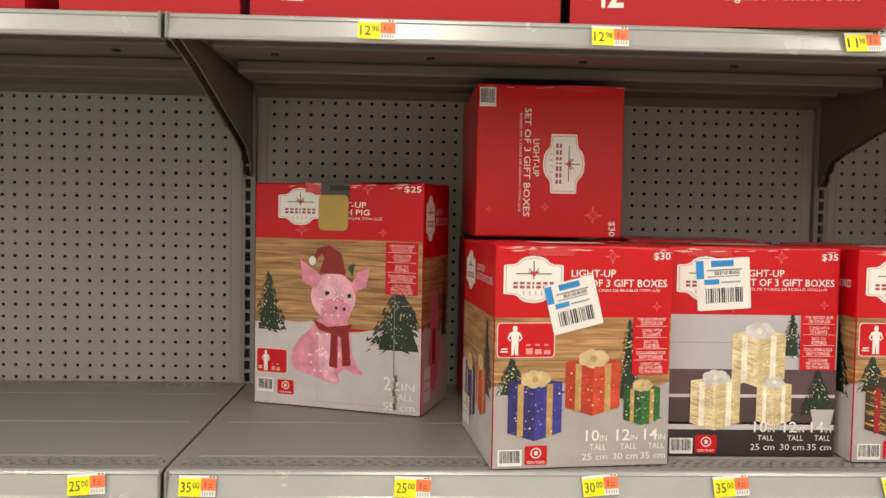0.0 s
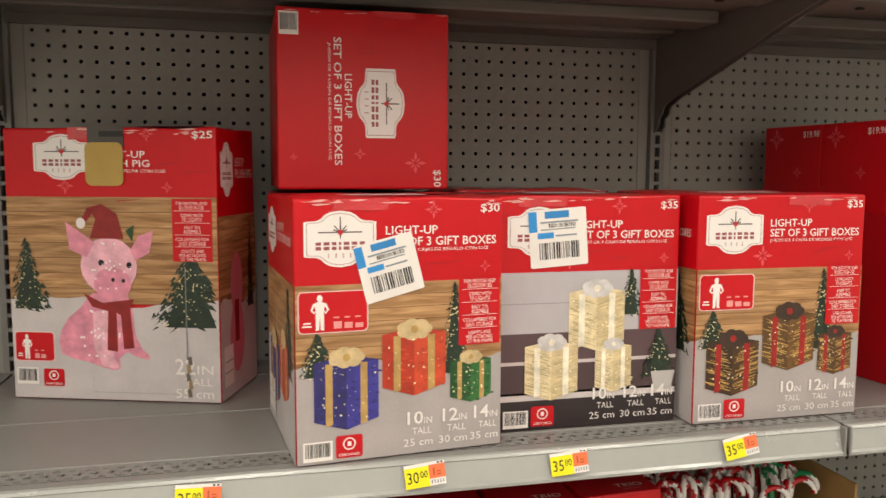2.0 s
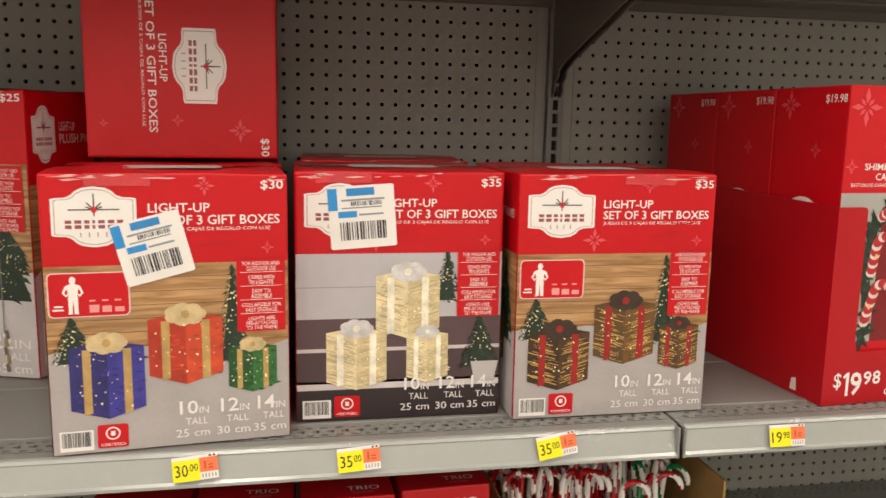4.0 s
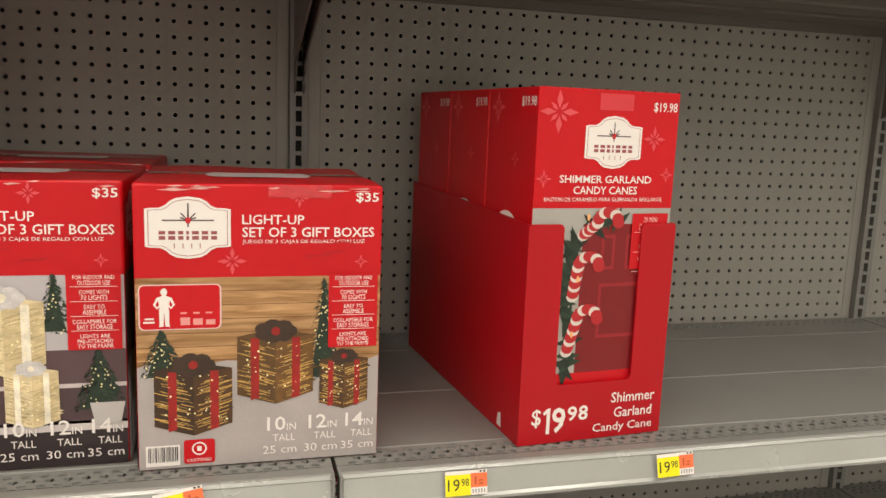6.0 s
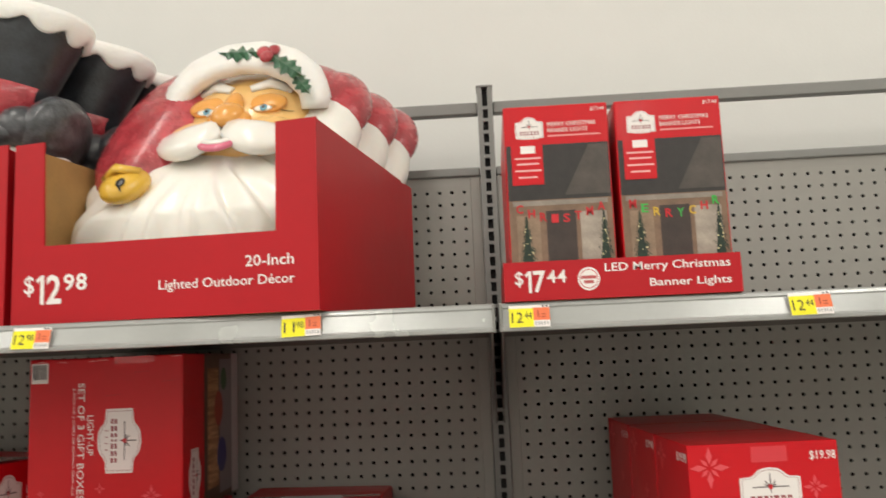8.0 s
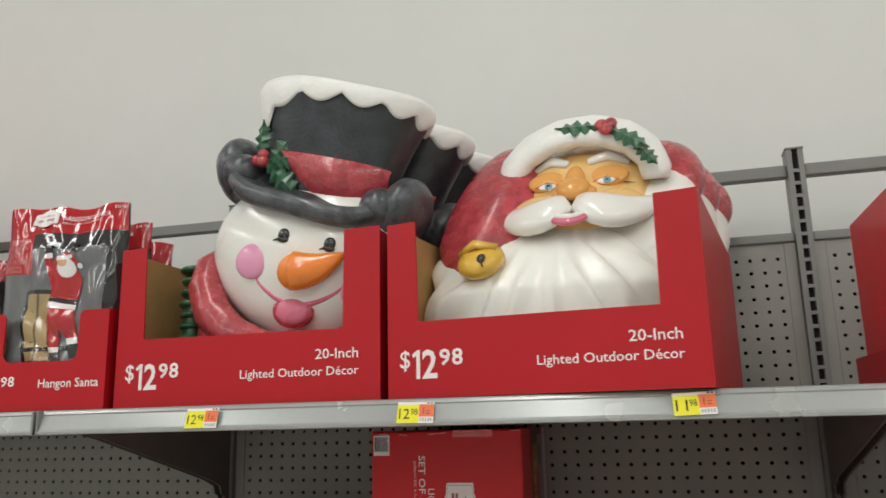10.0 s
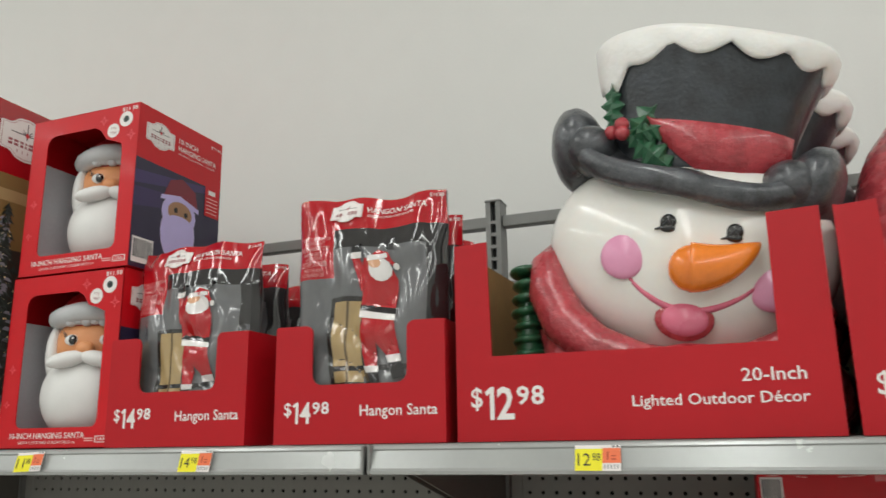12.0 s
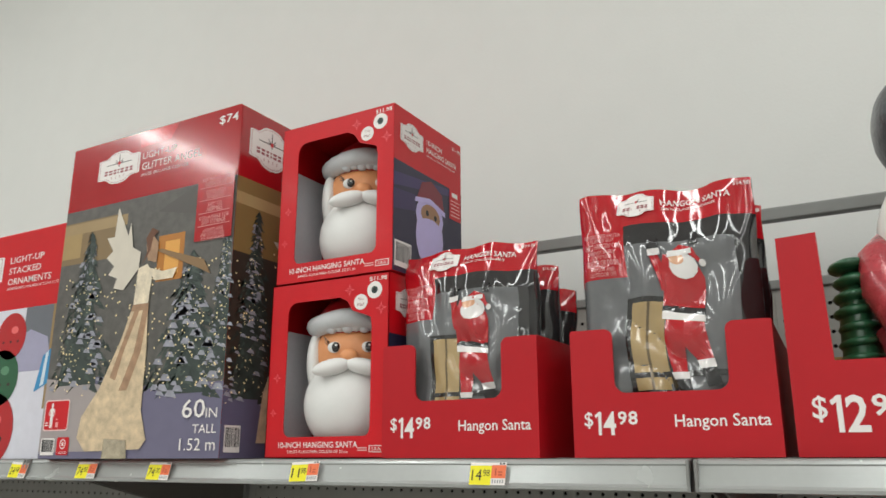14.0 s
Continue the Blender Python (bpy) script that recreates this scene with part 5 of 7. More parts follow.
    f.material_index, f.smooth = 9, True
    # carrot: round root, straight upper side, tip turned up
    pts, rad = [], []
    for i in range(14):
        f = i / 13
        u, v = 0.016 + 0.070 * f, -0.037 + 0.008 * f + 0.032 * f ** 2.2
        pts.append((u, on(u, v) - 0.014 + 0.002 * f, v))
        rad.append(0.027 * (1 - f ** 1.7) ** 0.8 + 0.0025)
    blob(bm, (0.018, on(0.018, -0.037) - 0.010, -0.037), (0.027, 0.022, 0.0275), 5, seg=28, ring=18)
    tube(bm, pts, rad, 5, 20, 0.8)
    # cheeks, eyes, smile, tongue
    blob(bm, (-0.064, on(-0.064, -0.032) + 0.001, -0.032), (0.0275, 0.009, 0.0275), 6, seg=28, ring=16)
    blob(bm, (0.106, on(0.106, -0.042) + 0.001, -0.042), (0.027, 0.012, 0.027), 6, seg=28, ring=16)
    for u, v in ((-0.018, 0.013), (0.057, 0.012)):
        blob(bm, (u, on(u, v) - 0.0005, v + 0.002), (0.0095, 0.004, 0.0100), 8, seg=20, ring=12)
        blob(bm, (u, on(u, v) - 0.0005, v - 0.005), (0.0095, 0.0038, 0.0055), 8, seg=20, ring=12)
        tube(bm, [(u - 0.006, on(u, v) - 0.003, v - 0.006), (u - 0.014, on(u, v) - 0.002, v - 0.009)], [0.0022, 0.001], 8, 6)
        tube(bm, [(u - 0.005, on(u, v) - 0.0045, v - 0.003), (u, on(u, v) - 0.0052, v + 0.004), (u + 0.005, on(u, v) - 0.0045, v - 0.003)], [0.0007, 0.001, 0.0007], 2, 6)
    sm = []
    for i in range(21):
        f = i / 20
        u = -0.054 + 0.140 * f
        v = -0.054 - 0.033 * math.sin(math.pi * f) ** 0.8 + 0.008 * f
        sm.append((u, on(u, v) + 0.001, v))
    tube(bm, sm, [0.0024 + 0.0026 * math.sin(math.pi * i / 20) for i in range(21)], 7, 8)
    blob(bm, (0.016, on(0.016, -0.092) - 0.001, -0.093), (0.034, 0.010, 0.026), 3, Matrix.Rotation(radians(-4), 3, "Y"), 28, 16)
    blob(bm, (0.017, on(0.016, -0.092) - 0.006, -0.094), (0.027, 0.009, 0.020), 7, Matrix.Rotation(radians(-4), 3, "Y"), 24, 14)
    # holly and berries on the hat
    for c, an, L, W in (((-0.088, -0.060, 0.118), 1.05, 0.078, 0.023), ((-0.084, -0.066, 0.124), -0.62, 0.074, 0.025), ((-0.078, -0.070, 0.122), 0.45, 0.050, 0.018), ((-0.112, -0.045, 0.135), 1.75, 0.066, 0.017)):
        leaf(bm, c, an, L, W, 4, 0.02)
    for c in ((-0.110, -0.062, 0.128), (-0.095, -0.070, 0.126), (-0.098, -0.068, 0.138)):
        blob(bm, c, (0.0095, 0.009, 0.0095), 3, seg=14, ring=10)
    # lean of the whole head and hat
    a = radians(14)
    for v in bm.verts:
        u, z = v.co.x, v.co.z
        v.co.x, v.co.z = 0.008 + u * math.cos(a) + z * math.sin(a), -u * math.sin(a) + z * math.cos(a) + 0.225
    # hollow neck and the scarf: a fat fold that rises beside the cheek
    turned(bm, [(0.0, 0.0, 0.150, 0.080, 0), (0.0, 0.03, 0.168, 0.088, 0), (0.0, 0.07, 0.165, 0.085, 0), (0.0, 0.10, 0.140, 0.070, 0)], 3, 48, lambda p, q, i: p + Vector((0, 0.003 * math.sin(q * 11), 0.002 * math.sin(q * 9))))
    pts = [(-0.158, 0.0, 0.248), (-0.168, -0.022, 0.220), (-0.163, -0.040, 0.180), (-0.142, -0.052, 0.138), (-0.105, -0.060, 0.104), (-0.05, -0.066, 0.082), (0.01, -0.068, 0.072), (0.07, -0.064, 0.078), (0.12, -0.052, 0.098), (0.155, -0.03, 0.135)]
    tube(bm, pts, [0.010, 0.022, 0.028, 0.030, 0.028, 0.024, 0.022, 0.022, 0.022, 0.014], 3, 16, 1.0)
    tube(bm, [(x - 0.006, y + 0.014, z - 0.045) for x, y, z in pts[2:6]], [0.014, 0.024, 0.026, 0.018], 3, 16)
    # green ribbed fringe of the scarf
    blob(bm, (-0.198, 0.0, 0.11), (0.021, 0.036, 0.118), 4, None, 20, 20)
    for i in range(12):
        blob(bm, (-0.198 + 0.002 * math.sin(i * 2.1), -0.004, 0.012 + 0.0185 * i), (0.0245, 0.040, 0.0088), 4, Matrix.Rotation(radians(-6), 3, "Y"), 18, 8)
    for v in bm.verts:
        v.co *= 1.04
    return bm


def santa_bm():
    """A moulded bearded head with cap; base at z=0. Slots: beard, tan, amber, red, snow, rose, gold, eye, blue, green, white."""
    bm = bmesh.new()
    fw = 0.074

    def strands(n):
        x, z = n.x * 0.235, 0.13 + n.z * 0.165
        a = math.atan2(z - 0.30, x)
        r = math.hypot(x, z - 0.30)
        k = noise.noise(Vector((a * 3.0, r * 7, 1.0)))
        w = math.sin(a * 22 + 3.2 * k + r * 14) + 0.5 * math.sin(a * 41 + 5 * k - r * 9)
        return 1 + 0.055 * w * min(1, max(0, (r - 0.07) / 0.08)) + 0.03 * k
    blob(bm, (-0.040, 0.004, 0.13), (0.197, fw, 0.165), 0, seg=150, ring=80, push=strands)
    blob(bm, (0.075, 0.02, 0.25), (0.090, fw * 0.8, 0.115), 0, Matrix.Rotation(radians(20), 3, "Y"), 60, 36, lambda n: 1 + 0.03 * math.sin(math.atan2(n.z, n.x) * 20) + 0.02 * noise.noise(n * 6))
    blob(bm, (0.130, 0.02, 0.285), (0.060, fw * 0.8, 0.085), 0, None, 40, 24, lambda n: 1 + 0.04 * noise.noise(n * 5))
    # face
    before = len(bm.verts)
    blob(bm, (0.008, -0.004, 0.312), (0.118, fw * 0.92, 0.100), 1, seg=40, ring=26)
    F = -fw * 0.92 - 0.004

    def on(x, z):
        q = 1 - ((x - 0.008) / 0.120) ** 2 - ((z - 0.312) / 0.100) ** 2
        return -0.004 - fw * 0.92 * math.sqrt(max(0.0, q))
    for s in (-1, 1):
        x = 0.008 + s * 0.046
        blob(bm, (x, on(x, 0.318) + 0.004, 0.322), (0.034, 0.010, 0.019), 2)
        blob(bm, (x + s * 0.012, on(x, 0.28) + 0.004, 0.278), (0.044, 0.017, 0.022), 1, Matrix.Rotation(radians(s * 10), 3, "Y"))
        blob(bm, (x, on(x, 0.312) - 0.004, 0.311), (0.015, 0.004, 0.006), 10, seg=14, ring=8)
        blob(bm, (x + 0.002, on(x, 0.312) - 0.0065, 0.311), (0.0065, 0.003, 0.006), 8, seg=12, ring=8)
        blob(bm, (x + 0.002, on(x, 0.312) - 0.0085, 0.3115), (0.003, 0.002, 0.003), 7, seg=8, ring=6)
        tube(bm, [(x - 0.02, on(x, 0.32) - 0.003, 0.312), (x, on(x, 0.32) - 0.006, 0.3195), (x + 0.02, on(x, 0.32) - 0.003, 0.312)], [0.0022] * 3, 2, 6)
        tube(bm, [(x - s * 0.030, on(x - s * .03, 0.352) - 0.002, 0.350), (x, on(x, 0.36) - 0.003, 0.363), (x + s * 0.034, on(x + s * .034, 0.35) - 0.001, 0.348)], [0.007, 0.011, 0.006], 10, 10, 0.8)
        for dz in (0.001,):
            tube(bm, [(x + s * 0.026, on(x + s * .026, 0.31) - 0.002, 0.308 + dz * .4), (x + s * 0.044, on(x + s * .044, 0.31) - 0.002, 0.306 + dz * 2)], [0.0008, 0.0005], 7, 5)
        # moustache
        pts = []
        for i in range(9):
            f = i / 8
            pts.append((0.006 + s * (0.006 + 0.125 * f), F - 0.012 + 0.055 * f * f, 0.276 - 0.030 * math.sin(f * 2.4) + 0.028 * f * f))
        tube(bm, pts, [0.017, 0.023, 0.027, 0.029, 0.028, 0.025, 0.021, 0.014, 0.005], 10, 14, 0.8)
    # nose
    blob(bm, (0.006, F - 0.012, 0.298), (0.026, 0.022, 0.021), 2)
    blob(bm, (0.006, F - 0.004, 0.316), (0.016, 0.014, 0.026), 2)
    for s in (-1, 1):
        blob(bm, (0.006 + s * 0.02, F - 0.004, 0.292), (0.015, 0.014, 0.013), 2)
    # smile
    mo = [(-0.03 + 0.066 * i / 8, F - 0.022 + 0.006 * abs(i / 4 - 1), 0.252 - 0.012 * math.sin(math.pi * i / 8)) for i in range(9)]
    tube(bm, mo, [0.004, 0.006, 0.007, 0.0075, 0.0078, 0.0075, 0.007, 0.006, 0.004], 5, 10)
    tube(bm, [(x, y - 0.003, z + 0.007) for x, y, z in mo], [0.002, 0.004, 0.005, 0.005, 0.005, 0.005, 0.005, 0.004, 0.002], 10, 8)
    bm.verts.ensure_lookup_table()
    for v in bm.verts[before:]:
        v.co.z += 0.006
    # cap: red body, drooping to one side, with fur rim
    blob(bm, (0.045, 0.030, 0.352), (0.138, fw * 0.9, 0.090), 3, Matrix.Rotation(radians(4), 3, "Y"), 40, 24, lambda n: 1 + 0.02 * math.sin(n.x * 9 + n.z * 5))
    blob(bm, (-0.125, -0.010, 0.300), (0.086, fw * 0.9, 0.138), 3, Matrix.Rotation(radians(22), 3, "Y"), 36, 24, lambda n: 1 + 0.035 * math.sin(n.x * 8 + 1) + 0.02 * noise.noise(n * 4))
    blob(bm, (0.140, 0.03, 0.350), (0.058, fw * 0.7, 0.070), 3, Matrix.Rotation(radians(-30), 3, "Y"), 24, 16)
    rim = []
    for i in range(17):
        a = math.pi * (1.06 - 1.10 * i / 16)
        rim.append((0.010 + 0.118 * math.cos(a), -0.040 - 0.045 * math.sin(max(0, a)), 0.330 + 0.082 * math.sin(a)))
    tube(bm, rim, [0.021 + 0.009 * math.sin(math.pi * i / 16) + 0.002 * (i % 2) for i in range(17)], 4, 16, 0.9)
    # holly and berries on the rim
    for c, an, L, W in (((0.050, -0.108, 0.405), 3.05, 0.075, 0.018), ((0.06, -0.105, 0.402), -0.65, 0.080, 0.018), ((0.10, -0.090, 0.37), -0.9, 0.055, 0.015)):
        leaf(bm, c, an, L, W, 9, 0.0)
    for c in ((0.050, -0.112, 0.408), (0.064, -0.108, 0.411), (0.058, -0.114, 0.397)):
        blob(bm, c, (0.011, 0.010, 0.011), 3, seg=12, ring=8)
    # bell at the cap's tip
    blob(bm, (-0.130, -0.070, 0.196), (0.036, 0.030, 0.030), 6, Matrix.Rotation(radians(-14), 3, "Y"))
    tube(bm, [(-0.162, -0.078, 0.210), (-0.135, -0.102, 0.220), (-0.105, -0.085, 0.216)], [0.006, 0.008, 0.006], 6, 10)
    blob(bm, (-0.122, -0.098, 0.195), (0.007, 0.004, 0.008), 7, seg=12, ring=8)
    tube(bm, [(-0.122, -0.100, 0.191), (-0.117, -0.098, 0.180)], [0.002, 0.001], 7, 6)
    for v in bm.verts:
        if v.co.z > 0.245:
            v.co.z = 0.245 + (v.co.z - 0.245) * 1.08
        # the head lies back in its tray
        v.co.y += -0.03 + 0.6 * max(-0.04, v.co.z - 0.19)
        v.co.z = max(0.0, v.co.z)
    return bm


SNOW_MATS = [M_MW, M_MBLK, M_MBRIM, M_MRED, M_MGRN, M_MORG, M_MPINK, M_MPINK2, M_MEYE, M_MSNOW]
SANTA_MATS = [M_MBEARD, M_MSKIN, M_MSKIN2, M_MRED, M_MSNOW, M_MPINK2, M_MGOLD, M_MEYE, M_MBLUE, M_MGRN, M_MW]


def decor_tray(name, m, label, side_h, shear, w, hl, hr, v):
    d = 0.485
    th = thing(name, m, label, "display tray", "red lantern trays")
    front = [(0, 0), (w, 0), (w, hr), (w * 0.872, hr - 0.002), (w * 0.868, v), (w * 0.108, v), (w * 0.100, hl + 0.002), (0, hl)]
    tray(th, w, d, front, side_h, slope=0.0, back_h=0.16, m=Matrix(((1, shear, 0, 0), (0, 1, 0, 0), (0, 0, 1, 0), (0, 0, 0, 1))))
    p = Print(th, w, 0.24)
    price_text(p, "12", "98", 0.019, 0.026, 0.040)
    p.start(1.2).text("20-Inch", 0.772, 0.061 / 0.24, 0.924, 0.076 / 0.24, M_WHITE, 0, 0.008).text("Lighted Outdoor Décor", 0.495, 0.033 / 0.24, 0.926, 0.050 / 0.24, M_WHITE, 0, 0.008).end("name_writing")
    return th


decor_tray("snowman_tray", pose(-0.224, 1.108, UP_Z + 0.001, 0, 0, 0), "red card tray of moulded snowman head lanterns", 0.248, 0.02, 0.438, 0.250, 0.254, 0.104)
decor_tray("bearded_lantern_tray", pose(0.2275, 1.1035, UP_Z + 0.001, 0, 0, -5.6), "red card tray of moulded bearded head lanterns", 0.252, 0.06, 0.436, 0.250, 0.254, 0.106)
sm0 = finish("snowman_lantern", snowman_bm(), SNOW_MATS)
sm0.matrix_basis = pose(0.054, 1.222, UP_Z + 0.006, 0, 0, 0)
tagged(sm0, "white moulded snowman head lantern with black top hat", "lantern", "snowman lanterns")
for k, (dx, dy, rz) in enumerate(((0.03, 0.165, -1), (0.055, 0.315, 1))):
    copy_thing(sm0, pose(0.054 + dx, 1.222 + dy, UP_Z + 0.006, 0, 0, rz))
sa0 = finish("bearded_head_lantern", santa_bm(), SANTA_MATS)
sa0.matrix_basis = pose(0.488, 1.262, UP_Z + 0.006, 0, 0, -4)
tagged(sa0, "moulded bearded head lantern with red cap", "lantern", "bearded lanterns")
for dx, dy in ((0.030, 0.115), (0.058, 0.215)):
    copy_thing(sa0, pose(0.488 + dx, 1.262 + dy, UP_Z + 0.006, 0, 0, -4))


# ---- banner light display ----
def banner_display():
    w, d = 0.299, 0.34
    th = thing("banner_light_tray", pose(0.897, 1.078, UP_Z + 0.001, 0, 0, 0), "low red card tray of two banner light cartons", "display tray")
    h = 0.050
    tray(th, w, d, [(0, 0), (w, 0), (w, h), (0, h)], h)
    p = Print(th, w, h)
    price_text(p, "17", "44", 0.014, 0.010, 0.028)
    p.start(1.2).text("LED Merry Christmas", 0.43, 0.60, 0.955, 0.88, M_WHITE, 0, 0.01).text("Banner Lights", 0.615, 0.18, 0.955, 0.44, M_WHITE, 0, 0.01).end("name_writing")
    p.start(1.2).disc(0.36, 0.5, 0.047, 0.30, M_WHITE, 0, 24).disc(0.36, 0.5, 0.040, 0.25, ink("c01822"), 0.4, 24).disc(0.36, 0.5, 0.037, 0.23, M_WHITE, 0.7, 24).rect(0.328, 0.5, 0.392, 0.58, ink("b9585a"), 1.0).rect(0.34, 0.38, 0.38, 0.46, ink("b9585a"), 1.0).end("round_seal")
    for k in range(2):
        x0 = 0.010 + k * 0.146
        bw, bh = 0.137, 0.254
        bx = thing("banner_light_carton", pose(0.897 + x0, 1.089, UP_Z + 0.006, 0, 0, 0), "tall red carton of letter banner lights", "carton", "banner light cartons")
        part("carton", box_bm(0, 0, 0, bw, 0.30, bh, bevel=0.002), M_RED, bx)
        q = Print(bx, bw, bh)
        q.start(0.6).rect(0.012, 0.0, 0.988, 0.50, pic("7d6350")).rect(0.012, 0.50, 0.988, 0.79, pic("2b2726")).end("porch_picture", "printed picture of a dark porch")
        q.start(1.2).poly([(0.55, 0.52), (0.98, 0.52), (0.98, 0.78), (0.80, 0.78)], pic("4b443f")).rect(0.05, 0.47, 0.95, 0.495, pic("8d8379")).rect(0.36, 0.0, 0.64, 0.44, pic("3b2f2b")).rect(0.68, 0.1, 0.93, 0.43, pic("a2968a")).rect(0.08, 0.1, 0.3, 0.42, pic("8f7762")).rect(0.75, 0.07, 0.86, 0.11, ink("4a3a33"), 0.3).end("doorway_picture")
        q.start(2.0).tree(0.17, 0.15, 0.42, 0.09, FIR, 0, 71, 6).tree(0.90, 0.15, 0.44, 0.08, FIR, 0, 72, 6).end("tree_picture")
        q.start(3.4)
        word = "CHRISTMAS" if k == 0 else "MERRY"
        cols = ["c9202b"] * 3 if k == 0 else ["c9202b", "3fae4a", "d8b13c"]
        n = 8
        for i in range(n):
            f = (i + 0.5) / n
            v = 0.49 - 0.07 * math.sin(math.pi * f)
            q.text(("MERRYCHRISTMAS")[i + (5 if k == 0 else 0)], 0.06 + 0.88 * f - 0.035, v - 0.045, 0.06 + 0.88 * f + 0.03, v, ink(cols[i % 3]), 0, 0.02)
        q.end("banner_picture", "printed picture of hanging letters")
        q.start(1.4).badge(0.11, 0.80, 0.38, 0.94).end("maker_badge", "white plaque with a compass star")
        q.start(1.4).text("MERRY CHRISTMAS", 0.42, 0.885, 0.88, 0.908, M_WHITE).text("BANNER LIGHTS", 0.42, 0.853, 0.80, 0.876, M_WHITE).rect(0.42, 0.83, 0.92, 0.838, ink("e79a98")).end("title")
        q.start(1.4).text("$17.44", 0.84, 0.955, 0.97, 0.978, M_WHITE).end("price")
        q.start(3.0).rect(0.06, 0.58, 0.36, 0.82, M_RED).rect(0.15, 0.745, 0.29, 0.785, M_WHITE, 0.4).rect(0.09, 0.715, 0.34, 0.724, ink("eeb9b6"), 0.4).rect(0.11, 0.685, 0.32, 0.694, ink("eeb9b6"), 0.4).rect(0.09, 0.65, 0.34, 0.659, ink("eeb9b6"), 0.4).rect(0.12, 0.615, 0.30, 0.624, ink("eeb9b6"), 0.4).end("feature_panel", "red panel of small white print")


banner_display()


# ---- hanging lantern cartons with windows ----
def bearded_figure_bm():
    """A bearded head lantern with fur-rimmed cap, base at z=0."""
    bm = bmesh.new()
    blob(bm, (0, 0, 0.066), (0.069, 0.060, 0.066), 0, seg=40, ring=26)
    blob(bm, (0, 0.008, 0.132), (0.060, 0.051, 0.052), 1, seg=32, ring=20)
    blob(bm, (0, 0.012, 0.172), (0.058, 0.052, 0.045), 3, seg=32, ring=18)
    blob(bm, (0.02, 0.01, 0.200), (0.032, 0.03, 0.024), 3)
    ringp = []
    for i in range(25):
        a = 2 * math.pi * i / 24
        ringp.append((0.058 * math.cos(a), 0.010 + 0.050 * math.sin(a), 0.172 + 0.003 * math.sin(3 * a)))
    tube(bm, ringp, [0.014] * 25, 2, 12)
    for s in (-1, 1):
        blob(bm, (s * 0.055, 0.006, 0.122), (0.013, 0.034, 0.044), 0)
        blob(bm, (s * 0.021, -0.053, 0.110), (0.027, 0.012, 0.0105), 0, Matrix.Rotation(radians(s * 12), 3, "Y"))
        blob(bm, (s * 0.022, -0.0385, 0.137), (0.0095, 0.005, 0.0075), 0, seg=14, ring=8)
        blob(bm, (s * 0.022 + 0.002, -0.0420, 0.137), (0.0055, 0.003, 0.0066), 4, seg=12, ring=8)
        blob(bm, (s * 0.022 + 0.003, -0.0448, 0.139), (0.0015, 0.001, 0.0015), 0, seg=6, ring=5)
        for k in range(3):
            tube(bm, [(s * 0.030, -0.038, 0.140 + 0.002 * k), (s * (0.036 + 0.001 * k), -0.035, 0.144 + 0.004 * k)], [0.0008, 0.0004], 4, 5)
    for k in range(6):
        blob(bm, (-0.027 + 0.011 * k, -0.040 + 0.0006 * (k - 2.5) ** 2, 0.162 + 0.002 * (k % 2)), (0.008, 0.006, 0.007), 2, seg=12, ring=8)
    blob(bm, (0.0, -0.050, 0.124), (0.012, 0.010, 0.0095), 1)
    for v in bm.verts:
        v.co *= 1.2
    return bm


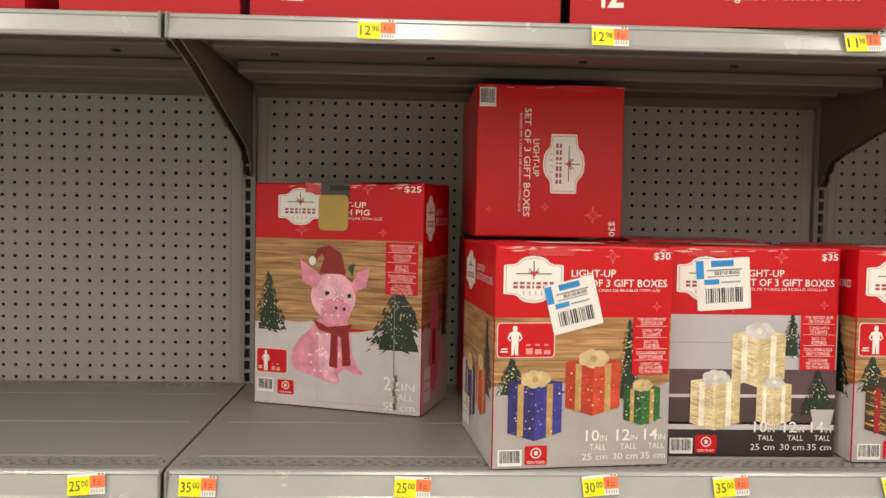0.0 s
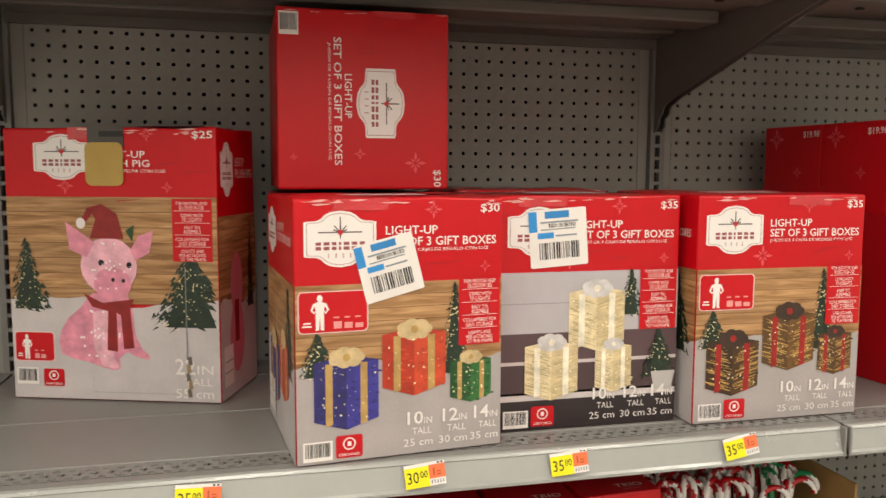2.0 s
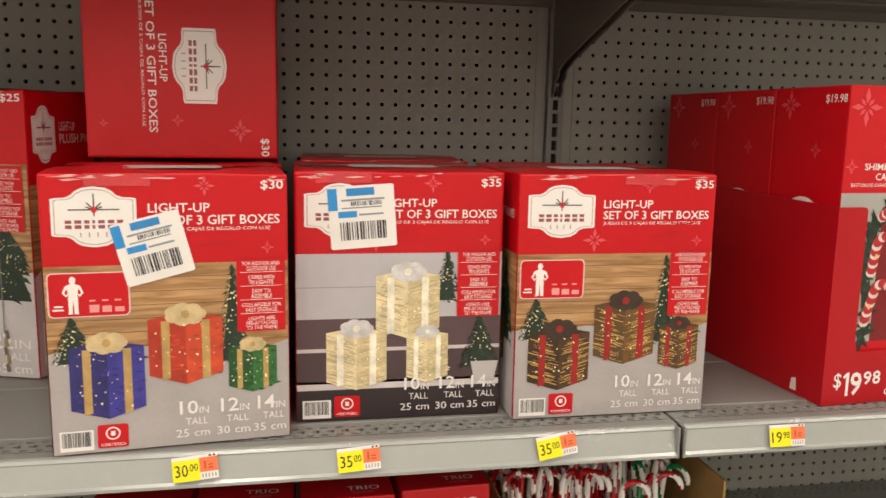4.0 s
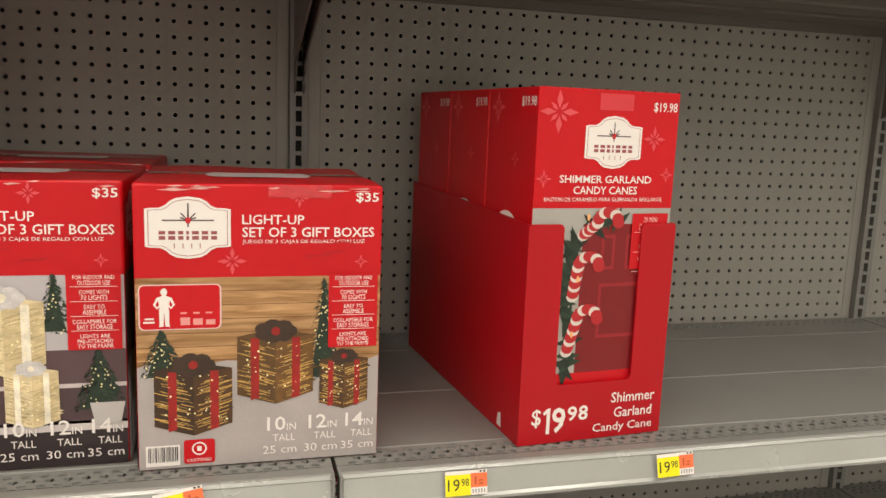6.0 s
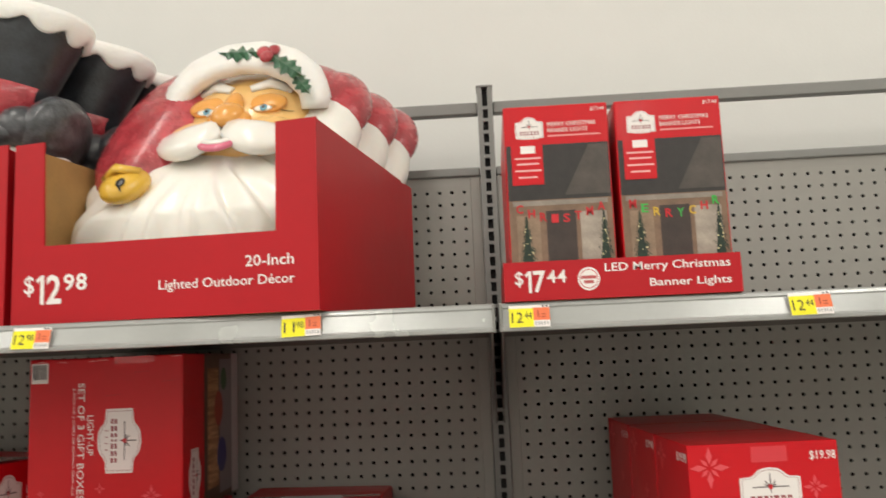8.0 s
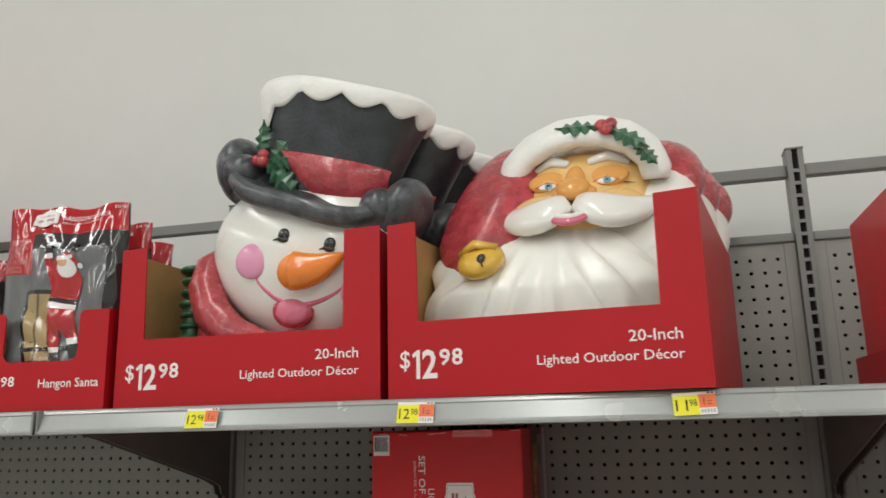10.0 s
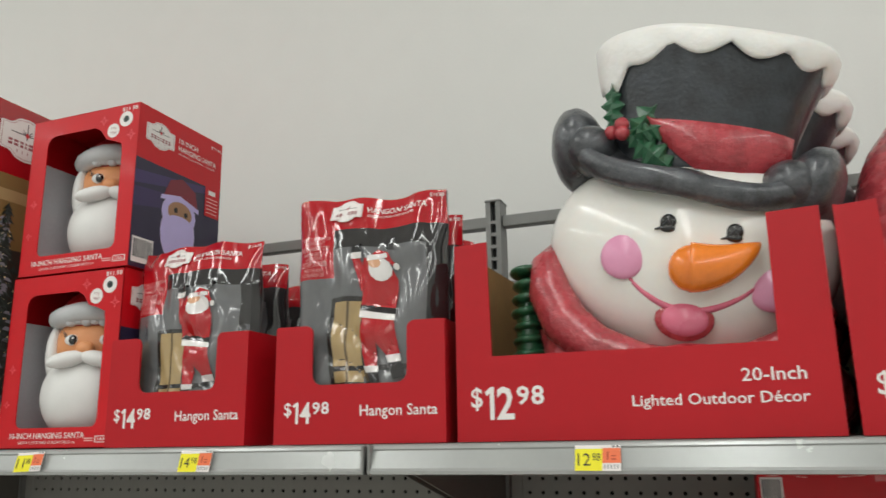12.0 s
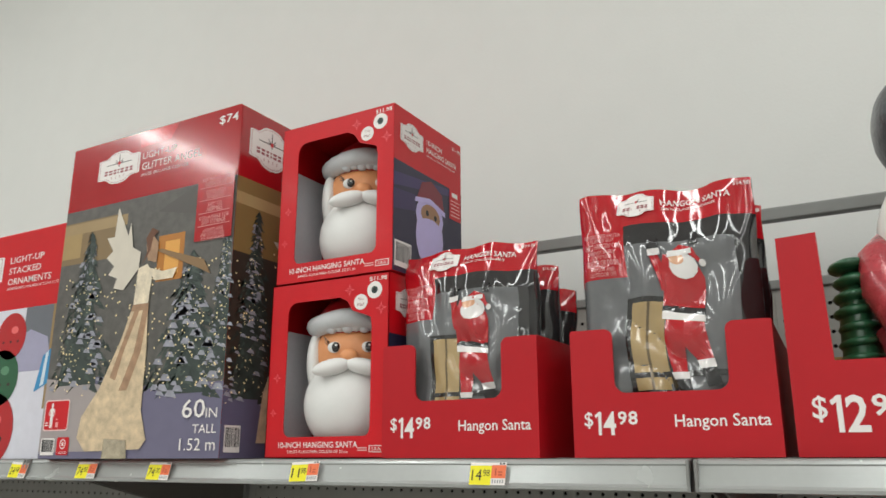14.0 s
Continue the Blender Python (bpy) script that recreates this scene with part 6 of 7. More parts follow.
def window_carton(x, y, z, yaw):
    w, d, h = 0.228, 0.215, 0.272
    th = thing("lantern_carton", pose(x, y, z, 0, 0, yaw), "red window carton with a bearded hanging lantern", "carton", "hanging lantern cartons")
    win = (arc(0.15 * w + 0.012, 0.115 * h + 0.012, 0.012, 180, 270, 4) + arc(0.865 * w - 0.012, 0.115 * h + 0.012, 0.012, 270, 360, 4)
           + [(0.865 * w, 0.70 * h), (0.855 * w, 0.755 * h), (0.80 * w, 0.775 * h), (0.71 * w, 0.80 * h), (0.66 * w, 0.86 * h), (0.60 * w, 0.885 * h)] + arc(0.15 * w + 0.018, 0.885 * h - 0.018, 0.018, 90, 180, 4))
    bm = bmesh.new()
    cx, cz = 0.5 * w, 0.5 * h
    angs = sorted([(math.atan2(q[1] - cz, q[0] - cx), q) for q in win] + [(math.atan2(b - cz, a - cx), None) for a, b in ((0, 0), (w, 0), (w, h), (0, h))], key=lambda s: s[0])
    inner, outer = [], []
    pts = sorted([(math.atan2(q[1] - cz, q[0] - cx), q) for q in win], key=lambda s: s[0])

    def ray_inner(a):
        best = None
        n = len(pts)
        for i in range(n):
            (x1, y1), (x2, y2) = pts[i][1], pts[(i + 1) % n][1]
            dx, dy = math.cos(a), math.sin(a)
            den = dx * (y2 - y1) - dy * (x2 - x1)
            if abs(den) < 1e-12:
                continue
            t = ((x1 - cx) * (y2 - y1) - (y1 - cz) * (x2 - x1)) / den
            s = ((x1 - cx) * dy - (y1 - cz) * dx) / den
            if t > 0 and -1e-6 <= s <= 1 + 1e-6 and (best is None or t > best):
                best = t
        return (cx + best * math.cos(a), cz + best * math.sin(a))
    for a, q in angs:
        inner.append(q or ray_inner(a))
        ca, sa = math.cos(a), math.sin(a)
        t = min((w / 2) / abs(ca) if abs(ca) > 1e-9 else 9, (h / 2) / abs(sa) if abs(sa) > 1e-9 else 9)
        outer.append((cx + t * ca, cz + t * sa))
    n = len(inner)
    vi = [bm.verts.new((a, 0, b)) for a, b in inner]
    vb = [bm.verts.new((a, 0.002, b)) for a, b in inner]
    vo = [bm.verts.new((a, 0, b)) for a, b in outer]
    for i in range(n):
        j = (i + 1) % n
        bm.faces.new((vo[i], vo[j], vi[j], vi[i]))
        bm.faces.new((vi[i], vi[j], vb[j], vb[i]))
    bmesh.ops.recalc_face_normals(bm, faces=bm.faces[:])
    part("front_panel", bm, M_RED, th, "red front panel with a cut window")
    t = 0.0015
    part("side_panel", box_bm(w - t, 0.0, 0, w, d, h), M_RED, th)
    part("side_panel", box_bm(0, 0.0, 0, t, d, h), M_RED, th)
    part("top_panel", box_bm(t, 0.0, h - t, w - t, d, h), M_RED, th)
    part("bottom_panel", box_bm(t, 0.0, 0, w - t, d, t), M_RED, th)
    part("back_panel", box_bm(t, d - t, t, w - t, d, h - t), M_RED, th)
    part("inner_tray", box_bm(0.006, 0.160, t, w - 0.006, 0.163, h - t), mat("black_inner_card", hexc("1f1c1d"), 0.7), th, "black inner card")
    bm = box_bm(t + 0.001, 0.003, t, t + 0.010, 0.10, h * 0.74)
    part("inner_wall", bm, mat("pale_grey_card", hexc("bdbcc0"), 0.6), th, "pale grey inner card wall")
    p = Print(th, w, h)
    p.start(1.2).text("10-INCH HANGING SANTA", 0.12, 0.055, 0.775, 0.088, M_WHITE, 0, 0.01).text("SANTA CLAUS PARA COLGAR DE 25 cm", 0.20, 0.027, 0.70, 0.043, M_WHITE).end("title")
    p.start(1.2).rect(0.865, 0.03, 0.975, 0.066, M_WHITE).rect(0.872, 0.034, 0.968, 0.062, M_RED, 0.3).text("3AA", 0.885, 0.038, 0.955, 0.058, M_WHITE, 0.6).rect(0.775, 0.05, 0.85, 0.056, ink("eeb9b6")).rect(0.775, 0.038, 0.85, 0.044, ink("eeb9b6")).end("battery_note")
    p.start(1.2).text("$11.98", 0.845, 0.953, 0.982, 0.982, M_WHITE, 0, 0.008).end("price")
    p.start(1.2).disc(0.775, 0.845, 0.055, 0.045, M_WHITE, 0, 20).text("Try", 0.75, 0.85, 0.80, 0.868, ink("8d4148"), 0.4).text("Me!", 0.75, 0.822, 0.80, 0.84, ink("8d4148"), 0.4).end("try_me_seal")
    p.start(1.2).disc(0.885, 0.905, 0.06, 0.049, M_WHITE, 0, 20).disc(0.885, 0.905, 0.026, 0.021, ink("30413d"), 0.4, 16).disc(0.885, 0.905, 0.012, 0.010, M_BLACK, 0.6, 12).end("button_hole")
    p.start(1.2).flake(0.94, 0.80, 0.010, M_PINKRED).flake(0.68, 0.92, 0.010, M_PINKRED).flake(0.08, 0.45, 0.008, M_PINKRED).flake(0.06, 0.25, 0.007, M_PINKRED).end("snowflake_print")
    q = Print(th, d, h, Matrix.Translation((w, 0, 0)) @ Matrix.Rotation(radians(90), 4, "Z"))
    q.start(0.8).rect(0.0, 0.0, 1.0, 0.66, ink("2c2440")).poly([(0, 0.5), (0.9, 0.62), (0.9, 0.66), (0, 0.58)], ink("423463"), 0.3).poly([(0, 0.36), (0.3, 0.4), (0.3, 0.5), (0, 0.48)], ink("3b2d58"), 0.3).end("night_picture", "printed picture of a purple night")
    lil = ink("c6b8ea")
    q.start(1.8).disc(0.50, 0.27, 0.20, 0.19, lil).disc(0.50, 0.40, 0.20, 0.12, lil, 0.1).disc(0.51, 0.41, 0.14, 0.07, ink("a57b5c"), 0.4).disc(0.46, 0.42, 0.022, 0.018, M_BLACK, 0.7, 10).disc(0.58, 0.41, 0.022, 0.018, M_BLACK, 0.7, 10).disc(0.51, 0.365, 0.12, 0.025, lil, 0.8, 14)
    q.poly([(0.30, 0.47), (0.38, 0.60), (0.52, 0.635), (0.68, 0.58), (0.72, 0.46), (0.5, 0.51)], ink("7d2233"), 0.5).poly([(0.28, 0.46), (0.5, 0.485), (0.73, 0.445), (0.73, 0.475), (0.5, 0.52), (0.29, 0.49)], lil, 0.9).end("lantern_picture", "printed glowing lantern")
    q.start(1.4).badge(0.08, 0.76, 0.40, 0.93).end("side_badge", "white plaque with a compass star")
    q.start(1.4).text("10-INCH", 0.45, 0.86, 0.68, 0.895, M_WHITE, 0, 0.008).text("HANGING SANTA", 0.45, 0.81, 0.92, 0.845, M_WHITE, 0, 0.008).text("SANTA CLAUS PARA COLGAR", 0.45, 0.785, 0.90, 0.797, M_WHITE).text("$11.98", 0.85, 0.93, 0.98, 0.955, M_WHITE).end("side_title")
    q.start(2.6).rect(0.80, 0.46, 0.985, 0.66, M_RED).rect(0.84, 0.61, 0.93, 0.64, M_WHITE, 0.3)
    for k in range(5):
        q.rect(0.82, 0.58 - 0.024 * k, 0.96, 0.586 - 0.024 * k, ink("eeb9b6"), 0.3)
    q.end("feature_panel", "red panel of small white print")
    q.start(1.8).barcode(0.02, 0.03, 0.24, 0.18, 0, 17).end("barcode")
    return th


window_carton(-0.990, 1.097, UP_Z + 0.001, 0)
window_carton(-0.985, 1.098, UP_Z + 0.275, -0.5)
fig = finish("bearded_lantern", bearded_figure_bm(), [M_FELT, M_FACE, M_GREYHAIR, M_FRED, M_MEYE], smooth=True)
fig.matrix_basis = pose(-0.872, 1.172, UP_Z + 0.004, 0, 0, 24)
tagged(fig, "white-bearded hanging lantern figure inside a window carton", "lantern", "hanging lanterns")
copy_thing(fig, pose(-0.868, 1.190, UP_Z + 0.279, 0, 0, 26))


# ---- angel carton and ornament carton ----
def angel_carton():
    w, d, h = 0.452, 0.56, 0.600
    th = thing("angel_carton", pose(-1.504, 1.062, UP_Z + 0.001), "tall glossy carton with a glowing angel picture", "carton")
    gl = mat("glossy_angel_carton", hexc("a8151f"), 0.16, 0, 0.06, 6, 0.10, 12, coat=0.6)
    bm = box_bm(0, 0, 0, w, d, h, bevel=0.003)
    part("carton", bm, gl, th)

    def lights(p, n, seed, area, lv):
        r = random.Random(seed)
        for _ in range(n):
            u, v = area[0] + (area[2] - area[0]) * r.random(), area[1] + (area[3] - area[1]) * r.random()
            p.disc(u, v, 0.0019 / p.w, 0.0019 / p.h, ink("ffe9b0"), lv, 6)

    def snowy(p, u, v0, v1, half, seed, lv):
        r = random.Random(seed)
        p.tree(u, v0, v1, half, [pic("38423e"), pic("2d3733"), pic("47524c")], lv, seed, 46)
        for _ in range(70):
            a = r.random() * 0.9
            x = (r.random() - 0.5) * 1.7 * half * (1 - a)
            s = half * (0.07 + 0.08 * r.random())
            v = v0 + (v1 - v0) * a
            p.poly([(u + x - s, v), (u + x + s, v - 0.004), (u + x + s * 0.4, v + s * 0.5), (u + x - s * 0.5, v + s * 0.55)], pic("9a9aa6"), lv + 0.8)
    p = Print(th, w, h)
    p.start(0.8).rect(0.0, 0.0, 1.0, 0.78, pic("5e5b57")).rect(0.0, 0.60, 0.36, 0.74, ink("86704f"), 0.2).rect(0.0, 0.70, 0.40, 0.735, ink("a58d66"), 0.4).rect(0.0, 0.62, 0.12, 0.70, ink("a98f5f"), 0.4).poly([(0.58, 0.72), (0.80, 0.78), (0.98, 0.78), (0.98, 0.66)], ink("57534f"), 0.3).rect(0.60, 0.50, 0.745, 0.64, ink("b5762e"), 0.4).rect(0.64, 0.52, 0.72, 0.62, ink("e3a650"), 0.6).rect(0.0, 0.0, 1.0, 0.20, ink("6f6b84"), 0.3).rect(0.0, 0.20, 0.5, 0.235, ink("6f6b84"), 0.3).poly([(0.0, 0.02), (0.46, 0.02), (0.52, 0.12), (0.36, 0.21), (0.0, 0.24)], ink("a79d9c"), 0.5).end("porch_picture", "printed picture of a dusky porch")
    p.start(2.0)
    snowy(p, 0.19, 0.20, 0.70, 0.20, 5, 0)
    snowy(p, 0.80, 0.16, 0.58, 0.22, 6, 0)
    snowy(p, 0.97, 0.2, 0.66, 0.10, 7, 0.3)
    lights(p, 210, 9, (0.05, 0.18, 0.98, 0.55), 1.6)
    p.end("tree_picture")
    cr, cr2, tn = pic("d3bd9c"), pic("e6d8bf"), pic("a9876a")
    p.start(4.6)
    p.poly([(0.29, 0.02), (0.60, 0.025), (0.63, 0.05), (0.59, 0.13), (0.59, 0.30), (0.575, 0.44), (0.49, 0.44), (0.44, 0.34), (0.34, 0.20), (0.25, 0.12), (0.235, 0.06)], cr)
    p.poly([(0.49, 0.44), (0.575, 0.44), (0.585, 0.53), (0.55, 0.56), (0.50, 0.55)], cr2, 0.2)
    p.poly([(0.55, 0.55), (0.64, 0.53), (0.72, 0.535), (0.70, 0.505), (0.60, 0.505)], cr2, 0.3)
    p.poly([(0.55, 0.57), (0.60, 0.56), (0.605, 0.62), (0.57, 0.645), (0.535, 0.62)], tn, 0.3)
    p.poly([(0.52, 0.56), (0.545, 0.60), (0.53, 0.64), (0.56, 0.67), (0.60, 0.655), (0.57, 0.64), (0.56, 0.60)], ink("6d4630"), 0.4)
    p.poly([(0.60, 0.595), (0.62, 0.60), (0.86, 0.545), (0.90, 0.50), (0.84, 0.52)], ink("8a6d4a"), 0.4)
    p.poly([(0.49, 0.44), (0.58, 0.44), (0.58, 0.42), (0.48, 0.42)], tn, 0.4)
    p.poly([(0.50, 0.42), (0.53, 0.42), (0.46, 0.30), (0.43, 0.22), (0.395, 0.23), (0.45, 0.33)], tn, 0.4)
    p.poly([(0.55, 0.42), (0.58, 0.42), (0.56, 0.30), (0.50, 0.19), (0.455, 0.19), (0.52, 0.30)], tn, 0.4)
    p.end("angel_picture", "printed pale gowned shape")
    p.start(4.2).poly([(0.50, 0.55), (0.42, 0.49), (0.36, 0.50), (0.375, 0.53), (0.32, 0.545), (0.35, 0.57), (0.30, 0.60), (0.335, 0.62), (0.29, 0.665), (0.335, 0.665), (0.345, 0.76), (0.39, 0.70), (0.42, 0.66), (0.43, 0.70), (0.455, 0.62), (0.505, 0.60)], ink("d8cfc0")).end("wing_picture")
    p.start(1.4).badge(0.18, 0.845, 0.44, 0.955).end("maker_badge", "white plaque with a compass star")
    p.start(0.7).rect(0, 0.78, 1, 1, gl).end("red_header")
    p.start(1.4).text("LIGHT-UP", 0.455, 0.905, 0.655, 0.928, M_WHITE, 0, 0.008).text("GLITTER ANGEL", 0.455, 0.868, 0.80, 0.893, M_WHITE, 0, 0.008).text("ANGEL BRILLANTE CON LUZ", 0.455, 0.848, 0.73, 0.858, M_WHITE).text("$74", 0.885, 0.948, 0.985, 0.978, M_WHITE, 0, 0.008).end("title")
    p.start(5.6).rect(0.80, 0.60, 0.992, 0.80, gl).lines(0.815, 0.788, 0.978, [(s, q * 0.6) for s, q in BULLETS], ink("e3aaa8"), 0.4).end("feature_panel", "red panel of small white print")
    p.start(6.6).text("60", 0.81, 0.105, 0.925, 0.155, M_WHITE, 0, 0.006).text("IN", 0.93, 0.105, 0.985, 0.13, M_WHITE).text("TALL", 0.87, 0.065, 0.985, 0.088, M_WHITE).text("1.52 m", 0.81, 0.02, 0.985, 0.052, M_WHITE).end("size_writing")
    figure_icon(p, 0.02, 0.085, 0.165, 0.17, 3.4, 1)
    p.start(3.4).barcode(0.015, 0.01, 0.10, 0.06, 0, 19).end("barcode")
    mark(p, 0.115, 0.01, 0.19, 0.062, 3.4)
    p.start(3.0).poly([(0.44, 0.945), (0.62, 0.95), (0.66, 0.995), (0.43, 1.0)], M_TAPE).end("packing_tape", "shiny crumpled packing tape")
    p.start(6.6).poly([(0.395, 0.0), (0.535, 0.0), (0.525, 0.05), (0.40, 0.055)], mat("foil_tape", hexc("b7ab94"), 0.12, 0.3, 0.4, 60, 1.0, 120)).end("bottom_tape", "crumpled shiny tape at the base")
    q = Print(th, d, h, Matrix.Translation((w, 0, 0)) @ Matrix.Rotation(radians(90), 4, "Z"))
    q.start(0.7).rect(0.0, 0.0, 1.0, 0.78, ink("3b342d")).rect(0.0, 0.56, 0.5, 0.78, ink("8b7144"), 0.2).rect(0.0, 0.70, 0.6, 0.735, ink("b39a6c"), 0.4).rect(0.0, 0.0, 1.0, 0.18, ink("67637e"), 0.3).end("porch_picture")
    q.start(1.6)
    snowy(q, 0.10, 0.14, 0.70, 0.12, 15, 0)
    snowy(q, 0.55, 0.14, 0.7, 0.16, 16, 0)
    lights(q, 60, 19, (0.0, 0.14, 0.3, 0.6), 1.4)
    q.end("tree_picture")
    q.start(3.8).poly([(0.30, 0.48), (0.20, 0.55), (0.24, 0.56), (0.17, 0.62), (0.22, 0.62), (0.24, 0.74), (0.32, 0.6)], ink("cfc6b7")).poly([(0.14, 0.04), (0.3, 0.04), (0.34, 0.44), (0.28, 0.44), (0.16, 0.18)], cr).end("angel_picture")
    q.start(1.4).badge(0.04, 0.83, 0.24, 0.965).end("side_badge", "white plaque with a compass star")
    q.start(1.4).text("LIGHT-UP", 0.45, 0.905, 0.62, 0.928, M_WHITE).text("GLITTER ANGEL", 0.60, 0.868, 0.985, 0.893, M_WHITE).text("$74", 0.88, 0.945, 0.97, 0.975, M_WHITE).end("side_title")
    q.start(3.0).barcode(0.012, 0.015, 0.075, 0.085, 0, 18).end("side_barcode")



angel_carton()

def ornament_carton():
    w, d, h = 0.57, 0.45, 0.470
    th = thing("ornament_carton", pose(-2.112, 1.10, UP_Z + 0.001), "red carton with a stacked ornaments picture", "carton")
    part("carton", box_bm(0, 0, 0, w, d, h, bevel=0.003), M_RED, th)
    p = Print(th, w, h)
    p.start(0.7).rect(0, 0.0, 1, 0.64, ink("dcdbe6")).rect(0.80, 0.40, 0.995, 0.64, ink("6d7078"), 0.3).rect(0.955, 0.2, 0.995, 0.64, ink("9b8055"), 0.4).poly([(0.6, 0.36), (0.98, 0.36), (0.94, 0.50), (0.84, 0.54), (0.7, 0.48)], ink("a6a3bd"), 0.5).end("snow_picture", "printed snowy picture")
    p.start(2.4)
    for u, v, r, c in ((0.68, 0.12, 0.13, "b3131c"), (0.70, 0.34, 0.10, "275a3a"), (0.73, 0.52, 0.085, "b3131c"), (0.3, 0.2, 0.15, "b3131c"), (0.32, 0.44, 0.11, "275a3a")):
        p.disc(u, v, r, r * w / h, ink(c), 0.0, 24)
        p.disc(u + r * .2, v + r * .3, r * .25, r * .2, ink("e56a6a" if c[0] == "b" else "5f8f6d"), 0.4, 12)
        for k in range(3):
            p.disc(u - r * 0.5 + r * 0.5 * k, v - r * 0.3, r * 0.08, r * 0.07, ink("3a0d10"), 0.5, 8)
    p.poly([(0.90, 0.27), (0.985, 0.31), (0.985, 0.46), (0.93, 0.42)], ink("3f8fc4")).poly([(0.93, 0.29), (0.95, 0.30), (0.96, 0.44), (0.945, 0.43)], ink("d6e4ee"), 0.4)
    p.end("ornaments_picture", "printed stacked balls and gifts")
    p.start(1.4).badge(0.28, 0.74, 0.62, 0.93).end("maker_badge", "white plaque with a compass star")
    p.start(1.4).text("LIGHT-UP", 0.66, 0.855, 0.86, 0.885, M_WHITE, 0, 0.008).text("STACKED", 0.66, 0.805, 0.85, 0.835, M_WHITE, 0, 0.008).text("ORNAMENTS", 0.66, 0.755, 0.915, 0.785, M_WHITE, 0, 0.008).text("ADORNOS APILADOS CON LUZ", 0.66, 0.732, 0.965, 0.744, M_WHITE).end("title")


ornament_carton()


# ---- bagged climbers in card trays ----
def bag(th0, x, y, z, yaw, w, h, seed, full=True):
    """A glossy plastic bag with a printed front: a soft pillow with creases and a crimped head."""
    th = thing("climber_bag", pose(x, y, z, 0, 0, yaw), "glossy clear-wrapped bag with a red-suited climber picture", "bagged decoration", "bagged climbers")
    dpt = 0.030

    def surf(u, v, back=False):
        pil = (max(0.0, 1 - (2 * u - 1) ** 2) ** 0.45) * (max(0.0, min(1, v * 7)) ** 0.5) * (max(0.0, min(1.0, (1.02 - v) * 4.0)) ** 0.7)
        n1 = noise.noise(Vector((u * 3.1 + seed, v * 4.2, seed * 1.7)))
        n2 = noise.noise(Vector((u * 9 + seed, v * 3.5 + u * 5, 4.0 + seed)))
        ridge = abs(noise.noise(Vector((u * 5 + v * 2.5, v * 4 - u * 2, seed + 9.0))))
        yy = -dpt * pil + 0.008 * n1 * pil - 0.012 * (ridge - 0.25) * (0.3 + pil) + 0.004 * n2
        if v > 0.9:
            yy += 0.004 * math.sin(u * 15 + seed) * (v - 0.9) / 0.1
        xx = u * w + 0.006 * noise.noise(Vector((v * 5, seed, u))) + 0.004 * (v > 0.95) * n2
        zz = v * h + 0.010 * noise.noise(Vector((u * 4, seed + 3.0, 0))) * v ** 3 + 0.003 * math.sin(u * 3.1 + seed) * v ** 4
        if back:
            yy = 0.004 + 0.020 * pil + 0.004 * n1
        return (xx, yy, zz)
    fb = mat("bag_film_red", hexc("b3101d"), 0.12, 0, 0.08, 14, 0.35, 30, coat=1.0)
    fg = mat("bag_film_grey", hexc("6e6f71"), 0.12, 0, 0.10, 14, 0.35, 30, coat=1.0)
    fd = mat("bag_film_dark", hexc("2c2b2c"), 0.10, 0, 0.10, 14, 0.35, 30, coat=1.0)
    fbk = mat("bag_film_back", hexc("8f9090"), 0.12, 0, 0.10, 14, 0.35, 30, coat=1.0)
    bm = bmesh.new()
    N, Q = 36, 48
    g = [[bm.verts.new(surf(i / N, j / Q)) for i in range(N + 1)] for j in range(Q + 1)]
    for j in range(Q):
        for i in range(N):
            f = bm.faces.new((g[j][i], g[j][i + 1], g[j + 1][i + 1], g[j + 1][i]))
            v = (j + 0.5) / Q
            u = (i + 0.5) / N
            f.smooth = True
            f.material_index = 0 if v > 0.86 or (u < 0.28 and 0.64 < v) else (2 if (v > 0.77 or u > 0.88) else 1)
    b = [[bm.verts.new(surf(i / 12, j / 16, True)) for i in range(13)] for j in range(17)]
    for j in range(16):
        for i in range(12):
            f = bm.faces.new((b[j][i], b[j + 1][i], b[j + 1][i + 1], b[j][i + 1]))
            f.material_index, f.smooth = 3, True
    part("bag_film", bm, [fb, fg, fd, fbk], th)
    if not full:
        return th
    glossy = lambda c: mat("film_ink_" + c, hexc(c), 0.14, 0, 0.05, 20, 0.35, 30, coat=1.0)
    p = Print(th, w, h, surf=surf)

    def patch(u0, v0, u1, v1, m, lv):
        p.grid(u0, v0, u1, v1, m, lv, 28)

    def soft(pts, m, lv):
        fine = []
        for i, (a, b2) in enumerate(pts):
            c2, d2 = pts[(i + 1) % len(pts)]
            fine += [(a + (c2 - a) * k / 4, b2 + (d2 - b2) * k / 4) for k in range(4)]
        c = (sum(a for a, _ in pts) / len(pts), sum(b2 for _, b2 in pts) / len(pts))
        R = 7
        rings = [[p.bm.verts.new(p.pt(c[0] + (a - c[0]) * k / R, c[1] + (b2 - c[1]) * k / R, lv)) for a, b2 in fine] for k in range(1, R + 1)]
        cv = p.bm.verts.new(p.pt(c[0], c[1], lv))
        kx = p.idx(m)
        n = len(fine)
        for i in range(n):
            j = (i + 1) % n
            p.bm.faces.new((cv, rings[0][i], rings[0][j])).material_index = kx
            for q in range(R - 1):
                p.bm.faces.new((rings[q][i], rings[q + 1][i], rings[q + 1][j], rings[q][j])).material_index = kx

    def ell(u, v, a, b2, m, lv):
        soft([(u + a * math.cos(k * 0.5236), v + b2 * math.sin(k * 0.5236)) for k in range(12)], m, lv)
    p.start(2.0)
    patch(0.27, 0.20, 0.52, 0.56, glossy("2b2a2a"), 0)
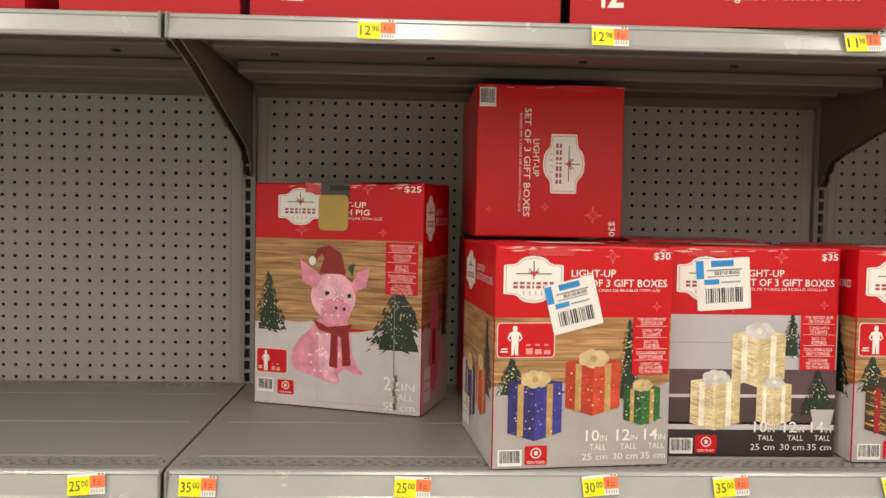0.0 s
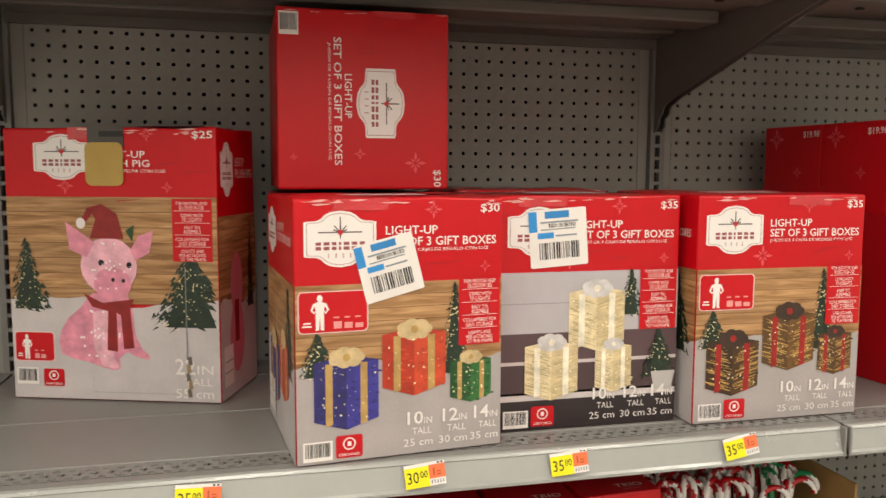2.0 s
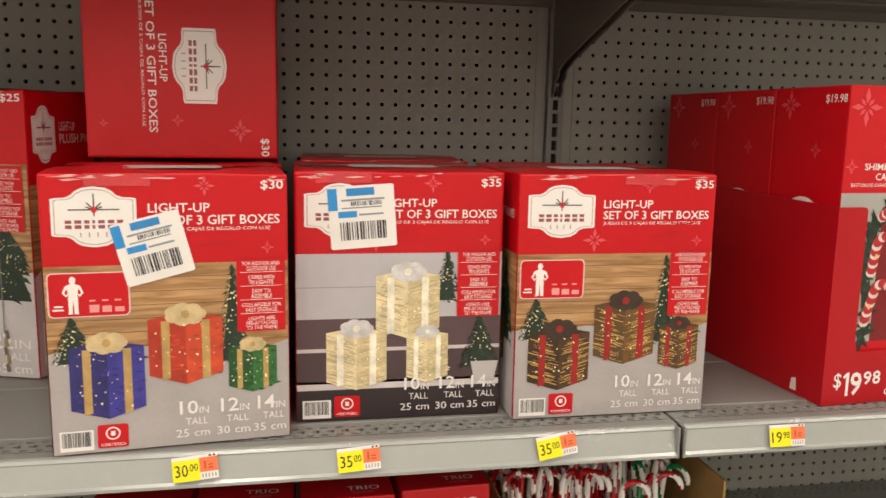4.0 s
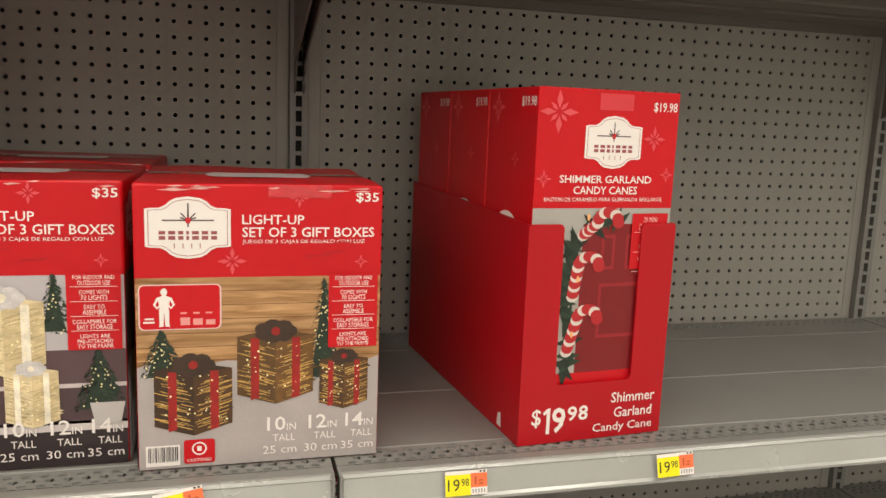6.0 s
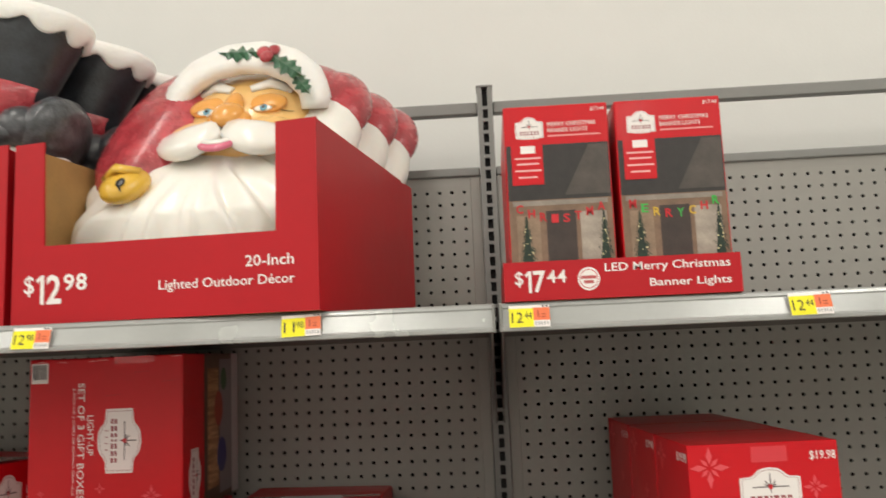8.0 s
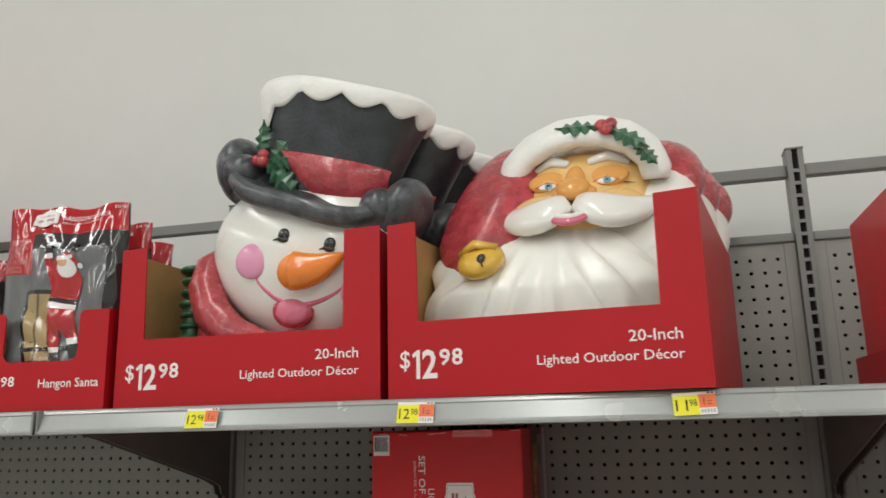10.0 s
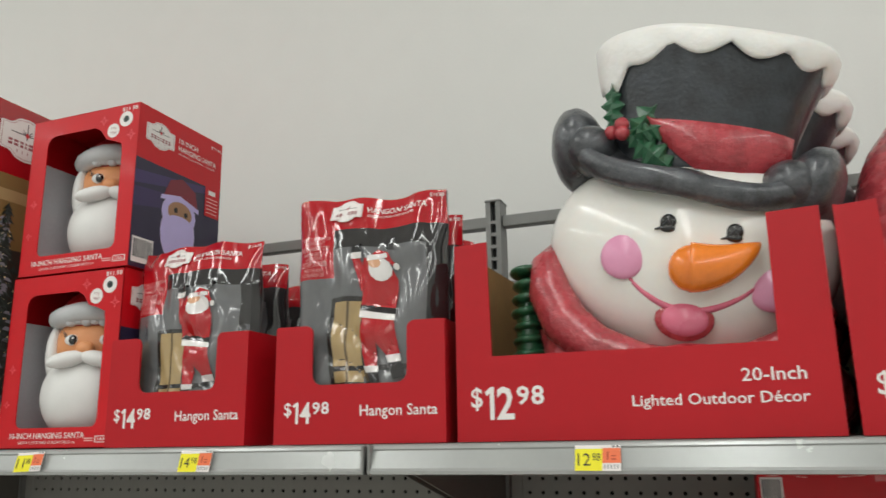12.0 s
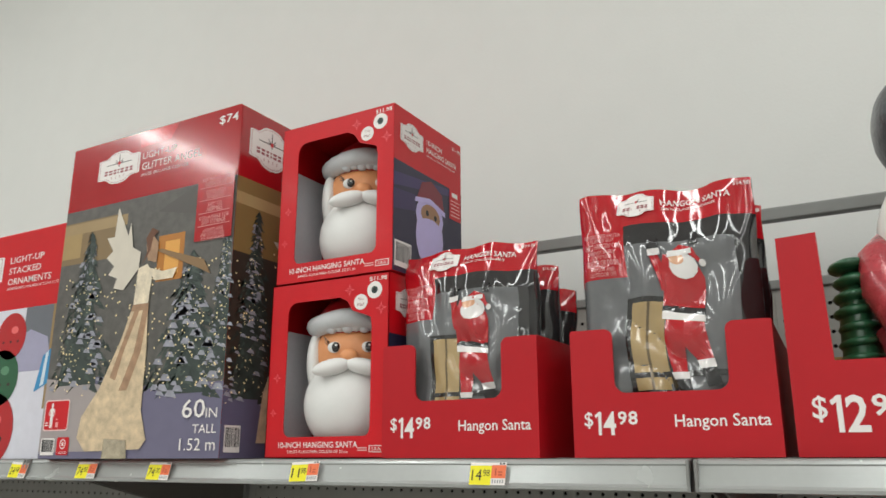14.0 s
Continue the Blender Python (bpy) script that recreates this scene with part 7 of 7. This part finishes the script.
    patch(0.30, 0.22, 0.49, 0.54, glossy("b39a6c"), 0.8)
    patch(0.27, 0.265, 0.80, 0.285, glossy("2b2a2a"), 1.4)
    patch(0.385, 0.22, 0.40, 0.54, glossy("6a5a40"), 1.4)
    p.end("window_picture", "printed lit window")
    rd, wh, bk, sk = glossy("b3121c"), glossy("ebe7e5"), glossy("1d1b1e"), glossy("d9a681")
    p.start(5.0)
    soft([(0.47, 0.50), (0.70, 0.48), (0.70, 0.62), (0.66, 0.70), (0.50, 0.72), (0.47, 0.66)], rd, 0)
    soft([(0.42, 0.72), (0.47, 0.72), (0.52, 0.60), (0.46, 0.58)], rd, 0.2)
    soft([(0.50, 0.48), (0.70, 0.46), (0.735, 0.32), (0.66, 0.31), (0.60, 0.42), (0.585, 0.28), (0.51, 0.28), (0.49, 0.40)], rd, 0.2)
    soft([(0.47, 0.505), (0.705, 0.48), (0.705, 0.505), (0.47, 0.53)], bk, 1.4)
    soft([(0.475, 0.475), (0.71, 0.455), (0.705, 0.485), (0.47, 0.508)], wh, 1.2)
    soft([(0.50, 0.28), (0.595, 0.28), (0.59, 0.255), (0.51, 0.255)], wh, 1.4)
    soft([(0.645, 0.32), (0.735, 0.325), (0.74, 0.295), (0.66, 0.29)], wh, 1.4)
    soft([(0.52, 0.255), (0.59, 0.255), (0.60, 0.20), (0.53, 0.205)], bk, 1.4)
    soft([(0.66, 0.29), (0.735, 0.295), (0.755, 0.235), (0.68, 0.225)], bk, 1.4)
    ell(0.60, 0.668, 0.078, 0.050, wh, 1.6)
    ell(0.570, 0.698, 0.042, 0.024, sk, 2.2)
    soft([(0.53, 0.715), (0.66, 0.725), (0.70, 0.69), (0.705, 0.66), (0.67, 0.735), (0.60, 0.755)], rd, 2.6)
    soft([(0.52, 0.705), (0.66, 0.715), (0.66, 0.735), (0.53, 0.73)], wh, 3.0)
    ell(0.705, 0.675, 0.018, 0.014, wh, 3.2)
    soft([(0.415, 0.715), (0.485, 0.72), (0.485, 0.745), (0.415, 0.742)], wh, 2.4)
    soft([(0.415, 0.742), (0.485, 0.745), (0.475, 0.79), (0.425, 0.79)], bk, 2.4)
    soft([(0.655, 0.75), (0.70, 0.75), (0.695, 0.80), (0.66, 0.80)], bk, 2.4)
    p.end("climber_picture", "printed red-suited shape")
    p.start(5.0).badge(0.24, 0.885, 0.46, 0.985).end("maker_badge", "white plaque with a compass star")
    p.start(5.0).text("HANGON SANTA", 0.50, 0.925, 0.88, 0.952, M_WHITE, 0, 0.008).text("$14.98", 0.90, 0.965, 0.99, 0.985, M_WHITE).text("SANTA CLAUS COLGANTE", 0.50, 0.905, 0.80, 0.916, M_WHITE).end("title")
    p.start(5.0).lines(0.03, 0.83, 0.26, [("LOOKS LIKE SANTA", .02), ("SLIPPED BUT", .02), ("HE'S HANGIN' ON", .03), ("HANGS EASILY", .02), ("ONTO YOUR", .02), ("GUTTER OR DOOR", .03), ("INDOOR AND", .02), ("OUTDOOR USE", .02)], glossy("e0a2a2"), 0).end("feature_writing")
    return th


def climber_tray(x, y, yaw, seed, label, bw, bh):
    w, d, h = 0.240, 0.33, 0.156
    th = thing("climber_tray", pose(x, y, UP_Z + 0.001, 0, 0, yaw), label, "display tray", "climber bag trays")
    tray(th, w, d, u_cut(w, h, 0.225 * w, 0.785 * w, 0.49 * h, 0.014), h)
    p = Print(th, w, h)
    price_text(p, "14", "98", 0.062 * w, 0.17 * h, 0.028)
    p.start(1.2).text("Hangon Santa", 0.515, 0.195, 0.955, 0.315, M_WHITE, 0, 0.008).end("name_writing")
    base = pose(x, y, UP_Z + 0.001, 0, 0, yaw)
    for k in range(3):
        q = base @ Vector((0.010 + 0.004 * (k % 2), 0.046 + 0.072 * k, 0.005))
        bag(th, q.x, q.y, q.z, yaw + (-1.5 if k % 2 else 1.0), bw, bh - (0.022 * k), seed + k, k < 2)


climber_tray(-0.762, 1.084, 0.0, 31, "red card tray of bagged climbing figures, low stock", 0.215, 0.292)
climber_tray(-0.476, 1.084, 4.0, 47, "red card tray full of bagged climbing figures", 0.222, 0.340)
